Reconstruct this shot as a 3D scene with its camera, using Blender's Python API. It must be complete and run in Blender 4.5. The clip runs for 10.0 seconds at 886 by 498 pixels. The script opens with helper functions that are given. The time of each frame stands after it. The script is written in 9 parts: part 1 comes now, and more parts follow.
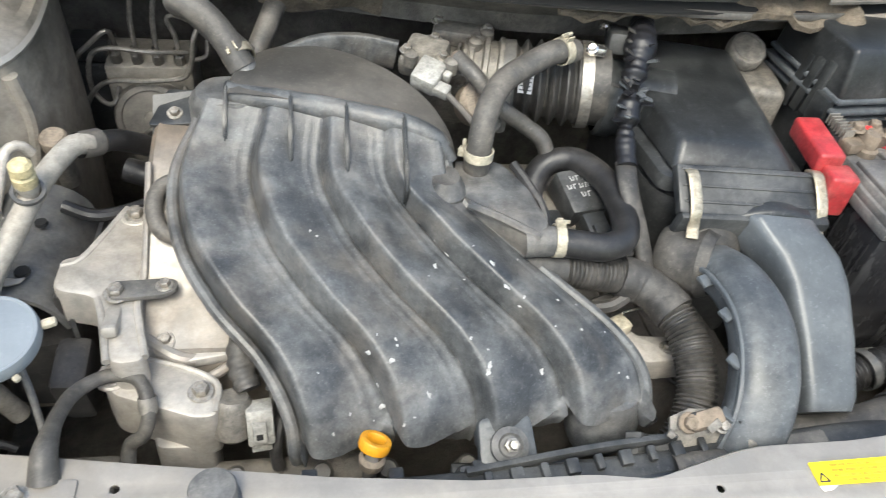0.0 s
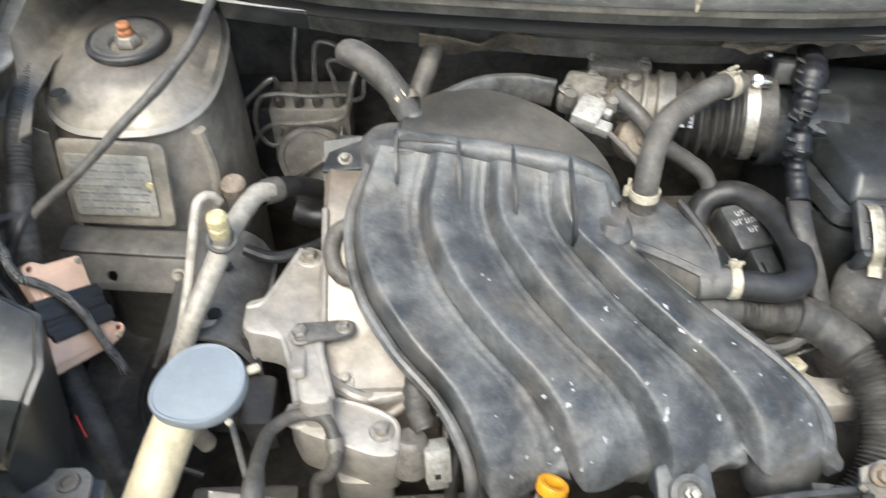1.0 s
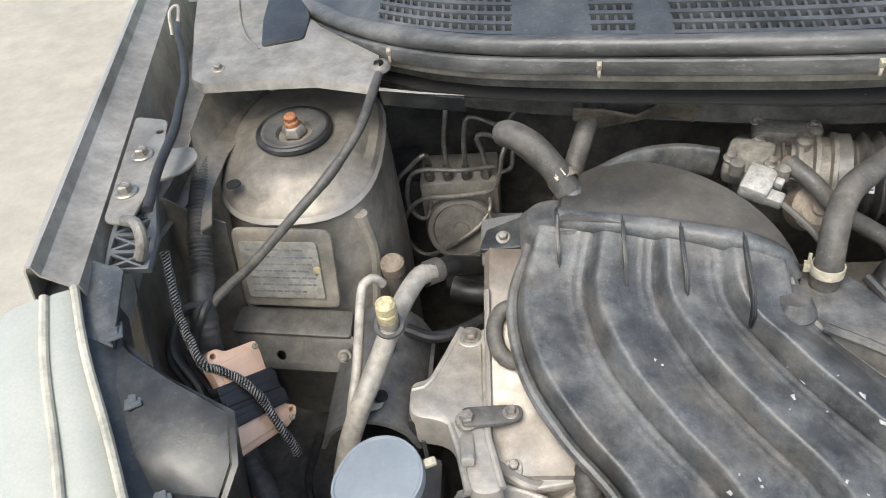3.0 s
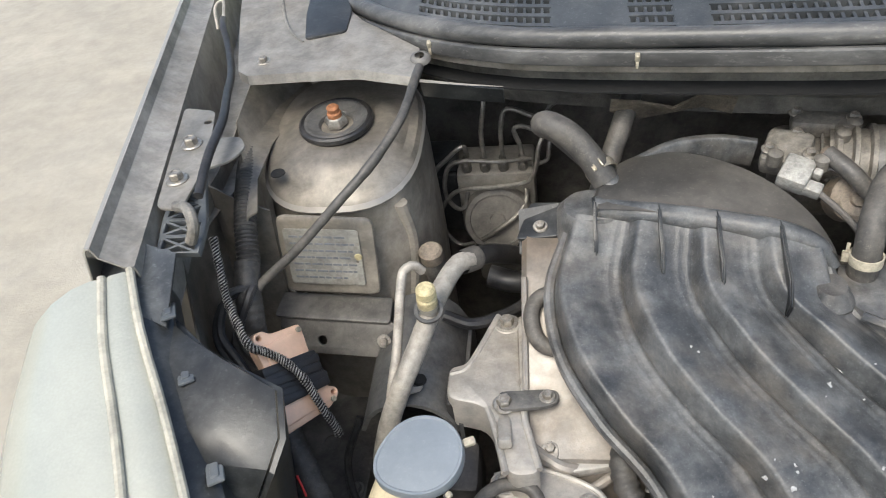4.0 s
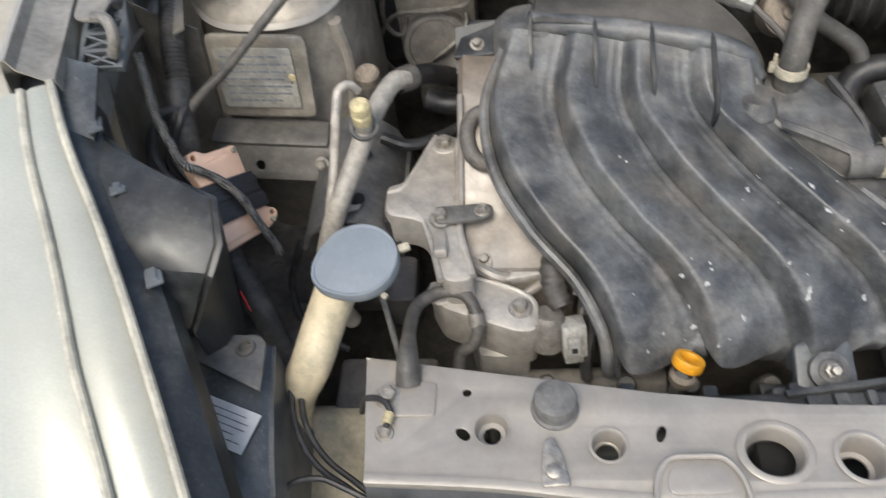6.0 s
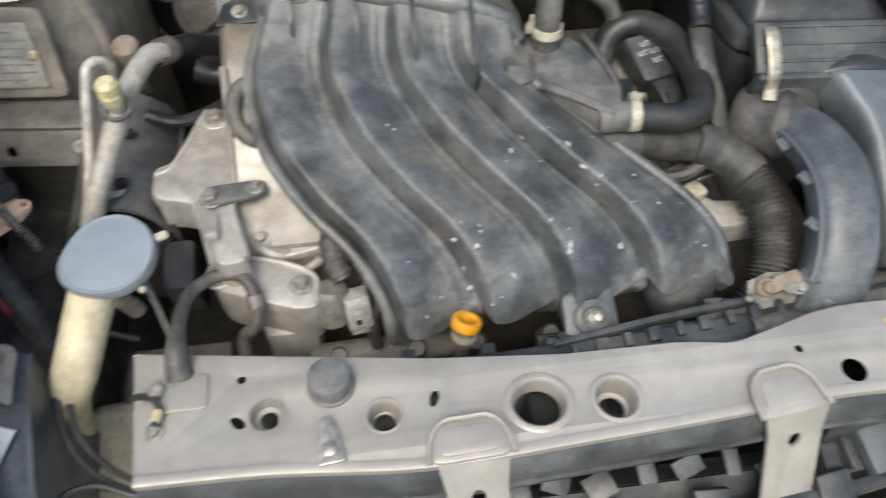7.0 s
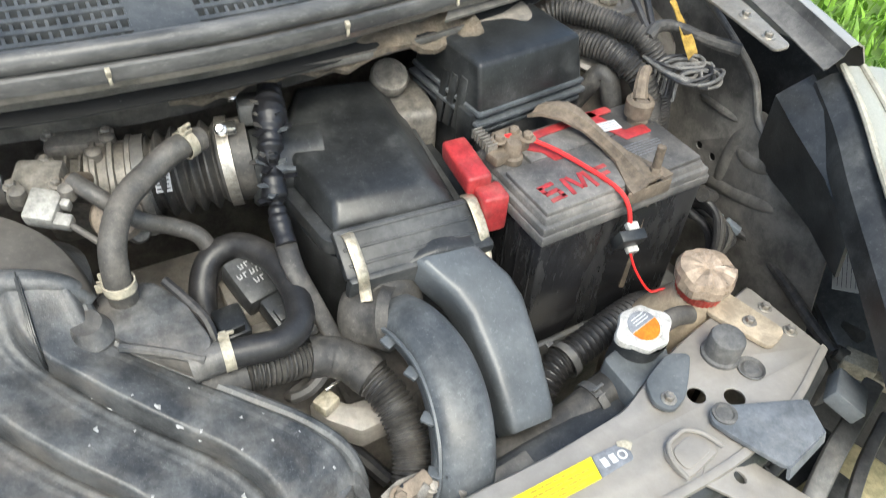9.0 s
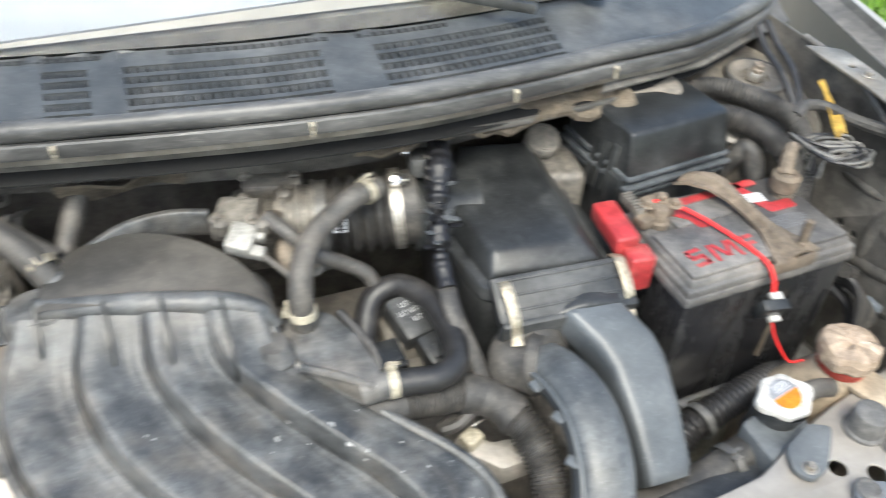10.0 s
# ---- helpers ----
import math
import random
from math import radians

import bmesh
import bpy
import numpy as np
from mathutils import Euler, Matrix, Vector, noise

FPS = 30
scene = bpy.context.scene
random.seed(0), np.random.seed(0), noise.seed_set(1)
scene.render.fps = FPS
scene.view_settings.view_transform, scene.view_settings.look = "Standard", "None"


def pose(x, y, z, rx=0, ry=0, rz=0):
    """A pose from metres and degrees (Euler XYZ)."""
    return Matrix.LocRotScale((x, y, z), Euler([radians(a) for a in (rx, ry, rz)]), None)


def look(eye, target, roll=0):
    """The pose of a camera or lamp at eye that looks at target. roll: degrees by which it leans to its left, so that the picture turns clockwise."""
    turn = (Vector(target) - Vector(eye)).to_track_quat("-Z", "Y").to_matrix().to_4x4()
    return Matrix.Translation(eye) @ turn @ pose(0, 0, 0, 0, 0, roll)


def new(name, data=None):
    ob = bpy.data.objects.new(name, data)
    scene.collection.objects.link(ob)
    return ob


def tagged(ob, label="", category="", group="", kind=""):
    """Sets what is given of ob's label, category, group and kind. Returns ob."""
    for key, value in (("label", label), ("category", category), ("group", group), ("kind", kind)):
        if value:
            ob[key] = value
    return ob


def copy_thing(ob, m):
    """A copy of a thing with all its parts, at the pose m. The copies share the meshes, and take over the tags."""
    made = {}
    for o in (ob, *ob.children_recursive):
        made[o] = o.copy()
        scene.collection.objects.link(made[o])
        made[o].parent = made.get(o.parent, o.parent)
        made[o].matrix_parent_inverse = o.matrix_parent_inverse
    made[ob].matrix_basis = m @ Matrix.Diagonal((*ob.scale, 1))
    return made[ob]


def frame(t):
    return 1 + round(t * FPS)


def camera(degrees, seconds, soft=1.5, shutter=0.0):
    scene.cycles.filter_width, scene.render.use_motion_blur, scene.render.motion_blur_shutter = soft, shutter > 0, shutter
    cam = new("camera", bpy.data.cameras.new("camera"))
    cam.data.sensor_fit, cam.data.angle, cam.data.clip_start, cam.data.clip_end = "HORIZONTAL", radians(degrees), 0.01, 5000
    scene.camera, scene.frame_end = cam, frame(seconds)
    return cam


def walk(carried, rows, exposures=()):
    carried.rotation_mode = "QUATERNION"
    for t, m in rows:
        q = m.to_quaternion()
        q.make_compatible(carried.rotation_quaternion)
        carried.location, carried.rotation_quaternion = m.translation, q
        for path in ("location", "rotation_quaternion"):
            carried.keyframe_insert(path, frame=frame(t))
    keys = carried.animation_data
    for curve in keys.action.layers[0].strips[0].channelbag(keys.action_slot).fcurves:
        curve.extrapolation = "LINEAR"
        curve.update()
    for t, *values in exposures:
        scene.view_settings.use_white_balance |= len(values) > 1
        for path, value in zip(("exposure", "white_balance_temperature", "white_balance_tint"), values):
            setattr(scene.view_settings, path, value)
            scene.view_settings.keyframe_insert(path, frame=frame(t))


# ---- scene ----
cam = camera(61.2, 10.0, soft=0.9, shutter=0.5)
PATH = [
    (0, (-0.21, -0.676, 1.203), (0.128, 0.756, -0.152), 8.7),
    (0.5, (-0.225, -0.675, 1.207), (-0.012, 0.757, -0.173), 5.4),
    (1, (-0.269, -0.656, 1.229), (-0.194, 0.806, -0.134), 1.2),
    (1.5, (-0.28, -0.641, 1.24), (-0.319, 0.849, -0.093), -2.4),
    (2, (-0.3, -0.625, 1.257), (-0.425, 0.887, -0.046), -4.9),
    (2.5, (-0.308, -0.625, 1.256), (-0.49, 0.901, -0.023), -6.5),
    (4, (-0.316, -0.645, 1.26), (-0.624, 0.868, -0.011), -9.0),
    (4.5, (-0.321, -0.658, 1.265), (-0.662, 0.821, -0.037), -10.0),
    (5, (-0.317, -0.667, 1.261), (-0.67, 0.755, -0.101), -10.7),
    (5.2, (-0.311, -0.673, 1.256), (-0.66, 0.716, -0.141), -10.9),
    (6.3, (-0.29, -0.677, 1.233), (-0.388, 0.539, -0.353), -5.6),
    (6.5, (-0.277, -0.673, 1.233), (-0.305, 0.516, -0.376), -3.9),
    (7, (-0.233, -0.662, 1.237), (-0.055, 0.483, -0.393), 1.4),
    (7.5, (-0.18, -0.648, 1.241), (0.206, 0.475, -0.369), 5.5),
    (8, (-0.124, -0.643, 1.255), (0.428, 0.496, -0.294), 6.6),
    (8.5, (-0.074, -0.63, 1.268), (0.611, 0.538, -0.204), 5.9),
    (9, (-0.058, -0.626, 1.281), (0.701, 0.59, -0.113), 4.8),
    (9.5, (-0.059, -0.629, 1.295), (0.68, 0.677, -0.027), 3.4),
    (10, (-0.13, -0.64, 1.311), (0.442, 0.771, 0.014), 2.4),
]
walk(cam, [(t, look(eye, target, roll)) for t, eye, target, roll in PATH],
     [(0, 1.22, 6380, 2), (1.2, 1.32, 6400, 3), (2.5, 1.05, 6450, 5), (4.5, 0.78, 6450, 5), (6.5, 0.66, 6480, 6), (7, 0.78, 6420, 3), (8, 0.98, 6400, 1), (9.4, 1.21, 6350, 1), (10, 1.32, 6350, 2)])

# ---- world, light and exposure ----
world = bpy.data.worlds.new("world")
scene.world = world
world.use_nodes = True
wn = world.node_tree.nodes
sky = wn.new("ShaderNodeTexSky")
sky.sky_type = "NISHITA"
sky.sun_disc = False
sky.sun_elevation = radians(58)
sky.sun_rotation = radians(200)
sky.dust_density = 4.0
sky.ozone_density = 1.0
wn["Background"].inputs["Strength"].default_value = 0.15
world.node_tree.links.new(sky.outputs[0], wn["Background"].inputs[0])
sun = new("sun", bpy.data.lights.new("sun", "SUN"))
sun.data.energy = 1.1
sun.data.angle = radians(28)
sun.data.color = (1.0, 0.965, 0.91)
sun.matrix_world = look((0, 0, 0), (0.25, 0.62, -1.25))


# ---- materials ----
def surface(name, colour, rough=0.5, metal=0.0, var=0.2, dust=None, amount=0.4, patch=14.0, fine=260.0, bump=0.25,
            depth=0.0006, coat=0.0, dark=None, dark_at=0.62, streak=None, edge=0.0, mottle=0.3, tint=None, tint_at=0.52):
    """A worn surface: base colour with fine grain, patches of dust, and darker stains."""
    m = bpy.data.materials.new(name)
    m.use_nodes = True
    nt = m.node_tree
    b = nt.nodes["Principled BSDF"]
    link = nt.links.new
    tc = nt.nodes.new("ShaderNodeTexCoord")

    def noise_node(scale, detail=6.0, rough_=0.6, offset=0.0):
        mp = nt.nodes.new("ShaderNodeMapping")
        mp.inputs["Location"].default_value = (offset, offset * 0.7, -offset)
        if streak:
            mp.inputs["Scale"].default_value = streak
        link(tc.outputs["Object"], mp.inputs[0])
        n = nt.nodes.new("ShaderNodeTexNoise")
        n.inputs["Scale"].default_value = scale
        n.inputs["Detail"].default_value = detail
        n.inputs["Roughness"].default_value = rough_
        link(mp.outputs[0], n.inputs["Vector"])
        return n

    def ramp(src, lo, hi):
        r = nt.nodes.new("ShaderNodeMapRange")
        r.inputs["From Min"].default_value, r.inputs["From Max"].default_value = lo, hi
        link(src, r.inputs["Value"])
        return r.outputs["Result"]

    def mix(fac, a, c):
        x = nt.nodes.new("ShaderNodeMix")
        x.data_type = "RGBA"
        if isinstance(fac, float):
            x.inputs[0].default_value = fac
        else:
            link(fac, x.inputs[0])
        for v, i in ((a, 6), (c, 7)):
            if isinstance(v, tuple):
                x.inputs[i].default_value = (*v, 1)
            else:
                link(v, x.inputs[i])
        return x.outputs[2]

    grain = noise_node(fine, 4.0, 0.75)
    broad = noise_node(patch * 0.45, 5.0, 0.6, 3.1)
    lo = tuple(c * (1 - var) for c in colour)
    hi = tuple(min(1.0, c * (1 + var)) for c in colour)
    col = mix(ramp(broad.outputs["Fac"], 0.35, 0.65), lo, hi)
    rgh = None
    if dark:
        dk = noise_node(patch * 0.8, 2.0, 0.4, 7.7)
        col = mix(ramp(dk.outputs["Fac"], dark_at - 0.02, dark_at + 0.06), col, dark)
    if dust:
        d = noise_node(patch, 6.0, 0.58, 1.3)
        d2 = noise_node(patch * 7.0, 6.0, 0.7, 4.4)
        both = nt.nodes.new("ShaderNodeMath")
        both.operation = "MULTIPLY_ADD"
        both.inputs[1].default_value = 0.28
        link(d2.outputs["Fac"], both.inputs[0])
        half = nt.nodes.new("ShaderNodeMath")
        half.operation = "MULTIPLY"
        half.inputs[1].default_value = 0.72
        link(d.outputs["Fac"], half.inputs[0])
        link(half.outputs[0], both.inputs[2])
        df = ramp(both.outputs[0], 0.585 - 0.25 * amount, 0.715 - 0.17 * amount)
        film = nt.nodes.new("ShaderNodeMapRange")
        film.inputs["To Min"].default_value, film.inputs["To Max"].default_value = amount * 0.12, min(1.0, 0.18 + amount * 0.55)
        link(df, film.inputs["Value"])
        col = mix(film.outputs["Result"], col, dust)
        speck = ramp(grain.outputs["Fac"], 0.57, 0.70)
        sp2 = nt.nodes.new("ShaderNodeMath")
        sp2.operation = "MULTIPLY"
        sp2.inputs[1].default_value = 0.55 * amount
        link(speck, sp2.inputs[0])
        col = mix(sp2.outputs[0], col, tuple(min(1.0, c * 1.35) for c in dust))
        rr = nt.nodes.new("ShaderNodeMapRange")
        rr.inputs["To Min"].default_value, rr.inputs["To Max"].default_value = rough, min(1.0, rough + 0.22)
        link(df, rr.inputs["Value"])
        rgh = rr.outputs["Result"]
    else:
        col = mix(ramp(grain.outputs["Fac"], 0.4, 0.8), col, hi)
    if edge:
        geo = nt.nodes.new("ShaderNodeNewGeometry")
        rub = nt.nodes.new("ShaderNodeMath")
        rub.operation = "MULTIPLY"
        link(ramp(geo.outputs["Pointiness"], 0.515, 0.60), rub.inputs[0])
        link(ramp_to(nt, ramp(broad.outputs["Fac"], 0.35, 0.6), 0.15 * edge, edge), rub.inputs[1])
        col = mix(rub.outputs[0], col, (0.27, 0.268, 0.26))
    smudge = noise_node(patch * 2.6, 9.0, 0.74, 5.9)
    smudge.inputs["Distortion"].default_value = 0.15
    if tint:
        tn = noise_node(patch * 0.7, 7.0, 0.66, 9.3)
        col = mix(ramp_to(nt, ramp(tn.outputs["Fac"], tint_at - 0.08, tint_at + 0.14), 0.0, 0.75), col, tint)
    if mottle:
        tone = nt.nodes.new("ShaderNodeMix")
        tone.data_type, tone.blend_type = "RGBA", "MULTIPLY"
        tone.inputs[0].default_value = 1.0
        grey = nt.nodes.new("ShaderNodeCombineColor")
        for k in range(3):
            link(ramp_to(nt, ramp(smudge.outputs["Fac"], 0.38, 0.62), 1 - mottle, 1 + mottle * (0.9 - 0.06 * k)), grey.inputs[k])
        link(col, tone.inputs[6])
        link(grey.outputs[0], tone.inputs[7])
        col = tone.outputs[2]
    link(col, b.inputs["Base Color"])
    if rgh is not None:
        link(rgh, b.inputs["Roughness"])
    else:
        link(ramp_to(nt, grain.outputs["Fac"], rough * 0.85, min(1.0, rough * 1.2)), b.inputs["Roughness"])
    b.inputs["Metallic"].default_value = metal
    if coat:
        b.inputs["Coat Weight"].default_value = coat
        b.inputs["Coat Roughness"].default_value = 0.15
    bp = nt.nodes.new("ShaderNodeBump")
    bp.inputs["Strength"].default_value = bump
    bp.inputs["Distance"].default_value = depth
    tot = nt.nodes.new("ShaderNodeMath")
    tot.operation = "ADD"
    link(grain.outputs["Fac"], tot.inputs[0])
    link(broad.outputs["Fac"], tot.inputs[1])
    worn = nt.nodes.new("ShaderNodeMath")
    worn.operation = "MULTIPLY_ADD"
    worn.inputs[1].default_value = 1.6
    link(smudge.outputs["Fac"], worn.inputs[0])
    link(tot.outputs[0], worn.inputs[2])
    link(worn.outputs[0], bp.inputs["Height"])
    link(bp.outputs[0], b.inputs["Normal"])
    return m


def ramp_to(nt, src, lo, hi):
    r = nt.nodes.new("ShaderNodeMapRange")
    r.inputs["To Min"].default_value, r.inputs["To Max"].default_value = lo, hi
    nt.links.new(src, r.inputs["Value"])
    return r.outputs["Result"]


DUST = (0.30, 0.26, 0.21)
M_MANIFOLD = surface("dusty manifold plastic", (0.042, 0.045, 0.049), 0.30, var=0.35, dust=(0.212, 0.217, 0.215), amount=0.62, patch=17, dark=(0.014, 0.016, 0.018), dark_at=0.565, bump=0.45, fine=420, mottle=0.36, tint=(0.160, 0.145, 0.126), tint_at=0.555)
M_PLENUM = surface("dusty plenum plastic", (0.050, 0.048, 0.045), 0.42, var=0.25, dust=(0.155, 0.143, 0.125), amount=0.6, patch=10, mottle=0.22, tint=(0.12, 0.105, 0.088), tint_at=0.5)
M_BLACK = surface("black plastic", (0.018, 0.0195, 0.021), 0.30, dust=(0.13, 0.135, 0.13), amount=0.36, patch=12, bump=0.2, mottle=0.4)
M_BLACK_DUSTY = surface("dusty black plastic", (0.026, 0.028, 0.030), 0.36, dust=(0.15, 0.15, 0.145), amount=0.46, patch=12, mottle=0.42)
M_GREY_PLASTIC = surface("faded grey plastic", (0.088, 0.097, 0.104), 0.36, dust=(0.20, 0.212, 0.218), amount=0.55, patch=9, mottle=0.2)
M_SNORKEL = surface("scuffed dark duct plastic", (0.042, 0.047, 0.052), 0.32, var=0.35, dust=(0.22, 0.232, 0.24), amount=0.5, patch=10, mottle=0.34)
M_RUBBER = surface("black rubber hose", (0.018, 0.018, 0.019), 0.38, dust=(0.12, 0.11, 0.10), amount=0.4, patch=25)
M_RUBBER_OLD = surface("dusty grey rubber hose", (0.065, 0.062, 0.058), 0.45, dust=(0.19, 0.17, 0.145), amount=0.6, patch=25)
M_RUBBER_GREY = surface("grey rubber", (0.098, 0.098, 0.097), 0.5, dust=(0.19, 0.18, 0.165), amount=0.5, patch=40)
M_LOOM = surface("dusty corrugated conduit", (0.030, 0.029, 0.028), 0.45, dust=(0.145, 0.133, 0.117), amount=0.6, patch=30)
M_TAPE = surface("cloth tape", (0.035, 0.034, 0.033), 0.5, dust=(0.17, 0.155, 0.135), amount=0.5, patch=35, bump=0.5)
M_TAPE_BLACK = surface("black vinyl tape", (0.012, 0.012, 0.014), 0.38, patch=40, bump=0.4)
M_BODY = surface("champagne body paint", (0.345, 0.320, 0.288), 0.34, metal=0.22, var=0.10, dust=(0.30, 0.27, 0.228), amount=0.45, patch=7, fine=500, bump=0.15, mottle=0.13, tint=(0.28, 0.245, 0.20), tint_at=0.60)
M_BODY_DIRTY = surface("dirty body paint", (0.295, 0.272, 0.236), 0.31, metal=0.2, var=0.25, dust=(0.21, 0.18, 0.14), amount=0.6, patch=9, dark=(0.095, 0.083, 0.07), dark_at=0.6, mottle=0.34, tint=(0.115, 0.102, 0.086), tint_at=0.54)
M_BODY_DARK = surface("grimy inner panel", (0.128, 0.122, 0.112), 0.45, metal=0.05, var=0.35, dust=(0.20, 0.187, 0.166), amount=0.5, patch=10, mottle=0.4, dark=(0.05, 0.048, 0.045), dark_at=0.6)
M_BODY_MID = surface("dusty grey-brown paint", (0.27, 0.256, 0.232), 0.38, metal=0.15, var=0.2, dust=(0.26, 0.235, 0.195), amount=0.55, patch=11, mottle=0.3, tint=(0.16, 0.145, 0.125), tint_at=0.58)
M_BODY_GLOSS = surface("clean champagne paint", (0.48, 0.445, 0.385), 0.24, metal=0.3, var=0.05, patch=3, fine=600, bump=0.04, coat=0.5, mottle=0.05)
M_ALU = surface("cast aluminium", (0.45, 0.425, 0.385), 0.46, metal=0.4, var=0.18, dust=(0.30, 0.262, 0.215), amount=0.5, patch=14, bump=0.6, mottle=0.2, tint=(0.22, 0.19, 0.15), tint_at=0.65)
M_ALU_STAINED = surface("stained aluminium cover", (0.36, 0.342, 0.315), 0.38, metal=0.4, var=0.22, dust=(0.24, 0.195, 0.15), amount=0.65, patch=9, bump=0.35, dark=(0.15, 0.125, 0.10), dark_at=0.62, mottle=0.24, tint=(0.25, 0.20, 0.15), tint_at=0.5)
M_PIPE = surface("dull aluminium pipe", (0.36, 0.338, 0.30), 0.52, metal=0.12, dust=(0.29, 0.255, 0.21), amount=0.55, patch=25)
M_STEEL = surface("zinc plated steel", (0.42, 0.40, 0.36), 0.4, metal=0.75, dust=(0.25, 0.20, 0.15), amount=0.4, patch=60)
M_STEEL_DARK = surface("dark painted steel", (0.115, 0.117, 0.118), 0.42, metal=0.3, dust=(0.21, 0.19, 0.16), amount=0.5, patch=18)
M_BRAKE = surface("brake pipe steel", (0.20, 0.19, 0.175), 0.42, metal=0.6, dust=DUST, amount=0.25, patch=40)
M_RUST = surface("rusty dusty steel", (0.17, 0.135, 0.10), 0.65, metal=0.2, var=0.3, dust=(0.26, 0.215, 0.165), amount=0.6, patch=30, bump=0.6)
M_RUSTNUT = surface("orange rusty nut", (0.34, 0.15, 0.07), 0.75, metal=0.2, var=0.3, patch=60)
M_ZINC = surface("yellow zinc clamp", (0.40, 0.36, 0.28), 0.36, metal=0.6, dust=(0.28, 0.23, 0.17), amount=0.45, patch=80)
M_CREAM = surface("cream plastic clip", (0.42, 0.385, 0.30), 0.42, dust=(0.33, 0.28, 0.21), amount=0.45, patch=60)
M_WHITE = surface("white connector plastic", (0.46, 0.452, 0.43), 0.38, dust=(0.40, 0.36, 0.30), amount=0.4, patch=60)
M_PLUG = surface("aged pale plug plastic", (0.34, 0.335, 0.31), 0.36, dust=(0.26, 0.235, 0.20), amount=0.45, patch=60)
M_LIGHTGREY = surface("dirty light grey casting", (0.19, 0.18, 0.162), 0.42, metal=0.2, var=0.35, dust=(0.23, 0.205, 0.17), amount=0.6, patch=40, mottle=0.35, bump=0.5)
M_CHROME = surface("bright steel band", (0.7, 0.69, 0.66), 0.22, metal=0.95, var=0.06, patch=40, mottle=0.08)
M_YELLOWCAP = surface("pale yellow plastic cap", (0.50, 0.43, 0.25), 0.45, dust=(0.5, 0.42, 0.27), amount=0.3, patch=60)
M_DIPSTICK = surface("orange yellow plastic", (0.80, 0.36, 0.02), 0.4, dust=(0.5, 0.28, 0.06), amount=0.25, patch=60, mottle=0.08)
M_BROWNCAP = surface("brown dusty cap", (0.24, 0.20, 0.16), 0.5, dust=(0.30, 0.26, 0.21), amount=0.5, patch=60)
M_CAPBLUE = surface("faded blue grey cap", (0.20, 0.226, 0.252), 0.42, var=0.06, dust=(0.27, 0.288, 0.30), amount=0.3, patch=14, bump=0.12, mottle=0.08)
M_BRACKET = surface("scuffed blue grey bracket plastic", (0.135, 0.148, 0.165), 0.40, var=0.1, dust=(0.24, 0.245, 0.245), amount=0.4, patch=18, bump=0.15)
M_NECK = surface("yellowed translucent plastic", (0.54, 0.475, 0.335), 0.4, dust=(0.45, 0.37, 0.25), amount=0.35, patch=12)
M_TANK = surface("aged milky plastic", (0.40, 0.335, 0.25), 0.38, dust=(0.30, 0.24, 0.17), amount=0.6, patch=16)
M_COPPER = surface("pinkish copper cover", (0.70, 0.47, 0.34), 0.42, metal=0.35, var=0.06, dust=(0.62, 0.45, 0.34), amount=0.3, patch=14, bump=0.1, mottle=0.08)
M_RED = surface("red plastic", (0.40, 0.030, 0.036), 0.36, dust=(0.30, 0.15, 0.125), amount=0.45, patch=30)
M_REDCAP = surface("red ribbed cap", (0.42, 0.05, 0.035), 0.5, dust=(0.38, 0.2, 0.15), amount=0.3, patch=60)
M_REDWIRE = surface("red wire insulation", (0.72, 0.03, 0.03), 0.4, var=0.08, patch=40, mottle=0.08)
M_YELLOW = surface("yellow label", (0.85, 0.68, 0.02), 0.35, var=0.06, dust=(0.6, 0.5, 0.2), amount=0.1, patch=30, bump=0.03, mottle=0.08)
M_LABEL = surface("pale label paper", (0.62, 0.62, 0.62), 0.4, var=0.08, dust=(0.5, 0.47, 0.42), amount=0.3, patch=30, bump=0.03, mottle=0.08)
M_LABELGREY = surface("grey label", (0.20, 0.21, 0.23), 0.4, var=0.1, patch=30, bump=0.03)
M_INK = surface("dark print", (0.04, 0.04, 0.045), 0.5, patch=40, bump=0.02)
M_INKWHITE = surface("white paint mark", (0.42, 0.425, 0.42), 0.5, dust=(0.2, 0.195, 0.18), amount=0.5, patch=160, bump=0.1)
M_INKGOLD = surface("ochre print", (0.5, 0.38, 0.03), 0.5, patch=40, bump=0.02)
M_ORANGE = surface("orange label print", (0.80, 0.17, 0.01), 0.35, var=0.08, patch=60, bump=0.02)
M_PLATE = surface("stamped metal plate", (0.36, 0.352, 0.32), 0.34, metal=0.2, var=0.2, dust=(0.26, 0.235, 0.19), amount=0.5, patch=25)
M_BATTERY = surface("battery case plastic", (0.014, 0.014, 0.016), 0.26, dust=(0.17, 0.168, 0.16), amount=0.26, patch=18, streak=(1, 1, 0.3))
M_BATTOP = surface("dusty battery lid", (0.072, 0.072, 0.073), 0.36, dust=(0.28, 0.26, 0.235), amount=0.62, patch=16)
M_DUSTY_LID = surface("lid under settled dust", (0.10, 0.094, 0.085), 0.5, dust=(0.36, 0.32, 0.27), amount=0.9, patch=10)
M_FELT = surface("matted dusty insulation", (0.15, 0.125, 0.095), 0.95, var=0.4, dust=(0.28, 0.23, 0.165), amount=0.6, patch=35, bump=1.0, depth=0.004)
M_FIREWALL = surface("sooty firewall liner", (0.115, 0.108, 0.096), 0.8, var=0.4, dust=(0.19, 0.17, 0.14), amount=0.5, patch=10, bump=0.8, depth=0.002, mottle=0.4)
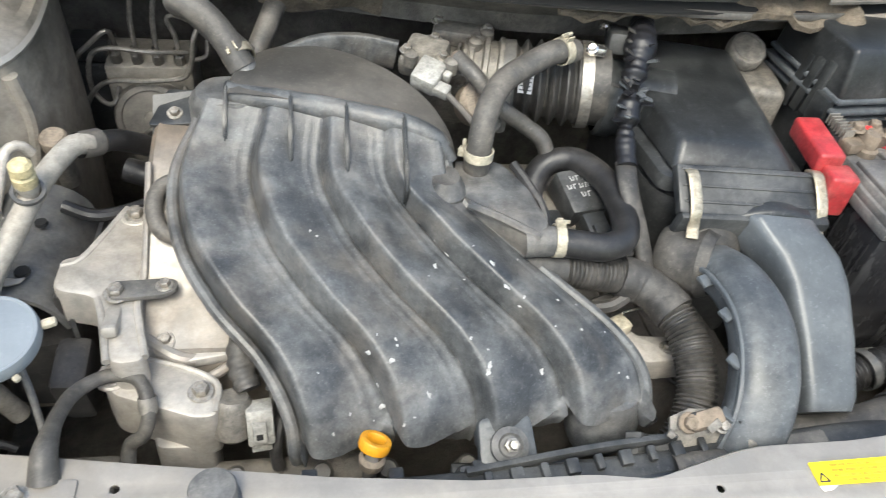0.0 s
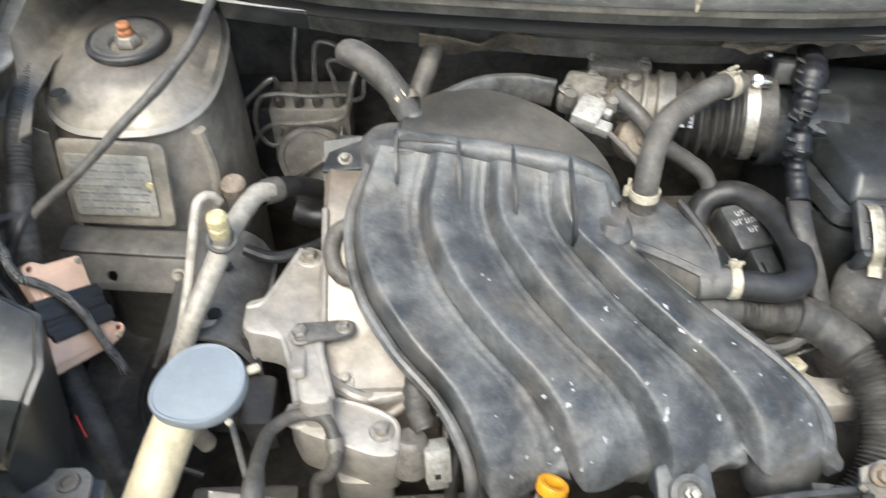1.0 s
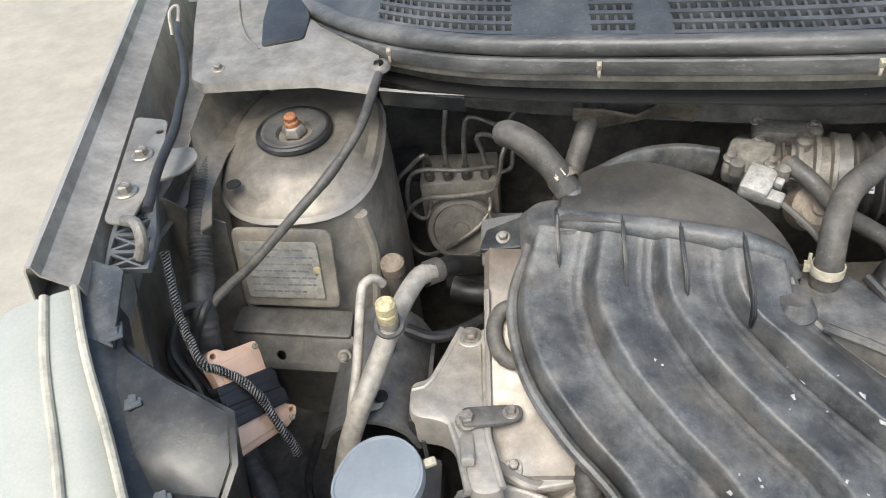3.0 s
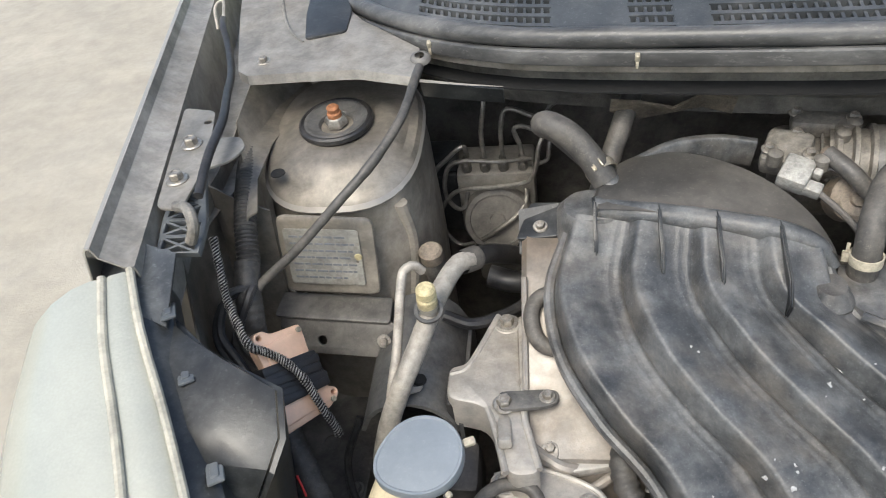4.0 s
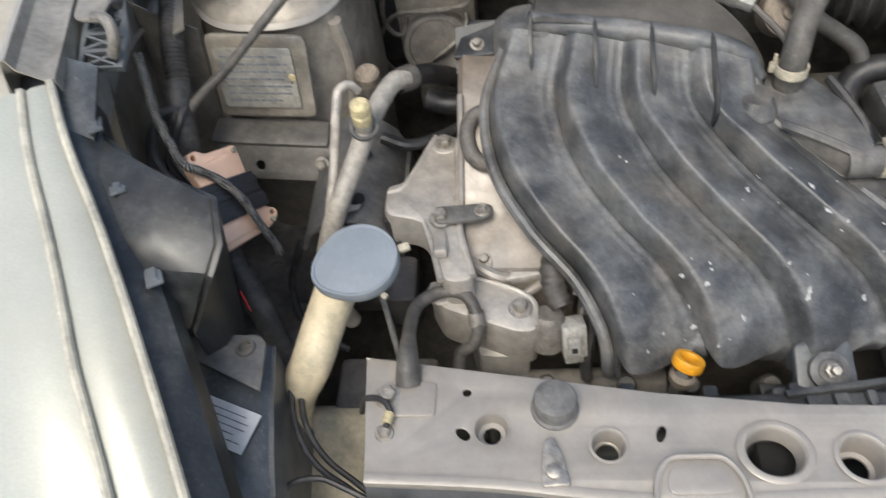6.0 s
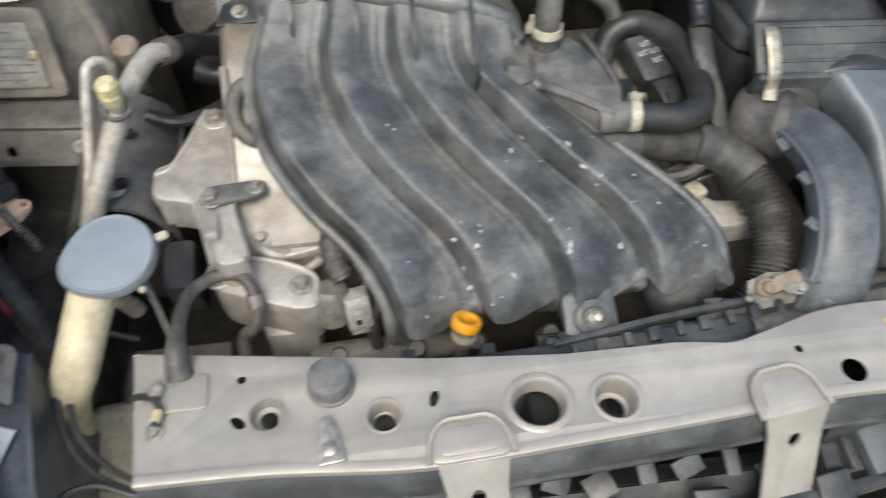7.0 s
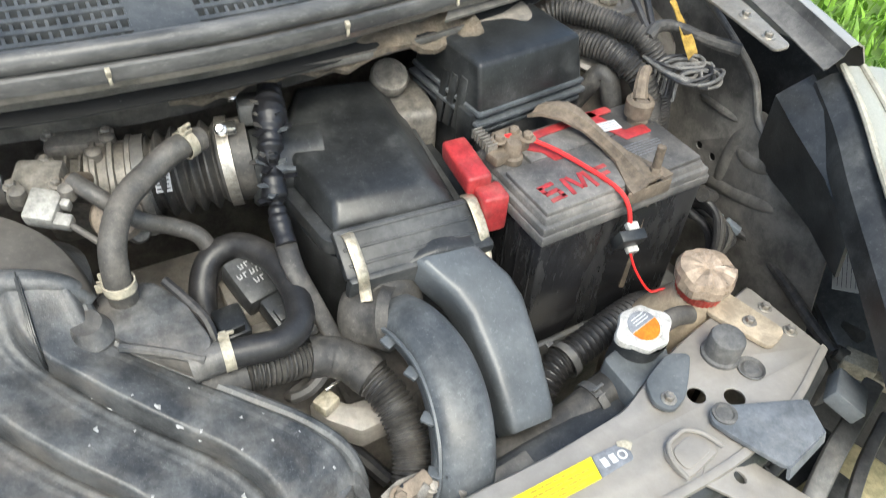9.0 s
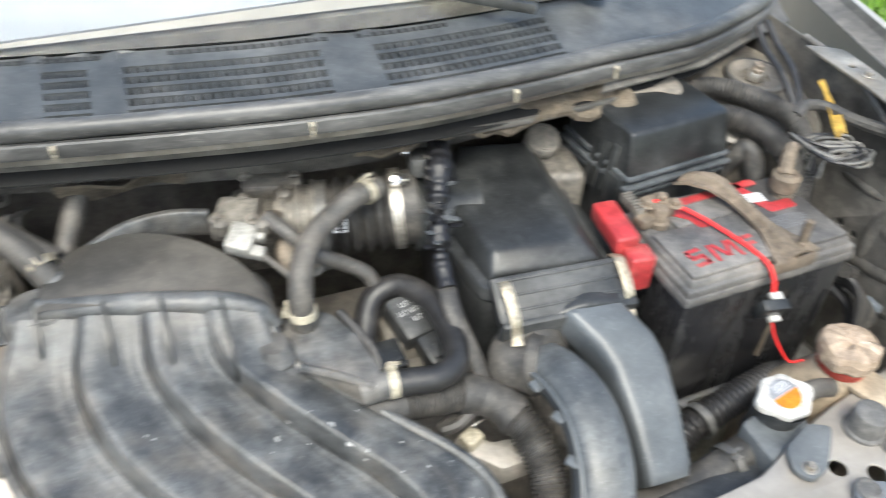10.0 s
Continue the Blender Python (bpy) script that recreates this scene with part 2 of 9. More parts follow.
M_GRIME = surface("oily grime", (0.15, 0.138, 0.12), 0.5, var=0.4, dust=(0.17, 0.148, 0.12), amount=0.5, patch=14, bump=0.6, depth=0.002)
M_RADIATOR = surface("radiator fins", (0.04, 0.04, 0.042), 0.5, metal=0.4, streak=(1, 1, 14), patch=30)
M_COWL = surface("greyed cowl plastic", (0.050, 0.055, 0.059), 0.32, dust=(0.19, 0.19, 0.185), amount=0.45, patch=9)
M_SEAL = surface("weathered rubber seal", (0.050, 0.051, 0.052), 0.32, dust=(0.24, 0.235, 0.225), amount=0.58, patch=20, streak=(0.3, 1, 1))
# Near-black colour that stands in for the shade inside openings.
M_HOLE_SHADE = surface("black shade for openings", (0.012, 0.012, 0.012), 0.9, patch=10)
M_CONCRETE = surface("worn concrete", (0.385, 0.35, 0.285), 0.85, var=0.10, dust=(0.36, 0.33, 0.27), amount=0.5, patch=3.5, fine=120, bump=0.5, depth=0.003, dark=(0.345, 0.31, 0.25), dark_at=0.62, mottle=0.10, tint=(0.40, 0.37, 0.31), tint_at=0.55)
M_FOAM = surface("yellowed worn slab", (0.50, 0.45, 0.26), 0.7, var=0.15, dust=(0.36, 0.31, 0.20), amount=0.45, patch=22, dark=(0.10, 0.085, 0.08), dark_at=0.62)
M_BAG = surface("dusty clear wrap", (0.34, 0.265, 0.20), 0.25, var=0.2, dust=(0.30, 0.235, 0.17), amount=0.55, patch=40)
M_DASH = surface("grey dashboard", (0.30, 0.31, 0.33), 0.6, var=0.06, patch=5, mottle=0.08)
M_LEAF = surface("dry yellow leaf", (0.48, 0.31, 0.06), 0.7, var=0.25, dust=(0.3, 0.18, 0.05), amount=0.4, patch=60)
M_ROPE = surface("grey braid light", (0.46, 0.455, 0.44), 0.7, patch=80)
M_ROPE_BLACK = surface("black braid", (0.02, 0.02, 0.022), 0.6, patch=80)
M_WIRE = surface("thin black wire", (0.025, 0.025, 0.027), 0.45, dust=(0.12, 0.11, 0.1), amount=0.3, patch=50)
M_WIREGREY = surface("thin grey wire", (0.15, 0.147, 0.138), 0.5, dust=DUST, amount=0.3, patch=50)


def simple(name, colour, rough, **inputs):
    m = bpy.data.materials.new(name)
    m.use_nodes = True
    b = m.node_tree.nodes["Principled BSDF"]
    b.inputs["Base Color"].default_value = (*colour, 1)
    b.inputs["Roughness"].default_value = rough
    for key, value in inputs.items():
        b.inputs[key.replace("_", " ")].default_value = value
    return m


M_GLASS = simple("clear glass", (0.95, 0.97, 0.97), 0.02, Transmission_Weight=1.0, IOR=1.45)
M_LENS = surface("hazed lamp lens", (0.41, 0.415, 0.36), 0.24, metal=0.15, var=0.12, patch=5, fine=500, bump=0.03, coat=0.35, mottle=0.05, tint=(0.44, 0.42, 0.34), tint_at=0.6)
M_LENS_EDGE = surface("yellowed lens edge", (0.43, 0.405, 0.33), 0.22, var=0.1, patch=10, coat=0.4)
M_GRASS = surface("grass blades", (0.16, 0.30, 0.03), 0.6, var=0.4, patch=3, fine=20, mottle=0.3)


# ---- mesh helpers ----
def part(name, bm, material, parent, label="", smooth=35):
    """Links a bmesh in world coordinates as one mesh under a thing or a part."""
    root = parent
    while root.parent:
        root = root.parent
    bmesh.ops.translate(bm, verts=bm.verts, vec=-root.location)
    ob = new(name, finish(name, bm, material, smooth))
    ob.parent = parent
    return tagged(ob, label)


def finish(name, bm, material, smooth=35):
    bmesh.ops.recalc_face_normals(bm, faces=bm.faces)
    me = bpy.data.meshes.new(name)
    bm.to_mesh(me)
    bm.free()
    me.materials.append(material)
    if smooth:
        me.polygons.foreach_set("use_smooth", [True] * len(me.polygons))
        me.set_sharp_from_angle(angle=radians(smooth))
    return me


def thing(name, base, label, category, group="", kind=""):
    ob = new(name)
    ob.empty_display_size = 0.02
    ob.location = base
    return tagged(ob, label, category, group, kind)


def solo(name, bm, material, label, category, group="", kind="", smooth=35):
    """A thing of one mesh; its origin is at the foot of its middle."""
    lo = Vector([min(v.co[i] for v in bm.verts) for i in range(3)])
    hi = Vector([max(v.co[i] for v in bm.verts) for i in range(3)])
    base = Vector(((lo.x + hi.x) / 2, (lo.y + hi.y) / 2, lo.z))
    bmesh.ops.translate(bm, verts=bm.verts, vec=-base)
    ob = new(name, finish(name, bm, material, smooth))
    ob.location = base
    return tagged(ob, label, category, group, kind)


def shared(name, mesh, parent, m, label=""):
    """One more object on a mesh already made, at a world pose m, under a thing."""
    root = parent
    while root.parent:
        root = root.parent
    ob = new(name, mesh)
    ob.parent = parent
    ob.matrix_basis = Matrix.Translation(-root.location) @ m
    return tagged(ob, label)


def box(size, at=(0, 0, 0), turn=(0, 0, 0), bevel=0.003, top=(1, 1), seg=2, bm=None, shift=(0, 0)):
    """A rounded box round its middle; top: how far its upper end narrows in x and y; shift moves the upper end."""
    b = bmesh.new()
    bmesh.ops.create_cube(b, size=1)
    for v in b.verts:
        if v.co.z > 0:
            v.co.x *= top[0]
            v.co.y *= top[1]
        v.co = Vector((v.co.x * size[0], v.co.y * size[1], v.co.z * size[2]))
        if v.co.z > 0:
            v.co.x += shift[0]
            v.co.y += shift[1]
    if bevel:
        bmesh.ops.bevel(b, geom=list(b.edges), offset=min(bevel, min(size) * 0.45), segments=seg, profile=0.5, affect="EDGES")
    return put(b, pose(*at, *turn), bm)


def put(b, m, bm=None):
    bmesh.ops.transform(b, matrix=m, verts=b.verts)
    if bm is None:
        return b
    me = bpy.data.meshes.new("tmp")
    b.to_mesh(me)
    b.free()
    bm.from_mesh(me)
    bpy.data.meshes.remove(me)
    return bm


def aim(at, way, spin=0):
    """A pose at a point whose z runs along way."""
    q = Vector(way).to_track_quat("Z", "Y")
    return Matrix.Translation(at) @ q.to_matrix().to_4x4() @ pose(0, 0, 0, 0, 0, spin)


def turned(profile, at=(0, 0, 0), way=(0, 0, 1), seg=24, bm=None, wave=None, spin=0):
    """A body turned round an axis from (radius, height) pairs; wave(angle) scales the radius."""
    b = bmesh.new()
    rings = []
    for r, h in profile:
        if r < 1e-6:
            rings.append([b.verts.new((0, 0, h))])
        else:
            rings.append([b.verts.new((r * (wave(a) if wave else 1) * math.cos(a), r * (wave(a) if wave else 1) * math.sin(a), h))
                          for a in (2 * math.pi * i / seg for i in range(seg))])
    for lo, hi in zip(rings, rings[1:]):
        for i in range(seg):
            j = (i + 1) % seg
            if len(lo) == 1 and len(hi) == 1:
                continue
            if len(lo) == 1:
                b.faces.new((lo[0], hi[i], hi[j]))
            elif len(hi) == 1:
                b.faces.new((lo[i], lo[j], hi[0]))
            else:
                b.faces.new((lo[i], lo[j], hi[j], hi[i]))
    return put(b, aim(at, way, spin), bm)


def spline(pts, step=0.005):
    """Even points on a smooth curve through pts."""
    p = [Vector(q) for q in pts]
    if len(p) == 2:
        dense = [p[0].lerp(p[1], i / 40) for i in range(41)]
    else:
        p = [p[0] * 2 - p[1]] + p + [p[-1] * 2 - p[-2]]
        dense = []
        for i in range(1, len(p) - 2):
            a, b, c, d = p[i - 1:i + 3]
            for k in range(24):
                u = k / 24
                dense.append(0.5 * (2 * b + (c - a) * u + (2 * a - 5 * b + 4 * c - d) * u * u + (3 * b - a - 3 * c + d) * u ** 3))
        dense.append(p[-2])
    total = sum((b - a).length for a, b in zip(dense, dense[1:]))
    n = max(2, round(total / step))
    out, walked, k = [dense[0]], 0.0, 0
    for i in range(1, n):
        want = total * i / n
        while walked + (dense[k + 1] - dense[k]).length < want:
            walked += (dense[k + 1] - dense[k]).length
            k += 1
        out.append(dense[k].lerp(dense[k + 1], (want - walked) / max(1e-9, (dense[k + 1] - dense[k]).length)))
    out.append(dense[-1])
    return out


def frames(path):
    """Tangent and two normals along a path, with the least twist."""
    out, n = [], None
    for i, p in enumerate(path):
        t = (path[min(i + 1, len(path) - 1)] - path[max(i - 1, 0)]).normalized()
        if n is None:
            n = t.orthogonal().normalized()
        n = (n - t * n.dot(t)).normalized()
        out.append((p, t, n, t.cross(n)))
    return out


def tube(pts, r, seg=12, step=0.005, bm=None, caps=True):
    """A round tube through points; r: a radius, or a function of metres along it and its whole length."""
    b = bm or bmesh.new()
    path = spline(pts, step)
    length = step * (len(path) - 1)
    last = None
    for i, (p, t, n, m) in enumerate(frames(path)):
        rad = r(i * step, length) if callable(r) else r
        ring = [b.verts.new(p + (n * math.cos(a) + m * math.sin(a)) * rad) for a in (2 * math.pi * k / seg for k in range(seg))]
        if last:
            for k in range(seg):
                b.faces.new((last[k], last[(k + 1) % seg], ring[(k + 1) % seg], ring[k]))
        elif caps:
            b.faces.new(ring[::-1])
        last = ring
    if caps:
        b.faces.new(last)
    return b


def ribbed(r, pitch=0.0046, depth=0.09):
    """The radius of a corrugated conduit."""
    return lambda s, length: r * (1 + depth * math.copysign(abs(math.cos(math.pi * 2 * s / pitch)) ** 0.6, math.cos(math.pi * 2 * s / pitch)))


def wrapped(r, pitch=0.012, depth=0.05, seed=0):
    """The radius of a bundle wound in tape."""
    return lambda s, length: r * (1 + depth * ((s / pitch) % 1.0) + 0.12 * noise.noise((s * 40, seed * 3.1, 0.5)))


def duct(pts, size, power=4.0, seg=28, step=0.008, up=(0, 0, 1), bm=None):
    """A pipe of rounded rectangular section; size(u) gives its width and height."""
    b = bm or bmesh.new()
    path = spline(pts, step)
    last = None
    for i, p in enumerate(path):
        t = (path[min(i + 1, len(path) - 1)] - path[max(i - 1, 0)]).normalized()
        side = t.cross(Vector(up)).normalized()
        top = side.cross(t)
        w, h = size(i / (len(path) - 1))
        ring = []
        for k in range(seg):
            a = 2 * math.pi * (k + 0.5) / seg
            c, s = math.cos(a), math.sin(a)
            ring.append(b.verts.new(p + side * (w / 2 * math.copysign(abs(c) ** (2 / power), c)) + top * (h / 2 * math.copysign(abs(s) ** (2 / power), s))))
        if last:
            for k in range(seg):
                b.faces.new((last[k], last[(k + 1) % seg], ring[(k + 1) % seg], ring[k]))
        else:
            b.faces.new(ring[::-1])
        last = ring
    b.faces.new(last)
    return b


def soften(pts, r, n=5):
    """A polygon with its corners rounded to r."""
    out = []
    for i, p in enumerate(pts):
        p, a, c = Vector(p[:2]), Vector(pts[i - 1][:2]), Vector(pts[(i + 1) % len(pts)][:2])
        d1, d2 = (a - p), (c - p)
        k = min(r, d1.length * 0.45, d2.length * 0.45)
        s, e = p + d1.normalized() * k, p + d2.normalized() * k
        for j in range(n + 1):
            u = j / n
            out.append(s * (1 - u) ** 2 + p * 2 * u * (1 - u) + e * u * u)
    return out


def circle(x, y, r, n=20, squash=1.0, spin=0.0):
    c, s = math.cos(radians(spin)), math.sin(radians(spin))
    return [Vector((x + r * math.cos(a) * c - r * squash * math.sin(a) * s, y + r * math.cos(a) * s + r * squash * math.sin(a) * c))
            for a in (2 * math.pi * i / n for i in range(n))]


def plate(outline, holes=(), thick=0.003, bevel=0.0008, m=None, bm=None):
    """A flat sheet with holes, drawn in its own plane, with its top at height 0."""
    cu = bpy.data.curves.new("sheet", "CURVE")
    cu.dimensions, cu.fill_mode, cu.extrude = "2D", "BOTH", thick / 2 - bevel
    cu.bevel_depth, cu.bevel_resolution, cu.offset = bevel, 1, -bevel
    for loop in (outline, *holes):
        sp = cu.splines.new("POLY")
        sp.points.add(len(loop) - 1)
        for q, v in zip(sp.points, loop):
            q.co = (v[0], v[1], 0, 1)
        sp.use_cyclic_u = True
    ob = new("sheet", cu)
    me = bpy.data.meshes.new_from_object(ob.evaluated_get(bpy.context.evaluated_depsgraph_get()))
    bpy.data.objects.remove(ob)
    bpy.data.curves.remove(cu)
    b = bmesh.new()
    b.from_mesh(me)
    bpy.data.meshes.remove(me)
    bmesh.ops.remove_doubles(b, verts=b.verts, dist=1e-5)
    bmesh.ops.translate(b, verts=b.verts, vec=(0, 0, -thick / 2))
    return put(b, m or Matrix(), bm)


def sheet(rows, thick=0.002, bm=None):
    """A skin through rows of points, thickened."""
    b = bmesh.new()
    grid = [[b.verts.new(p) for p in row] for row in rows]
    for lo, hi in zip(grid, grid[1:]):
        for i in range(len(lo) - 1):
            b.faces.new((lo[i], lo[i + 1], hi[i + 1], hi[i]))
    if thick:
        bmesh.ops.recalc_face_normals(b, faces=b.faces)
        bmesh.ops.solidify(b, geom=list(b.faces), thickness=thick)
    return put(b, Matrix(), bm)


def bolt_mesh(name, r, h, material):
    b = turned([(0, 0), (r * 1.55, 0), (r * 1.6, h * 0.12), (r * 1.45, h * 0.25), (r * 0.95, h * 0.27)], seg=20)
    turned([(r, h * 0.2), (r * 1.02, h * 0.85), (r * 0.86, h), (r * 0.5, h), (r * 0.45, h * 0.93), (0, h * 0.93)], seg=6, bm=b)
    return finish(name, b, material, 25)


BOLT = bolt_mesh("bolt", 0.0065, 0.009, M_STEEL)
BOLT_SMALL = bolt_mesh("bolt", 0.0045, 0.006, M_STEEL)
BOLT_DARK = bolt_mesh("bolt", 0.006, 0.008, M_STEEL_DARK)
BOLT_RUST = bolt_mesh("bolt", 0.0055, 0.007, M_RUST)


def bolt(parent, at, way=(0, 0, 1), mesh=None, label="", spin=10):
    return shared("bolt", mesh or BOLT, parent, aim(at, way, spin), label)


def clamp(parent, at, way, r, material, width=0.0085, spin=0, label=""):
    """A spring clamp round a hose, with its two ears."""
    b = turned([(r, -width / 2), (r + 0.0014, -width / 2), (r + 0.0014, width / 2), (r, width / 2), (r, -width / 2)], at, way, 24, spin=spin)
    m = aim(at, way, spin)
    for s in (-1, 1):
        put(box((0.006, 0.0016, width * (1.0 if s > 0 else 0.6)), bevel=0.0005), m @ pose(r + 0.0032, 0.003 * s, 0, 0, 0, 8 * s), b)
    put(box((0.003, 0.003, width * 1.5), bevel=0.0005), m @ pose(r + 0.0024, -0.0045, 0.003), b)
    return part("clamp", b, material, parent, label)


def bars(parent, m, width, height, rows, material, name="print", fill=0.8, seed=1):
    """Unreadable writing: rows of plain bars on a flat face."""
    rnd = random.Random(seed)
    b = bmesh.new()
    for i in range(rows):
        y = height * (0.5 - (i + 0.5) / rows)
        x = -width / 2
        end = width / 2 * (1 if i % 3 else rnd.uniform(0.5, 1))
        while x < end - width * 0.04:
            w = min(end - x, width * rnd.uniform(0.06, 0.2))
            put(box((w * 0.85, height / rows * 0.5 * fill, 0.0003), bevel=0), m @ pose(x + w / 2, y, 0.0002), b)
            x += w
    return part(name, b, material, parent, smooth=0)


def loft(sections, seg=36, bm=None, caps=True):
    """A body through rounded sections (x, y, z, half width, half depth, power, slope of z along y)."""
    b = bmesh.new()
    last = None
    for x, y, z, rx, ry, power, slope in sections:
        ring = []
        for k in range(seg):
            a = 2 * math.pi * k / seg
            c, s = math.cos(a), math.sin(a)
            dy = ry * math.copysign(abs(s) ** (2 / power), s)
            ring.append(b.verts.new((x + rx * math.copysign(abs(c) ** (2 / power), c), y + dy, z + slope * dy)))
        if last:
            for k in range(seg):
                b.faces.new((last[k], last[(k + 1) % seg], ring[(k + 1) % seg], ring[k]))
        elif caps:
            b.faces.new(ring[::-1])
        last = ring
    if caps:
        b.faces.new(last)
    return put(b, Matrix(), bm)


def prism(poly, z0, z1, bevel=0.003, bm=None, r=0.006):
    """A flat-topped block on a rounded polygon."""
    b = bmesh.new()
    f = b.faces.new([b.verts.new((p[0], p[1], z0)) for p in soften(poly, r, 4)])
    top = bmesh.ops.extrude_face_region(b, geom=[f])
    up = [v for v in top["geom"] if isinstance(v, bmesh.types.BMVert)]
    bmesh.ops.translate(b, verts=up, vec=(0, 0, z1 - z0))
    if bevel:
        es = [e for e in b.edges if all(v in up for v in e.verts)]
        bmesh.ops.bevel(b, geom=es, offset=bevel, segments=2, profile=0.5, affect="EDGES")
    return put(b, Matrix(), bm)


# ---- ground ----
def ground_material():
    m = M_CONCRETE.copy()
    m.name = "concrete and lawn soil"
    nt = m.node_tree
    b = nt.nodes["Principled BSDF"]
    base = b.inputs["Base Color"].links[0].from_socket
    tc = nt.nodes.new("ShaderNodeTexCoord")
    sep = nt.nodes.new("ShaderNodeSeparateXYZ")
    nt.links.new(tc.outputs["Object"], sep.inputs[0])
    edge = nt.nodes.new("ShaderNodeMapRange")
    edge.inputs["From Min"].default_value, edge.inputs["From Max"].default_value = 1.5, 1.6
    nt.links.new(sep.outputs["X"], edge.inputs["Value"])
    mx = nt.nodes.new("ShaderNodeMix")
    mx.data_type = "RGBA"
    nt.links.new(edge.outputs[0], mx.inputs[0])
    nt.links.new(base, mx.inputs[6])
    mx.inputs[7].default_value = (0.10, 0.17, 0.03, 1)
    nt.links.new(mx.outputs[2], b.inputs["Base Color"])
    return m


g = bmesh.new()
bmesh.ops.create_grid(g, x_segments=60, y_segments=60, size=400)
for v in g.verts:
    v.co.x = math.copysign(abs(v.co.x / 400) ** 2.2 * 400, v.co.x)
    v.co.y = math.copysign(abs(v.co.y / 400) ** 2.2 * 400, v.co.y)
ground = new("ground", finish("ground", g, ground_material(), 0))
tagged(ground, "pale worn concrete yard running into a green lawn", "ground", kind="structure")


def grass_field():
    rnd = random.Random(4)
    vs, fs = [], []
    for _ in range(26000):
        x, y = 1.6 + rnd.random() ** 1.5 * 4.5, -1.2 + rnd.random() * 6.0
        h, a, lean = rnd.uniform(0.03, 0.10), rnd.uniform(0, 6.28), rnd.uniform(0.2, 1.0)
        w = rnd.uniform(0.005, 0.013)
        dx, dy = math.cos(a), math.sin(a)
        i = len(vs)
        vs += [(x - dy * w, y + dx * w, 0), (x + dy * w, y - dx * w, 0),
               (x + dx * h * lean * 0.3 + dy * w * 0.8, y + dy * h * lean * 0.3 - dx * w * 0.8, h * 0.6),
               (x + dx * h * lean * 0.3 - dy * w * 0.8, y + dy * h * lean * 0.3 + dx * w * 0.8, h * 0.6),
               (x + dx * h * lean, y + dy * h * lean, h)]
        fs += [(i, i + 1, i + 2, i + 3), (i + 3, i + 2, i + 4)]
    me = bpy.data.meshes.new("grass")
    me.from_pydata(vs, [], fs)
    me.materials.append(M_GRASS)
    tagged(new("grass", me), "bright green short lawn grass beside the car", "grass", kind="stuff")


grass_field()


# ---- body shell of the car ----
def strut_tower(side, dirty):
    s = side
    t = thing("strut_tower", (0.535 * s, 0.0, 0.40), "dusty champagne painted front strut tower with a worn rim", "strut tower")
    cx = 0.535 * s
    part("tower", loft([
        (cx, 0.016, 0.40, 0.086, 0.115, 3, 0), (cx, 0.016, 0.70, 0.086, 0.112, 3, 0.05), (cx, 0.018, 0.82, 0.083, 0.102, 2.8, 0.16),
        (cx, 0.018, 0.855, 0.080, 0.097, 2.7, 0.2), (cx, 0.018, 0.860, 0.081, 0.099, 2.7, 0.2), (cx, 0.018, 0.866, 0.077, 0.095, 2.6, 0.2),
        (cx, 0.018, 0.868, 0.068, 0.086, 2.4, 0.18), (cx - 0.004 * s, 0.010, 0.876, 0.056, 0.066, 2.2, 0.14),
        (cx - 0.006 * s, 0.013, 0.880, 0.046, 0.05, 2, 0.1), (cx - 0.006 * s, 0.013, 0.878, 0.03, 0.03, 2, 0.1)]), dirty, t)
    part("rim_seam", loft([(cx, 0.018, 0.853, 0.0812, 0.0985, 2.7, 0.2), (cx, 0.018, 0.858, 0.0835, 0.1015, 2.7, 0.2),
                           (cx, 0.018, 0.862, 0.081, 0.098, 2.7, 0.2)], caps=False), M_BODY, t, "polished worn edge")
    ax, ay, az = cx + (0.005 if s < 0 else 0.009) * s, 0.014, 0.880
    up = (0, -0.1, 1)
    ring = part("mount_ring", turned([(0.028, -0.002), (0.0375, -0.001), (0.0392, 0.002), (0.0385, 0.0055), (0.036, 0.0070), (0.0335, 0.0068), (0.0325, 0.005), (0.028, 0.003), (0.028, -0.002)],
                                     (ax, ay, az), up, 44), M_RUBBER if s < 0 else M_BODY_DARK, t, "ring-shaped upper strut mount")
    part("mount_dish", turned([(0.0335, 0.0062), (0.0320, 0.0066), (0.0295, 0.0060), (0.0255, 0.0030), (0.0190, 0.0018), (0.0170, -0.001), (0.0165, -0.003)], (ax, ay, az), up, 44), M_STEEL_DARK if s < 0 else M_BODY_DIRTY, ring, "dusty dished cup")
    n = part("strut_nut", turned([(0.012, 0), (0.0125, 0.004), (0.010, 0.009), (0.008, 0.010)], (ax, ay, az), up, 6), M_STEEL, t)
    part("strut_rod", turned([(0.0075, 0.006), (0.0075, 0.014), (0.006, 0.0155), (0.0065, 0.020), (0.0045, 0.022), (0, 0.022)], (ax, ay, az), up, 16), M_RUSTNUT if s < 0 else M_BROWNCAP, n, "rusty rod end")
    # Flat black disc for the drain hole, its shade painted as colour.
    part("drain_hole_shade", turned([(0.0001, 0.0004), (0.0070, 0.0004), (0.0073, -0.001)], (cx - 0.054, -0.053, 0.8668), (0, -0.03, 1), 20), M_HOLE_SHADE, t)
    return t


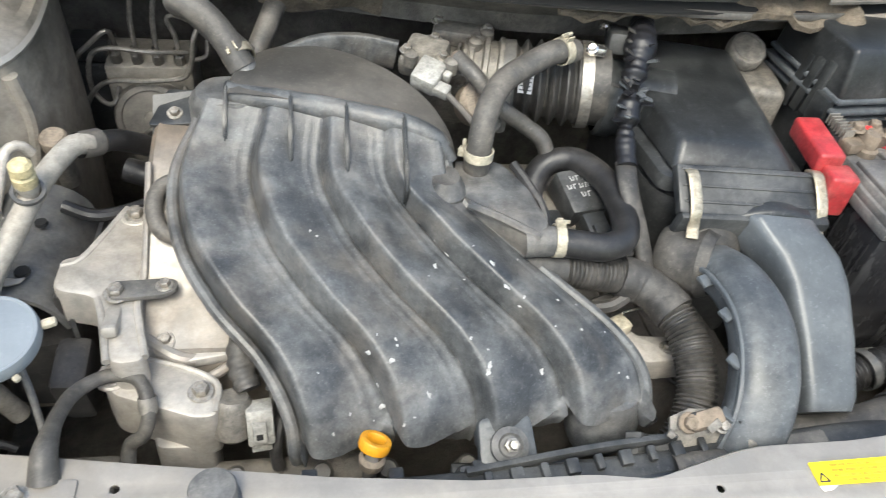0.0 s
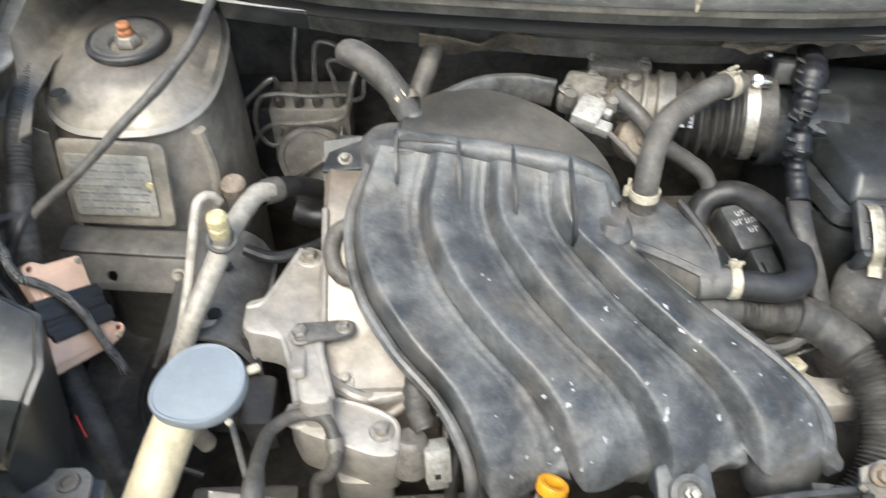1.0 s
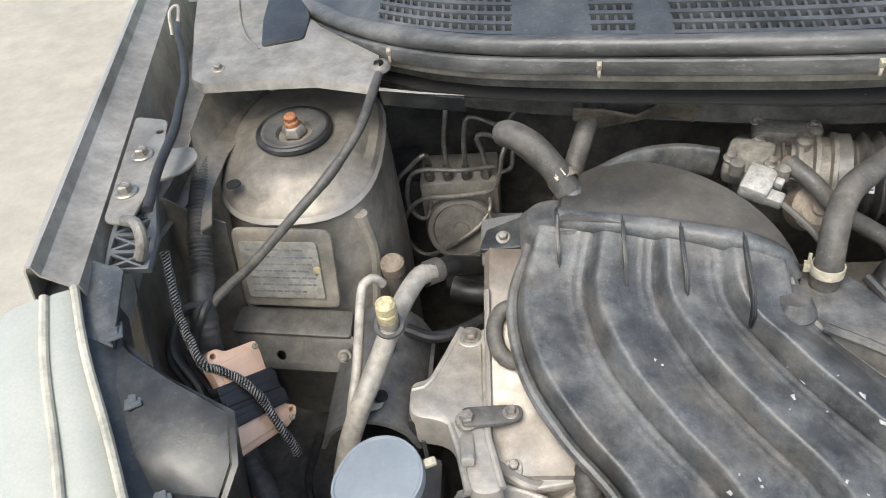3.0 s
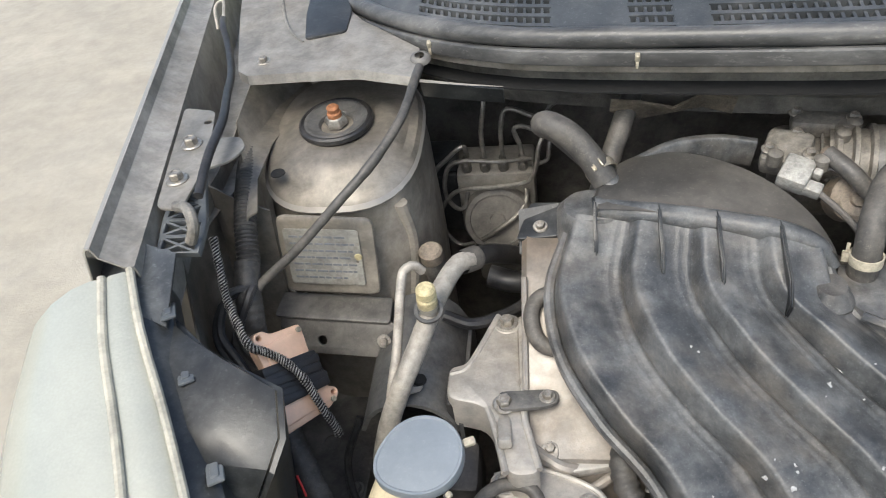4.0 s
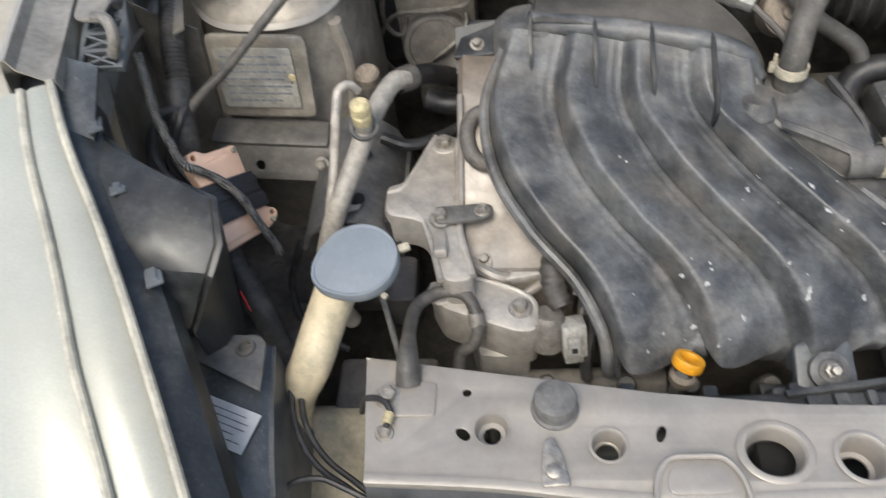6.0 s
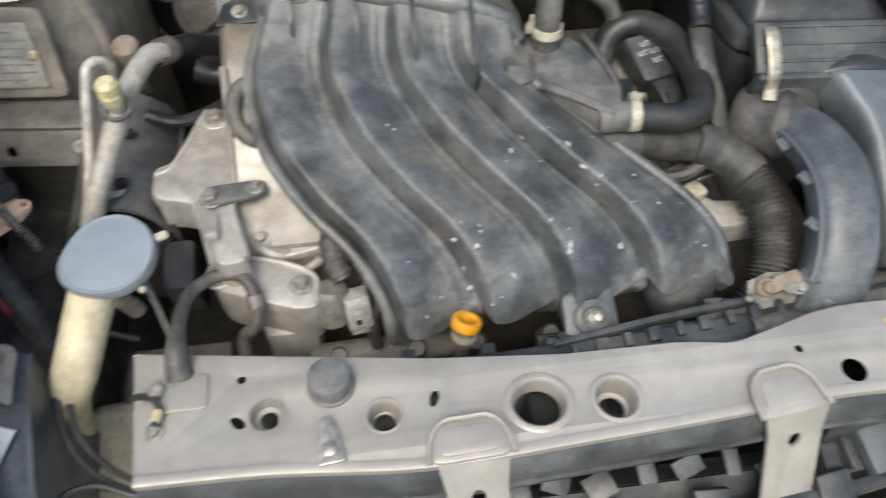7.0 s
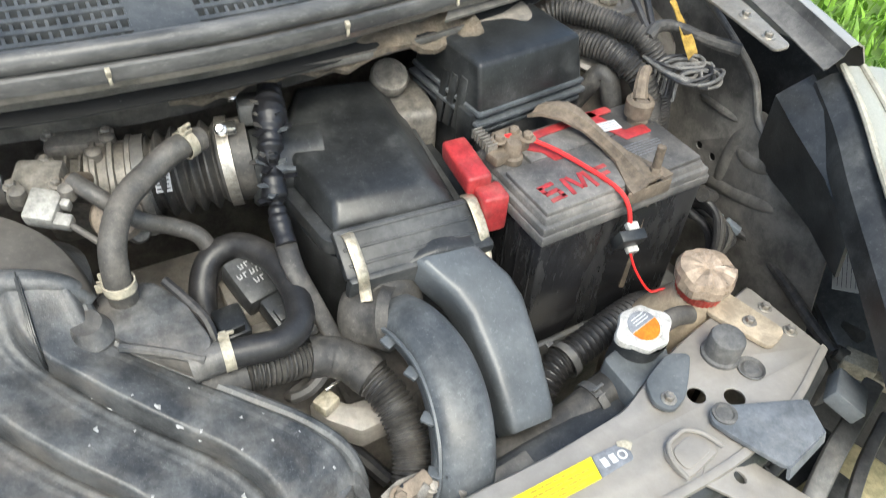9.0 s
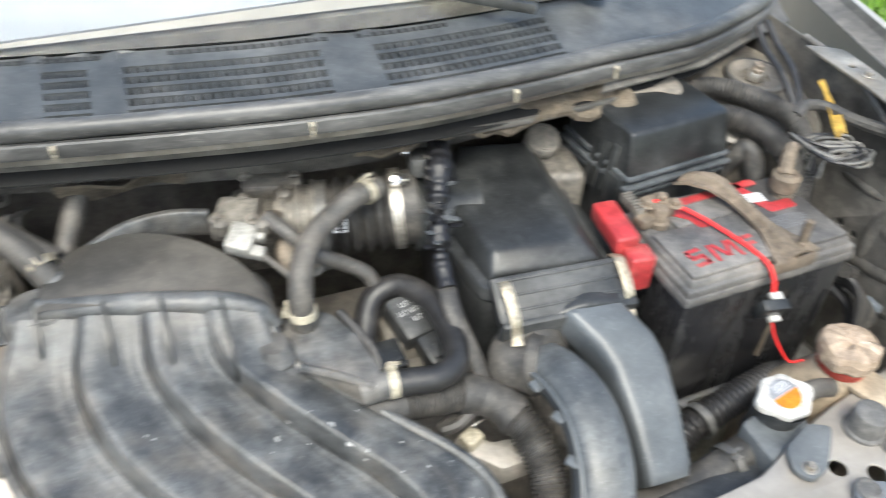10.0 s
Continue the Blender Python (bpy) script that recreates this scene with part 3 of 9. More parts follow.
tower_l = strut_tower(-1, M_BODY_DIRTY)
for pts, r in (([(-0.470, -0.060, 0.83), (-0.466, -0.056, 0.78), (-0.472, -0.070, 0.72), (-0.480, -0.085, 0.67)], 0.007), ([(-0.600, -0.086, 0.75), (-0.585, -0.098, 0.728), (-0.560, -0.102, 0.722), (-0.535, -0.100, 0.712), (-0.520, -0.098, 0.70)], 0.003)):
    part("pressed_bead", tube(pts, r, 10), M_BODY_DIRTY, tower_l)
part("shoulder", sheet([[(-0.596, -0.106, 0.858), (-0.608, -0.060, 0.864), (-0.610, 0.000, 0.866), (-0.602, 0.062, 0.864), (-0.580, 0.110, 0.862)],
                        [(-0.605, -0.110, 0.855), (-0.616, -0.060, 0.863), (-0.630, 0.000, 0.872), (-0.622, 0.070, 0.872), (-0.600, 0.126, 0.872)],
                        [(-0.609, -0.111, 0.842), (-0.621, -0.060, 0.853), (-0.641, 0.000, 0.896), (-0.636, 0.060, 0.915), (-0.62, 0.140, 0.925)]], 0.002), M_BODY_DIRTY, tower_l, "grimy pressed shoulder beside the tower top")
tower_r = strut_tower(1, M_BODY_DIRTY)
# stamped plate on the tower's front
pl = pose(-0.546, -0.103, 0.798, 80, 0, -5)
part("plate_frame", plate(soften([(-0.050, -0.044), (0.050, -0.044), (0.052, 0.042), (-0.048, 0.044)], 0.010), (), 0.006, 0.0026, pl @ pose(0.002, 0, -0.0030)), M_BODY_DIRTY, tower_l, "raised pressing behind the plate")
plate_ob = part("data_plate", plate(soften([(-0.039, -0.0315), (0.039, -0.0315), (0.039, 0.0315), (-0.039, 0.0315)], 0.004),
                                    [circle(-0.034, -0.004, 0.0018, 8), circle(0.034, -0.004, 0.0018, 8)], 0.0016, 0.0004, pl), M_PLATE, tower_l, "worn silver stamped data plate")
bars(plate_ob, pl, 0.068, 0.054, 7, M_LABELGREY, "stamping", 0.55, 5)
for x in (-0.036, 0.036):
    part("rivet", turned([(0.004, 0), (0.0035, 0.001), (0, 0.0014)], pl @ Vector((x, 0.002, 0)), (0, -1, 0.1), 12), M_YELLOWCAP, plate_ob)
part("side_web", sheet([[(-0.596, -0.082, 0.842), (-0.628, -0.076, 0.852), (-0.662, -0.062, 0.862)], [(-0.602, -0.094, 0.72), (-0.630, -0.090, 0.72), (-0.664, -0.084, 0.72)], [(-0.604, -0.10, 0.45), (-0.632, -0.10, 0.45), (-0.664, -0.098, 0.45)]], 0.002), M_BODY_DIRTY, tower_l, "dented side web")
# stiffener ledge low on the tower's front
part("ledge", plate(soften([(-0.064, -0.020), (0.055, -0.020), (0.064, -0.008), (0.064, 0.012), (0.052, 0.020), (-0.064, 0.020)], 0.006),
                    [circle(-0.018, -0.006, 0.005, 14)], 0.004, 0.001, pose(-0.540, -0.137, 0.722, 58, 0, -6)), M_BODY_DARK, tower_l, "dusty folded ledge")
part("ledge_top", plate(soften([(-0.064, -0.018), (0.060, -0.018), (0.056, 0.014), (-0.064, 0.014)], 0.005), (), 0.004, 0.001, pose(-0.542, -0.113, 0.742, 8, 0, -6)), M_BODY_DARK, tower_l)
bolt(tower_l, (-0.489, -0.152, 0.730), (0, -0.85, 0.5), BOLT_SMALL)


def side_shell(s):
    """Inner apron, outer wing and the flange between them."""
    name = "left" if s < 0 else "right"
    ys = [-0.235 + 0.055 * i for i in range(16)]

    def edge_x(y):
        return s * (0.726 + 0.211 * y) if s < 0 else s * (0.712 + 0.26 * y + (0.10 * min(0, y + 0.22)))

    w = thing("front_wing", (edge_x(0), 0.1, 0.30), "glossy champagne painted front wing with a dusty inner flange", "wing")
    skin = []
    for dx, dz in ((0, 0), (0.003, 0.001), (0.006, -0.004), (0.011, -0.03), (0.022, -0.10), (0.034, -0.22), (0.04, -0.42), (0.03, -0.6)):
        skin.append([(edge_x(y) + dx * s * (1.0 if s < 0 else 2.3 + 3.3 * max(0, 0.2 - y)), y, 0.932 + dz + 0.03 * y) for y in ys])
    part("wing_skin", sheet(skin, 0.0015), M_BODY_GLOSS, w)
    flange = []
    for dx, dz in ((0, 0), (-0.004, -0.010), (-0.022, -0.020), (-0.030, -0.020), (-0.034, -0.05), (-0.036, -0.09), (-0.078, -0.095))[:7 if s < 0 else 4]:
        flange.append([(edge_x(y) + (dx if dx > -0.04 else -0.036 - 0.042 * max(0.0, min(1.0, (y + 0.12) / 0.1))) * s, y, 0.932 + dz + 0.03 * y) for y in ys])
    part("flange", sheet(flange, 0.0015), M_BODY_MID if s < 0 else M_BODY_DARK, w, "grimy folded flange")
    if s > 0:
        face = [(0.5, 0.93), (0.03, 0.918), (-0.04, 0.913), (-0.07, 0.902), (-0.116, 0.882), (-0.160, 0.857), (-0.176, 0.836), (-0.192, 0.812), (-0.225, 0.800), (-0.262, 0.790), (-0.33, 0.75), (-0.36, 0.60), (-0.36, 0.25), (0.5, 0.25)]
        m = Matrix(((0, 0, 1, 0.622), (1, 0, 0, 0), (0, 1, 0, 0), (0, 0, 0, 1)))
        b = plate(soften(face, 0.012), [circle(-0.125, 0.738, 0.005, 12), circle(-0.149, 0.736, 0.005, 12), circle(-0.075, 0.83, 0.006, 14), circle(-0.045, 0.872, 0.005, 12)], 0.003, 0.0008, m)
        tube([(0.621, y, z) for y, z in face[1:9]], 0.0045, 10, bm=b)
        tube([(0.628, -0.090, 0.797), (0.621, -0.115, 0.798), (0.621, -0.150, 0.799), (0.628, -0.176, 0.799)], 0.0055, 10, bm=b)
        tube([(0.634, -0.188, 0.812), (0.628, -0.175, 0.788), (0.627, -0.169, 0.760), (0.627, -0.168, 0.725), (0.634, -0.168, 0.69)], 0.011, 12, bm=b)
        tube([(0.638, -0.170, 0.772), (0.629, -0.188, 0.765), (0.628, -0.210, 0.766), (0.629, -0.232, 0.780), (0.636, -0.250, 0.80)], 0.013, 14, bm=b)
        tube([(0.634, -0.135, 0.700), (0.628, -0.160, 0.706), (0.627, -0.20, 0.714), (0.628, -0.24, 0.727), (0.636, -0.27, 0.735)], 0.012, 14, bm=b)
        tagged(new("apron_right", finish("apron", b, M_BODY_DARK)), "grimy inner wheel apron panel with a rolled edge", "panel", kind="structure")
        return w
    a = []
    for z in (0.25, 0.45, 0.62, 0.76, 0.86):
        a.append([(s * (0.662 + 0.15 * max(0, y) - 0.36 * max(0, -0.15 - y)), y, z * (1 - 1.25 * max(0, -0.15 - y))) for y in [-0.42 + 0.055 * i for i in range(19)]])
    tagged(new("apron_" + name, finish("apron", sheet(a, 0.002), M_BODY_DIRTY)), "grimy inner wheel apron panel", "panel", kind="structure")
    return w


wing_l, wing_r = side_shell(-1), side_shell(1)
liner = sheet([[(0.668 + 0.02 * i - 0.09 * max(0, 0.09 * i - 0.2), 0.02 - 0.07 * i, z) for i in range(9)] for z in (0.22, 0.45, 0.66, 0.80, 0.868)], 0.003)
tagged(new("wheel_liner", finish("wheel_liner", liner, M_BLACK_DUSTY)), "black plastic wheel arch liner inside the wing", "liner", kind="structure")

firewall = box((1.28, 0.02, 0.70), (0, 0.235, 0.58), bevel=0.004)
box((1.24, 0.02, 0.16), (0, 0.172, 0.884), (52, 0, 0), bm=firewall)
tagged(new("firewall", finish("firewall", firewall, M_FIREWALL)), "sooty bulkhead behind the engine with matted lining", "bulkhead", kind="structure")
under = box((1.40, 0.75, 0.01), (0, -0.08, 0.24), bevel=0.002)
tagged(new("undertray", finish("undertray", under, M_GRIME)), "oily black tray under the engine bay", "tray", kind="structure")
rail = thing("chassis_rail", (-0.54, 0, 0.45), "grimy chassis rail along the bay", "rail")
part("rail", box((0.09, 0.62, 0.12), (-0.575, -0.08, 0.51), bevel=0.012), M_BODY_DARK, rail)
part("flange", plate(soften([(-0.626, -0.39), (-0.524, -0.39), (-0.524, 0.23), (-0.626, 0.23)], 0.006), [circle(-0.575, -0.30, 0.012), circle(-0.575, -0.16, 0.010)], 0.003, 0.0008, pose(0, 0, 0.574)), M_BODY_DARK, rail)
for y in (-0.34, -0.22, -0.10, 0.02):
    bolt(rail, (-0.535, y, 0.574), (0, 0, 1), BOLT_DARK)
rail_r = copy_thing(rail, pose(0.58, 0, 0.45))


# ---- cowl, seal and windscreen ----
SEAL = [(x_, y_ + 0.022 - 0.015 * math.exp(-((x_ - 0.02) / 0.15) ** 2)) for x_, y_ in [(-0.64, 0.33), (-0.585, 0.215), (-0.513, 0.113), (-0.44, 0.052), (-0.356, 0.010), (-0.245, -0.017), (-0.117, -0.036), (-0.028, -0.043),
        (0.076, -0.046), (0.185, -0.043), (0.311, -0.026), (0.427, -0.008), (0.53, 0.035), (0.60, 0.075), (0.66, 0.15)]]
cowl = thing("windscreen_cowl", (0, 0.05, 0.90), "greyed plastic windscreen cowl with slotted air grilles", "cowl")


def seal_y(x):
    pts = spline([(px_, py_, 0) for px_, py_ in SEAL], 0.02)
    for p, q in zip(pts, pts[1:]):
        if p.x <= x <= q.x:
            return p.y + (q.y - p.y) * (x - p.x) / (q.x - p.x)
    return 0.2


def cowl_z(x, y):
    return 0.962 + 0.24 * (y - seal_y(x)) - 0.03 * abs(x)


GRILLES = [(-0.455, -0.318), (-0.247, -0.207), (-0.176, 0.006), (0.060, 0.262)]


def cowl_skin():
    """The panel round the openings, as strips, and the upstand to the glass."""
    b = bmesh.new()
    cuts = sorted({-0.60, 0.62, *[v for q in GRILLES for v in q], *[-0.60 + 0.04 * i for i in range(31)]})
    open_ = lambda x: any(lo <= x <= hi for lo, hi in GRILLES)
    for xa, xb in zip(cuts, cuts[1:]):
        if xb - xa < 1e-4:
            continue
        hole = open_((xa + xb) / 2)
        spans = [(0.0, 0.006), (0.0785, 0.098)] if hole else [(0.0, 0.098)]
        for lo, hi in spans:
            n = 4
            for i in range(n):
                d0, d1 = lo + (hi - lo) * i / n, lo + (hi - lo) * (i + 1) / n
                q = [(xa, d0), (xb, d0), (xb, d1), (xa, d1)]
                b.faces.new([b.verts.new((x, seal_y(x) + d, cowl_z(x, seal_y(x) + d))) for x, d in q])
    bmesh.ops.remove_doubles(b, verts=b.verts, dist=1e-5)
    bmesh.ops.solidify(b, geom=list(b.faces), thickness=0.003)
    return b


part("panel", cowl_skin(), M_COWL, cowl)
for lo, hi in GRILLES:
    b = bmesh.new()
    n = max(2, round((hi - lo) / 0.02))
    xs = [lo + (hi - lo) * i / n for i in range(n + 1)]
    for d in [0.006 + 0.0145 * i for i in range(6)]:
        for xa, xb in zip(xs, xs[1:]):
            q = []
            for x in (xa, xb):
                for dd, dz in ((-0.0024, 0), (0.0024, 0), (0.0024, -0.009), (-0.0024, -0.009)):
                    q.append(b.verts.new((x, seal_y(x) + d + dd, cowl_z(x, seal_y(x) + d + dd) + dz + 0.0005)))
            for i in range(4):
                b.faces.new((q[i], q[(i + 1) % 4], q[4 + (i + 1) % 4], q[4 + i]))
    k = round((hi - lo) / 0.0088)
    for i in range(k + 1):
        x = lo + (hi - lo) * i / k
        y0, y1 = seal_y(x) + 0.006, seal_y(x) + 0.0785
        z0, z1 = cowl_z(x, y0), cowl_z(x, y1)
        q = []
        for xx in (x - 0.0014, x + 0.0014):
            q += [b.verts.new((xx, y0, z0 - 0.001)), b.verts.new((xx, y1, z1 - 0.001)), b.verts.new((xx, y1, z1 - 0.008)), b.verts.new((xx, y0, z0 - 0.008))]
        for f in ((0, 1, 2, 3), (7, 6, 5, 4), (0, 4, 5, 1), (2, 6, 7, 3)):
            b.faces.new([q[j] for j in f])
    part("grille", b, M_COWL, cowl, "slotted air intake grille", smooth=0)
# Black sheet hung below the grilles so their slots look shaded.
part("cowl_shade", sheet([[(x, seal_y(x) + d, cowl_z(x, seal_y(x)) - 0.05 + 0.1 * d) for x in [-0.6 + 0.06 * i for i in range(21)]] for d in (-0.005, 0.05, 0.096)], 0.002), M_HOLE_SHADE, cowl)
# These slots are solid black bars, their inner shade put into the colour.
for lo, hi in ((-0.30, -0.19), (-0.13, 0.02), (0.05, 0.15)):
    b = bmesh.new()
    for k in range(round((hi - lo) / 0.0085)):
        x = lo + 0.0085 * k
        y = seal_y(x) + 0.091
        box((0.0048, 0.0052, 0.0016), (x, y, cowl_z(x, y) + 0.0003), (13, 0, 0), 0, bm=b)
    part("slot_shade", b, M_HOLE_SHADE, cowl, "row of small black bars painted as shaded slots", smooth=0)
seal = thing("hood_seal", (0, 0, 0.90), "weathered grey rubber bonnet seal held by white clips", "seal")
path3 = [(x, y - 0.004, cowl_z(x, y) + 0.004) for x, y in SEAL]
part("bulb", tube(path3, lambda q, l: 0.0095 + 0.001 * noise.noise((q * 12, 1, 2)), 14, 0.012), M_SEAL, seal)
part("lip", duct([(x, y - 0.012, cowl_z(x, y) - 0.012) for x, y in SEAL], lambda u: (0.010, 0.016), 3, 12, 0.012), M_SEAL, seal)
part("carrier", duct([(x, y - 0.006, cowl_z(x, y) - 0.022) for x, y in SEAL], lambda u: (0.006, 0.014), 5, 12, 0.015), M_BODY_DIRTY, seal, "grimy metal edge below the rubber")
for x in (-0.44, -0.243, -0.024, 0.184, 0.312, -0.53):
    y = seal_y(x)
    b = box((0.0045, 0.006, 0.007), (x, y - 0.0175, cowl_z(x, y) - 0.009), (20, 0, 0), 0.001)
    box((0.003, 0.003, 0.007), (x, y - 0.0185, cowl_z(x, y) - 0.016), bevel=0.0008, bm=b)
    part("clip", b, M_CREAM, seal, "white plastic clip")

cross = thing("bulkhead_crossmember", (0, 0.06, 0.85), "grimy pressed crossmember below the cowl with stamped marks", "crossmember")
xs_ = [-0.60 + 0.05 * i for i in range(25)]
part("lip", sheet([[(x, seal_y(x) + 0.012, 0.928 - 0.03 * abs(x)) for x in xs_], [(x, seal_y(x) + 0.016, 0.905 - 0.02 * abs(x)) for x in xs_], [(x, seal_y(x) + 0.030, 0.893 - 0.01 * abs(x)) for x in xs_],
                   [(x, seal_y(x) + 0.055, 0.872) for x in xs_], [(x, seal_y(x) + 0.060, 0.850) for x in xs_], [(x, seal_y(x) + 0.12, 0.835) for x in xs_]], 0.002), M_FIREWALL, cross)
bars(cross, pose(-0.365, seal_y(-0.365) + 0.0405, 0.8835, 38, 0, -16), 0.11, 0.010, 1, M_GRIME, "stamping", 0.8, 9)
part("torn_flap", sheet([[(-0.262 + 0.03 * i, seal_y(-0.2) + 0.03 + 0.004 * (i % 2), 0.884 - 0.006 * (i % 3)) for i in range(5)], [(-0.262 + 0.03 * i, seal_y(-0.2) + 0.045, 0.864 - 0.005 * ((i * 2) % 3)) for i in range(5)]], 0.003), M_FELT, cross, "torn grey sealing flap")
screen = thing("windscreen", (0, 0.3, 1.0), "clean windscreen glass above the cowl", "windscreen")
b = bmesh.new()
rows = []
for d, dz in ((0.096, 0.0), (0.275, 0.118), (0.53, 0.283), (0.80, 0.435)):
    rows.append([(x, seal_y(max(-0.6, min(0.6, x))) + d + 0.0, cowl_z(max(-0.6, min(0.6, x)), seal_y(max(-0.6, min(0.6, x))) + 0.096) + dz + 0.004) for x in [-0.66 + 0.066 * i for i in range(21)]])
pane = part("pane", sheet(rows, 0.005), M_GLASS, screen)
pane.visible_shadow = False
dash = sheet([[(x, 0.22 + 0.12 * i, 0.955 + 0.03 * i + 0.01 * math.sin(3 * x)) for x in [-0.7 + 0.1 * j for j in range(15)]] for i in range(8)], 0.003)
solo("dashboard", dash, M_DASH, "smooth grey dashboard top under the windscreen", "dashboard")
wiper = thing("wiper", (0.05, 0.12, 1.0), "black windscreen wiper lying on the glass", "wiper")
part("blade", duct([(-0.42, 0.215, 1.022), (-0.12, 0.165, 1.026), (0.10, 0.098, 1.012), (0.24, 0.04, 0.994)], lambda u: (0.009, 0.012), 4, 12, 0.02), M_BLACK, wiper)
part("arm", duct([(0.02, 0.135, 1.028), (0.16, 0.085, 1.02), (0.25, 0.075, 1.008), (0.33, 0.085, 1.0)], lambda u: (0.012 + 0.010 * u, 0.012), 4, 12, 0.015), M_BLACK, wiper)
part("pivot_cap", turned([(0.018, 0), (0.018, 0.012), (0.012, 0.018), (0, 0.019)], (0.335, 0.085, 0.985), (0, -0.2, 1), 20), M_BLACK, wiper)

# corner covers beside the cowl
corner = thing("cowl_corner_cover", (-0.55, 0.15, 0.90), "dusty painted corner panel beside the windscreen cowl", "cover")
part("cover", sheet([[(-0.637, 0.034, 0.926), (-0.622, 0.018, 0.927), (-0.575, 0.016, 0.928), (-0.508, 0.014, 0.928), (-0.451, 0.000, 0.924)],
                     [(-0.638, 0.036, 0.935), (-0.623, 0.021, 0.936), (-0.575, 0.019, 0.937), (-0.508, 0.017, 0.937), (-0.450, 0.003, 0.932)],
                     [(-0.648, 0.075, 0.941), (-0.628, 0.070, 0.941), (-0.575, 0.066, 0.942), (-0.508, 0.054, 0.942), (-0.447, 0.030, 0.936)],
                     [(-0.665, 0.14, 0.949), (-0.632, 0.14, 0.949), (-0.582, 0.125, 0.950), (-0.515, 0.095, 0.946), (-0.45, 0.054, 0.938)],
                     [(-0.70, 0.29, 0.964), (-0.66, 0.29, 0.964), (-0.62, 0.26, 0.962), (-0.58, 0.20, 0.955), (-0.52, 0.12, 0.944)]], 0.0025), M_BODY_MID, corner)
bolt(corner, (-0.612, 0.046, 0.9385), (0, -0.1, 1), BOLT_SMALL)
part("moulding", plate(soften([(-0.574, 0.078), (-0.531, 0.088), (-0.532, 0.13), (-0.552, 0.20), (-0.592, 0.22), (-0.584, 0.13)], 0.006), (), 0.004, 0.0015, pose(0, 0, 0.9385, 6)), M_BLACK_DUSTY, corner, "dark glossy moulding end")
part("fold", tube([(-0.640, 0.235, 0.960), (-0.612, 0.14, 0.951), (-0.594, 0.098, 0.947), (-0.576, 0.076, 0.943)], 0.0016, 8), M_BODY_MID, corner)
part("lip", sheet([[(-0.444, -0.002, 0.929), (-0.405, -0.009, 0.927), (-0.364, -0.014, 0.925)], [(-0.444, 0.0005, 0.931), (-0.405, -0.008, 0.9285), (-0.364, -0.0135, 0.9255)]], 0.0012), M_BODY_DARK, corner, "thin dusty panel lip")
# Filler strip added to keep the gap behind the lip black.
part("lip_filler", sheet([[(-0.444, 0.003, 0.929), (-0.405, -0.006, 0.926), (-0.364, -0.0125, 0.923)], [(-0.444, 0.012, 0.908), (-0.405, 0.004, 0.906), (-0.364, -0.003, 0.904)]], 0.002), M_BLACK, corner, "black filler strip behind the lip")
part("grommet", turned([(0.011, 0), (0.010, 0.003), (0.0075, 0.005), (0.005, 0.0055)], (-0.447, 0.034, 0.935), (0, -0.25, 1), 16), M_BODY_DARK, corner, "muddy brown hose grommet")
corner_r = thing("cowl_corner_cover", (0.55, 0.15, 0.90), "dusty pale corner panel under the windscreen cowl end", "cover")
part("cover", sheet([[(0.30, -0.020, 0.918), (0.45, 0.004, 0.916), (0.56, 0.055, 0.912), (0.66, 0.10, 0.905)],
                     [(0.34, 0.03, 0.93), (0.48, 0.06, 0.928), (0.58, 0.10, 0.92), (0.68, 0.16, 0.915)]], 0.003), M_BODY_DARK, corner_r)


# ---- radiator support and front ----
BACK = [(-0.418, -0.377), (-0.30, -0.394), (-0.20, -0.408), (-0.10, -0.417), (-0.013, -0.418), (0.03, -0.424), (0.065, -0.415), (0.119, -0.403), (0.20, -0.402),
        (0.285, -0.395), (0.342, -0.372), (0.398, -0.355), (0.496, -0.333)]
FRONT = [(0.505, -0.427), (0.42, -0.462), (0.33, -0.478), (0.20, -0.478), (0.10, -0.474), (0.0, -0.480), (-0.10, -0.485), (-0.212, -0.489), (-0.318, -0.480), (-0.409, -0.477)]
core = thing("radiator_support", (0.0, -0.43, 0.24), "champagne painted radiator support panel with stamped holes", "radiator support")
Z0 = 0.737
holes = [circle(-0.3205, -0.438, 0.0122), circle(-0.239, -0.449, 0.0116), circle(-0.128, -0.453, 0.0197, 24, 0.9), circle(-0.0715, -0.4565, 0.0158),
         circle(-0.339, -0.408, 0.0032, 10), circle(-0.341, -0.441, 0.0062, 12, 0.6, -40), circle(-0.202, -0.440, 0.0065, 12, 0.5, 70), circle(0.076, -0.435, 0.0032, 10),
         circle(0.110, -0.457, 0.0095), circle(0.354, -0.411, 0.0085), circle(0.384, -0.428, 0.0095), circle(0.421, -0.411, 0.0130)]
part("top_panel", plate(soften(BACK + FRONT, 0.006), holes, 0.0025, 0.0008, pose(0, 0, Z0)), M_BODY, core)
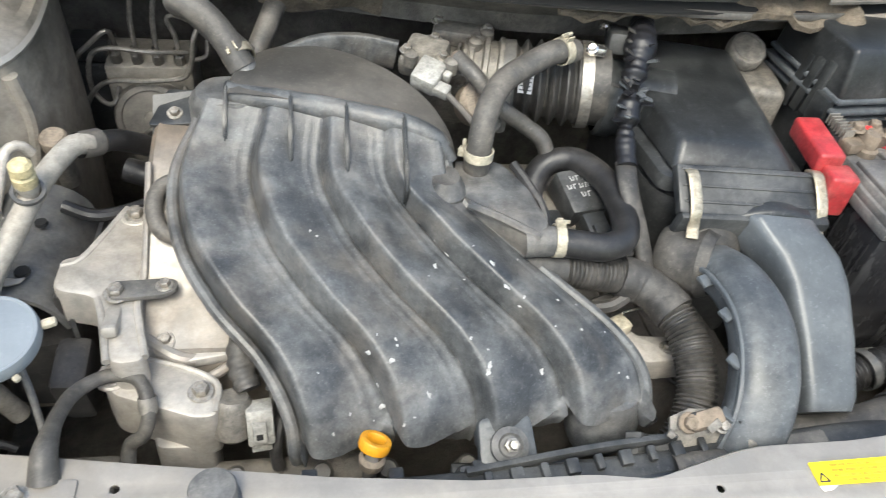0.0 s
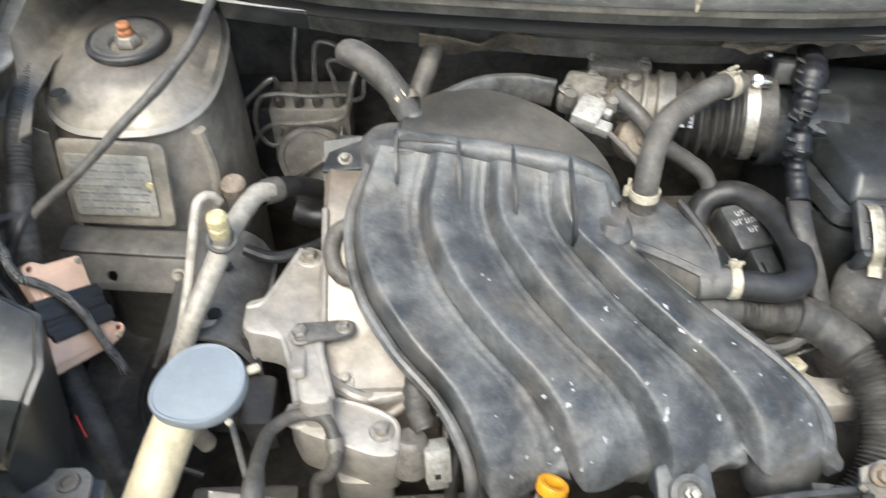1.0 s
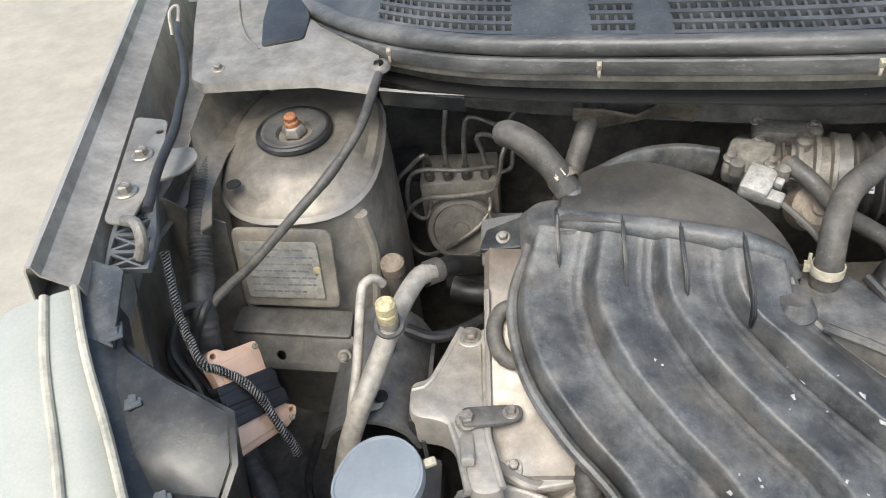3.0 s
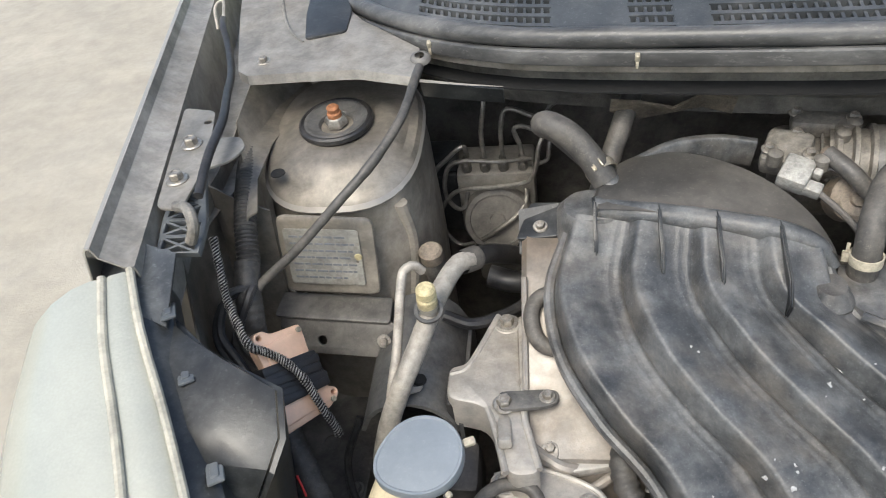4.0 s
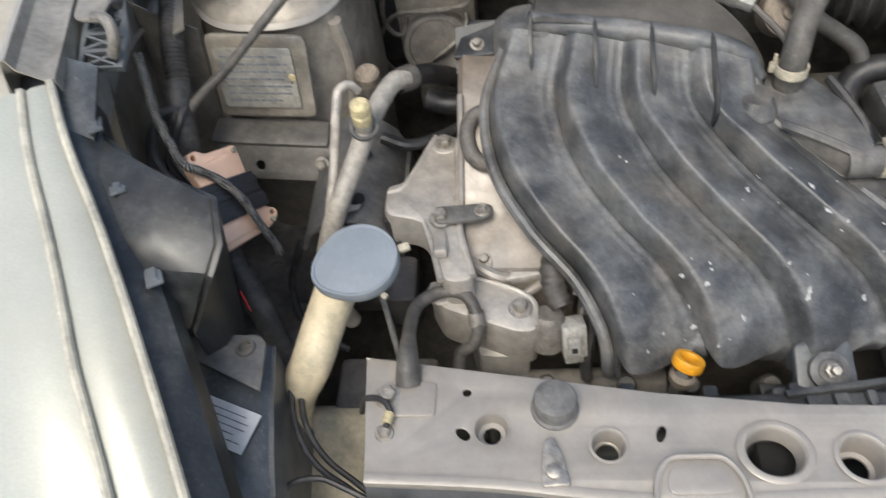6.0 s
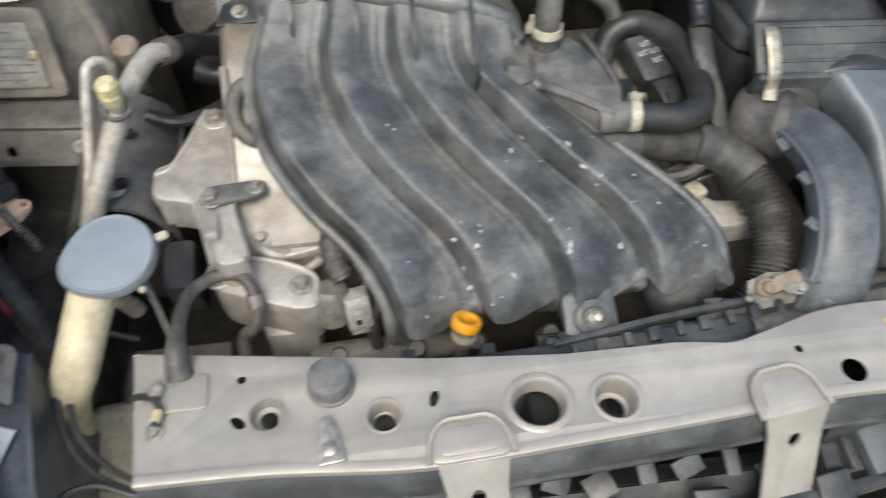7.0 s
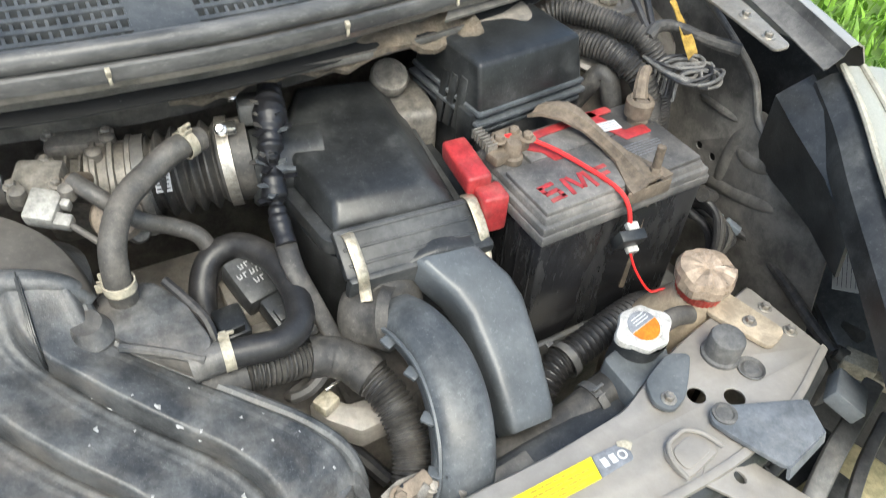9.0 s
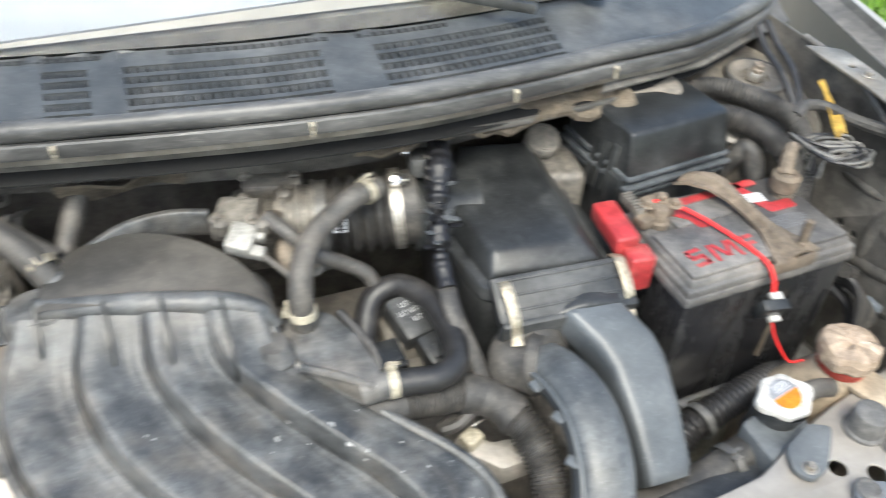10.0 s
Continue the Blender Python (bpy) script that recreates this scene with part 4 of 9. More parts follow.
for name, line, drop in (("rear_skirt", BACK, 0.05), ("front_lip", FRONT[::-1], 0.006)):
    sgn = 1 if name == "rear_skirt" else -1
    ln = [(p.x, p.y) for p in spline([(x, y, 0) for x, y in line], 0.02)]
    if sgn < 0:
        part(name, sheet([[(x, y + 0.006, Z0 + 0.0016) for x, y in ln], [(x, y + 0.002, Z0 + 0.0022) for x, y in ln], [(x, y - 0.0012, Z0 + 0.001) for x, y in ln], [(x, y - 0.002, Z0 - 0.003) for x, y in ln],
                          [(x, y - 0.001, Z0 - 0.007) for x, y in ln]], 0.0015), M_BODY, core, "bright rolled front edge")
        part("lower_flange", sheet([[(x, y + 0.001, Z0 - 0.006) for x, y in ln], [(x, y - 0.004, Z0 - 0.010) for x, y in ln], [(x, y - 0.009 + 0.002 * math.sin(60 * x), Z0 - 0.016) for x, y in ln],
                                    [(x, y - 0.011, Z0 - 0.026 - 0.003 * math.sin(45 * x)) for x, y in ln]], 0.002), M_BLACK_DUSTY, core, "dusty grey lower flange")
        continue
    part(name, sheet([[(x, y + 0.0002, Z0 - 0.0015) for x, y in ln], [(x, y + 0.003, Z0 - 0.006) for x, y in ln], [(x, y + 0.004, Z0 - drop * 0.5) for x, y in ln],
                      [(x, y + 0.010, Z0 - drop) for x, y in ln]], 0.002), M_BODY, core)
part("end_skirt", sheet([[(-0.4185, -0.377, Z0 - 0.002), (-0.4095, -0.477, Z0 - 0.002)], [(-0.420, -0.377, Z0 - 0.06), (-0.411, -0.477, Z0 - 0.06)]], 0.002), M_BODY, core)
part("end_skirt", sheet([[(0.497, -0.334, Z0 - 0.002), (0.5055, -0.427, Z0 - 0.002)], [(0.500, -0.334, Z0 - 0.08), (0.508, -0.427, Z0 - 0.08)]], 0.002), M_BODY, core)
for x, y, r, sq, deep, inner, raised in ((-0.128, -0.453, 0.0185, 0.90, 0.013, 0.0170, 0.0012), (-0.0715, -0.4565, 0.0147, 1, 0.022, 0.0100, 0.0006), (-0.239, -0.449, 0.0106, 1, 0.016, 0.0082, 0.0003), (-0.3205, -0.438, 0.0112, 1, 0.010, 0.0066, 0.0)):
    b = turned([(r + 0.0022 + 4.4 * raised, 0.0), (r + 0.0016 + 2.8 * raised, raised), (r + 0.0012 + raised, raised * 0.9), (r + 0.0008, -0.0006), (r, -0.003), (r - 0.0012, -deep), (inner, -deep - 0.0008), (inner, -deep - 0.003)], (0, 0, 0), (0, 0, 1), 32)
    bmesh.ops.transform(b, matrix=Matrix.Translation((x, y, Z0 + 0.0014)) @ Matrix.Diagonal((1, sq, 1, 1)), verts=b.verts)
    part("hole_well", b, M_BODY, core, "pressed well round a hole")
# Black block added below the two large holes to paint their depth dark.
part("well", box((0.06, 0.05, 0.03), (-0.10, -0.455, 0.690), bevel=0.004), M_HOLE_SHADE, core)
for x, y, w, d, rot in ((-0.1825, -0.474, 0.062, 0.031, 2), (0.049, -0.468, 0.056, 0.036, 7), (0.307, -0.452, 0.050, 0.032, 12)):
    ol = [(-w / 2, -d / 2), (w / 2, -d / 2), (w / 2 - 0.006, d / 2), (-w / 2 + 0.006, d / 2)]
    m = pose(x, y, Z0 + 0.0045, 0, 0, rot)
    b = plate(soften(ol, 0.012, 6), (), 0.0055, 0.0022, m)
    inner = [(a * 0.74, c * 0.66) for a, c in ol]
    part("pad", b, M_BODY, core, "raised bonnet stop pad")
    part("pad_rim", put(tube([(-w / 2 + 0.001, -d / 2, 0), (-w / 2 + 0.004, d / 2 - 0.014, 0), (-w / 2 + 0.014, d / 2 - 0.002, 0), (0, d / 2 - 0.001, 0), (w / 2 - 0.014, d / 2 - 0.002, 0), (w / 2 - 0.004, d / 2 - 0.014, 0), (w / 2 - 0.001, -d / 2, 0)], 0.0021, 8), m @ pose(0, 0, 0.0022)), M_BODY, core, "polished pressed rim")
    part("pad_top", plate(soften(inner, 0.009, 6), (), 0.003, 0.0012, m @ pose(0, -0.001, 0.0014)), M_BODY, core)
for x, y, steep, yaw, ln in ((-0.1805, -0.491, 50, 4, 0.10), (0.056, -0.483, 62, 6, 0.19), (0.322, -0.466, 18, 38, 0.125)):
    m = pose(x, y, Z0 - 0.001, steep, 0, yaw)
    b = plate(soften([(-0.026, 0.006), (0.026, 0.006), (0.022, -0.02), (0.021, -ln), (-0.021, -ln), (-0.022, -0.02)], 0.004), [circle(0, -0.027, 0.0050, 14, 1.25)], 0.004, 0.001, m)
    part("strap", b, M_BODY, core, "hanging lock bracket strap")
part("slam_lip", duct([(x, y - 0.008, Z0 - 0.030) for x, y in FRONT[2:]], lambda u: (0.012, 0.006), 4, 12, 0.03), M_BLACK_DUSTY, core)
part("side_post", box((0.06, 0.05, 0.46), (-0.385, -0.43, 0.46), bevel=0.008), M_BODY_DIRTY, core)
part("side_post", box((0.06, 0.05, 0.46), (0.47, -0.39, 0.46), bevel=0.008), M_BODY_DIRTY, core)
bolt(core, (-0.398, -0.412, Z0), mesh=BOLT)
bolt(core, (-0.398, -0.441, Z0), mesh=BOLT_SMALL)
for x, y in ((0.449, -0.369), (0.490, -0.395), (0.490, -0.362)):
    bolt(core, (x, y, Z0), mesh=BOLT_SMALL)
part("grommet", turned([(0.0135, 0.001), (0.0125, 0.002), (0.0105, -0.001), (0.009, -0.001), (0.007, 0.001), (0, 0.0015)], (0.421, -0.411, Z0), (0, 0, 1), 24), M_RUBBER_GREY, core, "grey rubber grommet")
core_lip = part("weld_tab", plate(soften([(-0.02, -0.008), (0.02, -0.008), (0.02, 0.02), (-0.02, 0.02)], 0.004), (), 0.002, 0.0005, pose(-0.382, -0.420, Z0 + 0.0022)), M_BODY, core)


def bump_stop(x, y, r, h):
    t = solo("bonnet_bump_stop", turned([(r * 1.12, 0), (r * 1.12, h * 0.12), (r, h * 0.2), (r, h * 0.86), (r * 0.94, h * 0.95), (r * 0.8, h), (r * 0.3, h * 0.985), (0, h * 0.985)], (x, y, Z0), (0, 0, 1), 28),
             M_RUBBER_GREY, "grey rubber bonnet bump stop on the radiator support", "bump stop", "bump stops")
    return t


bump_stop(-0.275, -0.421, 0.0155, 0.018)
bump_stop(0.406, -0.386, 0.0165, 0.028)

sticker = thing("warning_label", (0.21, -0.43, Z0), "yellow warning label with dark print on the panel", "label")
yel = part("yellow_field", plate(soften([(0.152, -0.4195), (0.231, -0.418), (0.2275, -0.438), (0.152, -0.4385)], 0.001, 2), (), 0.0012, 0.0003, pose(0, 0, Z0 + 0.0014)), M_YELLOW, sticker)
part("grey_field", plate(soften([(0.2315, -0.418), (0.266, -0.419), (0.2625, -0.436), (0.228, -0.438)], 0.003, 3), (), 0.0012, 0.0003, pose(0, 0, Z0 + 0.0014)), M_LABELGREY, sticker)
bars(yel, pose(0.196, -0.4270, Z0 + 0.0014, 0, 0, 0.5), 0.058, 0.013, 3, M_INKGOLD, "print", 0.9, 3)
bars(yel, pose(0.200, -0.4352, Z0 + 0.0014, 0, 0, 0.5), 0.048, 0.004, 1, M_INKGOLD, "print", 0.9, 8)
for x in (0.238, 0.2465):
    b = box((0.0055, 0.008, 0.0004), (x, -0.428, Z0 + 0.0018), bevel=0)
    part("pictogram", b, M_LABEL, sticker, smooth=0)
part("pictogram", turned([(0.003, 0), (0.0045, 0.0004), (0.003, 0.0006), (0.0028, 0)], (0.2555, -0.4285, Z0 + 0.0015), (0, 0, 1), 16), M_LABEL, sticker)

part("torn_paper", plate(soften([(0.1515, -0.4385), (0.168, -0.4386), (0.160, -0.4425), (0.1535, -0.4430)], 0.001, 2), (), 0.001, 0.0003, pose(0, 0, Z0 + 0.0012)), M_LABEL, sticker, "white torn paper edge")
part("torn_paper", plate(soften([(0.258, -0.4165), (0.267, -0.419), (0.270, -0.424), (0.264, -0.429), (0.261, -0.424), (0.2565, -0.4205)], 0.001, 2), (), 0.001, 0.0003, pose(0, 0, Z0 + 0.0022)), M_CREAM, sticker, "torn pale paper")
warn = bmesh.new()
for k in range(3):
    a, c = math.radians(90 + 120 * k), math.radians(210 + 120 * k)
    p, q = Vector((math.cos(a), math.sin(a), 0)) * 0.0046, Vector((math.cos(c), math.sin(c), 0)) * 0.0046
    put(box(((q - p).length, 0.0012, 0.0003), bevel=0), pose(0.158 + (p.x + q.x) / 2, -0.4335 + (p.y + q.y) / 2, Z0 + 0.0017, 0, 0, math.degrees(math.atan2((q - p).y, (q - p).x))), warn)
part("warning_triangle", warn, M_INK, yel, smooth=0)
radiator = thing("radiator", (0.02, -0.42, 0.25), "black radiator with plastic top tank and fan shroud", "radiator")
part("core_block", box((0.70, 0.03, 0.40), (0.02, -0.425, 0.46), bevel=0.003), M_RADIATOR, radiator)
part("top_tank", duct([(-0.30, -0.415, 0.683), (0.02, -0.405, 0.688), (0.33, -0.375, 0.690)], lambda u: (0.045, 0.04), 4, 20, 0.03), M_BLACK_DUSTY, radiator)
shroud = box((0.66, 0.02, 0.38), (0.0, -0.375, 0.45), bevel=0.006)
for i in range(9):
    box((0.012, 0.02, 0.03), (-0.28 + i * 0.065, -0.386, 0.676 + 0.004 * (i % 2)), bevel=0.002, bm=shroud)
part("fan_shroud", shroud, M_BLACK_DUSTY, radiator)
part("top_rail", duct([(-0.08, -0.402, 0.702), (0.02, -0.398, 0.703), (0.12, -0.388, 0.705)], lambda u: (0.02, 0.012), 4, 12, 0.02), M_BLACK_DUSTY, radiator, "ribbed dusty plastic edge of the shroud")
for k in range(9):
    x = -0.085 + 0.022 * k
    part("edge_clip", box((0.010 if k % 2 else 0.006, 0.012, 0.006), (x, -0.404 + 0.11 * (x + 0.085), 0.712), (8, 0, 6), 0.001), M_BLACK_DUSTY, radiator)
part("edge_rib", duct([(-0.10, -0.394, 0.706), (0.0, -0.382, 0.710), (0.07, -0.378, 0.714)], lambda u: (0.006, 0.010), 4, 10, 0.012), M_BLACK_DUSTY, radiator)
condenser = solo("condenser", box((0.62, 0.015, 0.34), (0.05, -0.475, 0.44), bevel=0.003), M_RADIATOR, "dark air conditioning condenser behind the grille", "condenser")
beam = thing("bumper_beam", (0.05, -0.55, 0.56), "dusty dark plastic grille carrier across the front", "grille carrier")
part("upper_bar", duct([(-0.40, -0.512, 0.662), (-0.15, -0.528, 0.658), (0.08, -0.524, 0.655), (0.17, -0.514, 0.657), (0.27, -0.508, 0.660), (0.36, -0.492, 0.662), (0.46, -0.47, 0.66)], lambda u: (0.011, 0.016), 5, 16, 0.03), M_BLACK_DUSTY, beam)
part("shelf", sheet([[(x, -0.497 + 0.05 * x * x, 0.655) for x in [-0.4 + 0.06 * i for i in range(9)]], [(x, -0.545 + 0.12 * x * x, 0.625) for x in [-0.4 + 0.06 * i for i in range(9)]]], 0.004), M_BLACK_DUSTY, beam)
part("lower_bar", duct([(-0.42, -0.54, 0.61), (0.0, -0.575, 0.60), (0.30, -0.560, 0.60), (0.52, -0.50, 0.60)], lambda u: (0.03, 0.018), 4, 16, 0.03), M_BLACK_DUSTY, beam)
for x, rot in ((-0.30, 0), (-0.22, 6), (-0.08, 4), (0.0, -3), (0.10, 8)):
    part("tab", box((0.028, 0.05, 0.010), (x, -0.532 + 0.1 * x * x, 0.658), (28, 0, rot), 0.002), M_BLACK_DUSTY, beam)
for x, y, rot in ((0.148, -0.496, 10), (0.290, -0.487, 16)):
    b = box((0.040, 0.036, 0.014), (x, y, 0.672), (16, 0, rot), 0.002)
    box((0.030, 0.006, 0.02), (x + 0.003, y + 0.016, 0.662), (20, 0, rot), 0.001, bm=b)
    part("clip_pad", b, M_GREY_PLASTIC, beam, "pale grey clip pad")
part("tray", sheet([[(0.10 + 0.03 * i, -0.484 + 0.002 * i, 0.690) for i in range(12)], [(0.10 + 0.03 * i, -0.488 + 0.002 * i, 0.668) for i in range(12)], [(0.10 + 0.03 * i, -0.512 + 0.003 * i, 0.660) for i in range(12)]], 0.003), M_BLACK_DUSTY, beam, "dusty plastic tray behind the bar")
for i in range(9):
    part("tray_rib", box((0.003, 0.026, 0.016), (0.115 + 0.036 * i, -0.497 + 0.0024 * i, 0.669), (10, 0, 6), 0.001), M_BLACK_DUSTY, beam)
rnd = random.Random(5)
for i in range(14):
    x = -0.38 + 0.033 * i
    part("broken_tab", box((rnd.uniform(0.010, 0.026), rnd.uniform(0.014, 0.03), 0.004), (x, -0.500 + rnd.uniform(-0.008, 0.008), 0.684 + rnd.uniform(-0.012, 0.006)), (rnd.uniform(0, 40), rnd.uniform(-15, 15), rnd.uniform(-20, 20)), 0.001), M_BLACK_DUSTY if i % 3 else M_STEEL_DARK, beam)
for i in range(4):
    part("grille_wire", tube([(-0.12 + 0.035 * i, -0.51, 0.64), (-0.10 + 0.035 * i, -0.535, 0.65), (-0.115 + 0.035 * i, -0.555, 0.63)], 0.0035, 8), M_RUBBER, beam)
# peeling foam blocks behind the bumper
FOAM = [finish("foam_block", box((w, 0.066, 0.05), bevel=0.006, top=(0.94, 0.9)), M_FOAM) for w in (0.068, 0.056)]
absorber = thing("bumper_absorber", (0.33, -0.53, 0.50), "yellowed peeling foam bumper absorber in blocks", "bumper absorber")
for i in range(7):
    shared("foam_block", FOAM[i % 2], absorber, pose(0.13 + 0.072 * i, -0.548 + 0.006 * i, 0.562 + 0.003 * (i % 2), 4, 0, 6 + 2 * i))
part("spine", duct([(0.06, -0.53, 0.530), (0.33, -0.52, 0.530), (0.62, -0.47, 0.530)], lambda u: (0.09, 0.014), 5, 14, 0.04), M_BLACK_DUSTY, absorber)
galv = thing("spring_clip", (-0.278, -0.464, 0.737), "small galvanised clip pressed onto the support panel", "clip")
part("tongue", plate(soften([(-0.010, -0.016), (0.010, -0.016), (0.007, 0.006), (0.003, 0.018), (-0.003, 0.018), (-0.007, 0.006)], 0.003), (), 0.003, 0.0008, pose(-0.278, -0.464, 0.7415, 3, 0, 6)), M_STEEL, galv)
part("rivet", turned([(0.006, 0), (0.0055, 0.002), (0.003, 0.003), (0, 0.0032)], (-0.278, -0.470, 0.7412), (0, 0, 1), 14), M_STEEL, galv)


# ---- engine ----
engine = thing("engine_block", (-0.12, -0.15, 0.25), "grimy engine block with stained aluminium front cover", "engine")
part("block", box((0.42, 0.26, 0.42), (-0.13, -0.13, 0.46), bevel=0.02), M_GRIME, engine)
part("head", box((0.40, 0.14, 0.06), (-0.14, -0.10, 0.695), bevel=0.01), M_GRIME, engine)


def timing_cover():
    b = bmesh.new()
    prof = [(-0.045, 0.60), (-0.045, 0.800), (-0.10, 0.800), (-0.13, 0.792), (-0.175, 0.765), (-0.215, 0.738), (-0.245, 0.722), (-0.272, 0.712), (-0.280, 0.69), (-0.280, 0.60)]
    for i, x in enumerate((-0.352, -0.347, -0.30, -0.25)):
        for y, z in prof:
            b.verts.new((x, y, z - (0.006 if i == 0 else 0)))
    b.verts.ensure_lookup_table()
    n = len(prof)
    for i in range(3):
        for j in range(n):
            b.faces.new([b.verts[i * n + j], b.verts[i * n + (j + 1) % n], b.verts[(i + 1) * n + (j + 1) % n], b.verts[(i + 1) * n + j]])
    b.faces.new([b.verts[j] for j in range(n)])
    b.faces.new([b.verts[3 * n + j] for j in range(n)][::-1])
    es = [e for e in b.edges if abs(e.calc_face_angle(0)) > 0.25]
    bmesh.ops.bevel(b, geom=es, offset=0.004, segments=2, profile=0.5, affect="EDGES")
    return b


cover = part("timing_cover", timing_cover(), M_ALU_STAINED, engine, "stained bright aluminium timing cover")
part("cover_flange", tube([(-0.344, -0.262, 0.712), (-0.318, -0.276, 0.706), (-0.297, -0.272, 0.700), (-0.27, -0.262, 0.700), (-0.25, -0.258, 0.70)], 0.006, 10), M_ALU_STAINED, engine)
bolt(engine, (-0.329, -0.264, 0.714), (0, -0.3, 1), BOLT_SMALL)
part("hoist_bracket", plate(soften([(-0.022, -0.02), (0.02, -0.02), (0.028, 0.02), (-0.010, 0.024)], 0.005), (), 0.004, 0.001, pose(-0.335, -0.066, 0.806, 15, -8, -5)), M_BLACK_DUSTY, engine, "dark lifting bracket")
part("hoist_web", sheet([[(-0.355, -0.085, 0.78), (-0.315, -0.092, 0.795)], [(-0.355, -0.055, 0.812), (-0.315, -0.050, 0.815)]], 0.004), M_BLACK_DUSTY, engine)
bolt(engine, (-0.334, -0.074, 0.805), (0, -0.35, 1), BOLT_SMALL)
part("breather_loop", tube([(-0.300, -0.150, 0.792), (-0.334, -0.150, 0.784), (-0.343, -0.170, 0.776), (-0.333, -0.190, 0.764), (-0.300, -0.195, 0.762)], 0.0075, 12), M_RUBBER_OLD, engine, "dusty rubber hose loop")
# front of the engine under the manifold
part("sensor_bracket", plate(soften([(-0.312, -0.282), (-0.236, -0.268), (-0.236, -0.252), (-0.312, -0.262)], 0.004), [circle(-0.262, -0.264, 0.003, 10)], 0.010, 0.002, pose(0, 0, 0.708)), M_ALU, engine, "pale cast sensor bracket")
part("sensor_boot", tube([(-0.266, -0.262, 0.712), (-0.270, -0.276, 0.716), (-0.268, -0.292, 0.708), (-0.262, -0.306, 0.700)], ribbed(0.0105, 0.009, 0.07), 16, 0.0015), M_LOOM, engine)
part("sensor_body", turned([(0.013, 0), (0.0155, 0.003), (0.0155, 0.030), (0.012, 0.036), (0, 0.036)], (-0.276, -0.326, 0.668), (0.05, 0.35, 0.9), 20), M_LIGHTGREY, engine)
conn = part("sensor_plug", box((0.021, 0.020, 0.032), (-0.2535, -0.326, 0.684), (-25, 0, 8), 0.002), M_PLUG, engine, "dirty pale grey connector")
part("latch", box((0.011, 0.004, 0.018), (-0.2530, -0.3375, 0.687), (-25, 0, 8), 0.001), M_PLUG, conn)
# Black inset coloured like the shade inside the latch opening.
part("latch_window", box((0.006, 0.003, 0.006), (-0.2530, -0.3395, 0.684), (-25, 0, 8), 0.0005), M_HOLE_SHADE, conn)
part("plug_foot", box((0.016, 0.014, 0.008), (-0.2530, -0.332, 0.664), (-25, 0, 8), 0.001), M_PLUG, conn)
part("sensor_lead", tube([(-0.244, -0.312, 0.706), (-0.236, -0.296, 0.722), (-0.234, -0.288, 0.712), (-0.236, -0.310, 0.682), (-0.242, -0.334, 0.660), (-0.240, -0.340, 0.64)], 0.0055, 10), M_RUBBER, engine)
part("sensor_lead", tube([(-0.250, -0.300, 0.708), (-0.244, -0.284, 0.718), (-0.242, -0.276, 0.706), (-0.244, -0.30, 0.68), (-0.25, -0.33, 0.65)], 0.004, 8), M_RUBBER_OLD, engine)
part("cover_boss", turned([(0.011, 0), (0.011, 0.008), (0.008, 0.011), (0, 0.011)], (-0.330, -0.264, 0.704), (0, -0.3, 1), 16), M_ALU_STAINED, engine)
part("cover_seam", tube([(-0.349, -0.135, 0.795), (-0.349, -0.17, 0.770), (-0.349, -0.215, 0.741), (-0.349, -0.25, 0.722)], 0.003, 8), M_ALU_STAINED, engine)
part("cover_step", tube([(-0.345, -0.262, 0.700), (-0.312, -0.290, 0.690), (-0.300, -0.292, 0.694), (-0.272, -0.276, 0.700)], 0.0045, 10), M_ALU_STAINED, engine)
part("lower_pipe", tube([(-0.30, -0.335, 0.615), (-0.24, -0.335, 0.618), (-0.17, -0.33, 0.615)], 0.015, 14), M_GRIME, engine)
part("fuel_rail", box((0.16, 0.03, 0.03), (-0.13, -0.285, 0.63), (0, 0, 3), 0.006), M_GRIME, engine)
for x in (-0.275, -0.205, -0.15, -0.08):
    part("stud_boss", turned([(0.010, 0), (0.010, 0.03), (0.007, 0.035), (0, 0.035)], (x, -0.33, 0.60), (0, -0.4, 1), 14), M_BODY_DARK, engine)
part("cast_arm", prism([(0.052, -0.240), (0.068, -0.236), (0.086, -0.256), (0.124, -0.258), (0.122, -0.286), (0.084, -0.288), (0.060, -0.262)], 0.668, 0.694, 0.003, r=0.004), M_ALU, engine, "pale cast arm")
part("arm_lug", box((0.020, 0.018, 0.014), (0.066, -0.250, 0.700), (0, 0, 25), 0.003), M_CREAM, engine)
bolt(engine, (0.108, -0.272, 0.694), (0, 0, 1), BOLT_SMALL)
part("wire_clip", tube([(0.068, -0.245, 0.712), (0.09, -0.24, 0.714), (0.108, -0.238, 0.708)], 0.002, 8), M_CHROME, engine)

# intake manifold: four S-shaped runners on one body
manifold = thing("intake_manifold", (-0.14, -0.22, 0.60), "dusty blue-black plastic intake manifold with four curved runners", "intake manifold")
LEFT = spline([(-0.306, -0.098, 0.822), (-0.324, -0.150, 0.798), (-0.316, -0.210, 0.776), (-0.286, -0.262, 0.756), (-0.250, -0.300, 0.735), (-0.229, -0.332, 0.708), (-0.224, -0.350, 0.682), (-0.222, -0.346, 0.662)], 0.004)
RIGHT = spline([(-0.098, -0.148, 0.818), (-0.088, -0.180, 0.800), (-0.050, -0.215, 0.782), (-0.005, -0.255, 0.764), (0.034, -0.290, 0.748), (0.056, -0.318, 0.730), (0.060, -0.340, 0.706), (0.054, -0.340, 0.688)], 0.004)


def at_curve(c, u):
    k = u * (len(c) - 1)
    i = min(int(k), len(c) - 2)
    return c[i].lerp(c[i + 1], k - i)


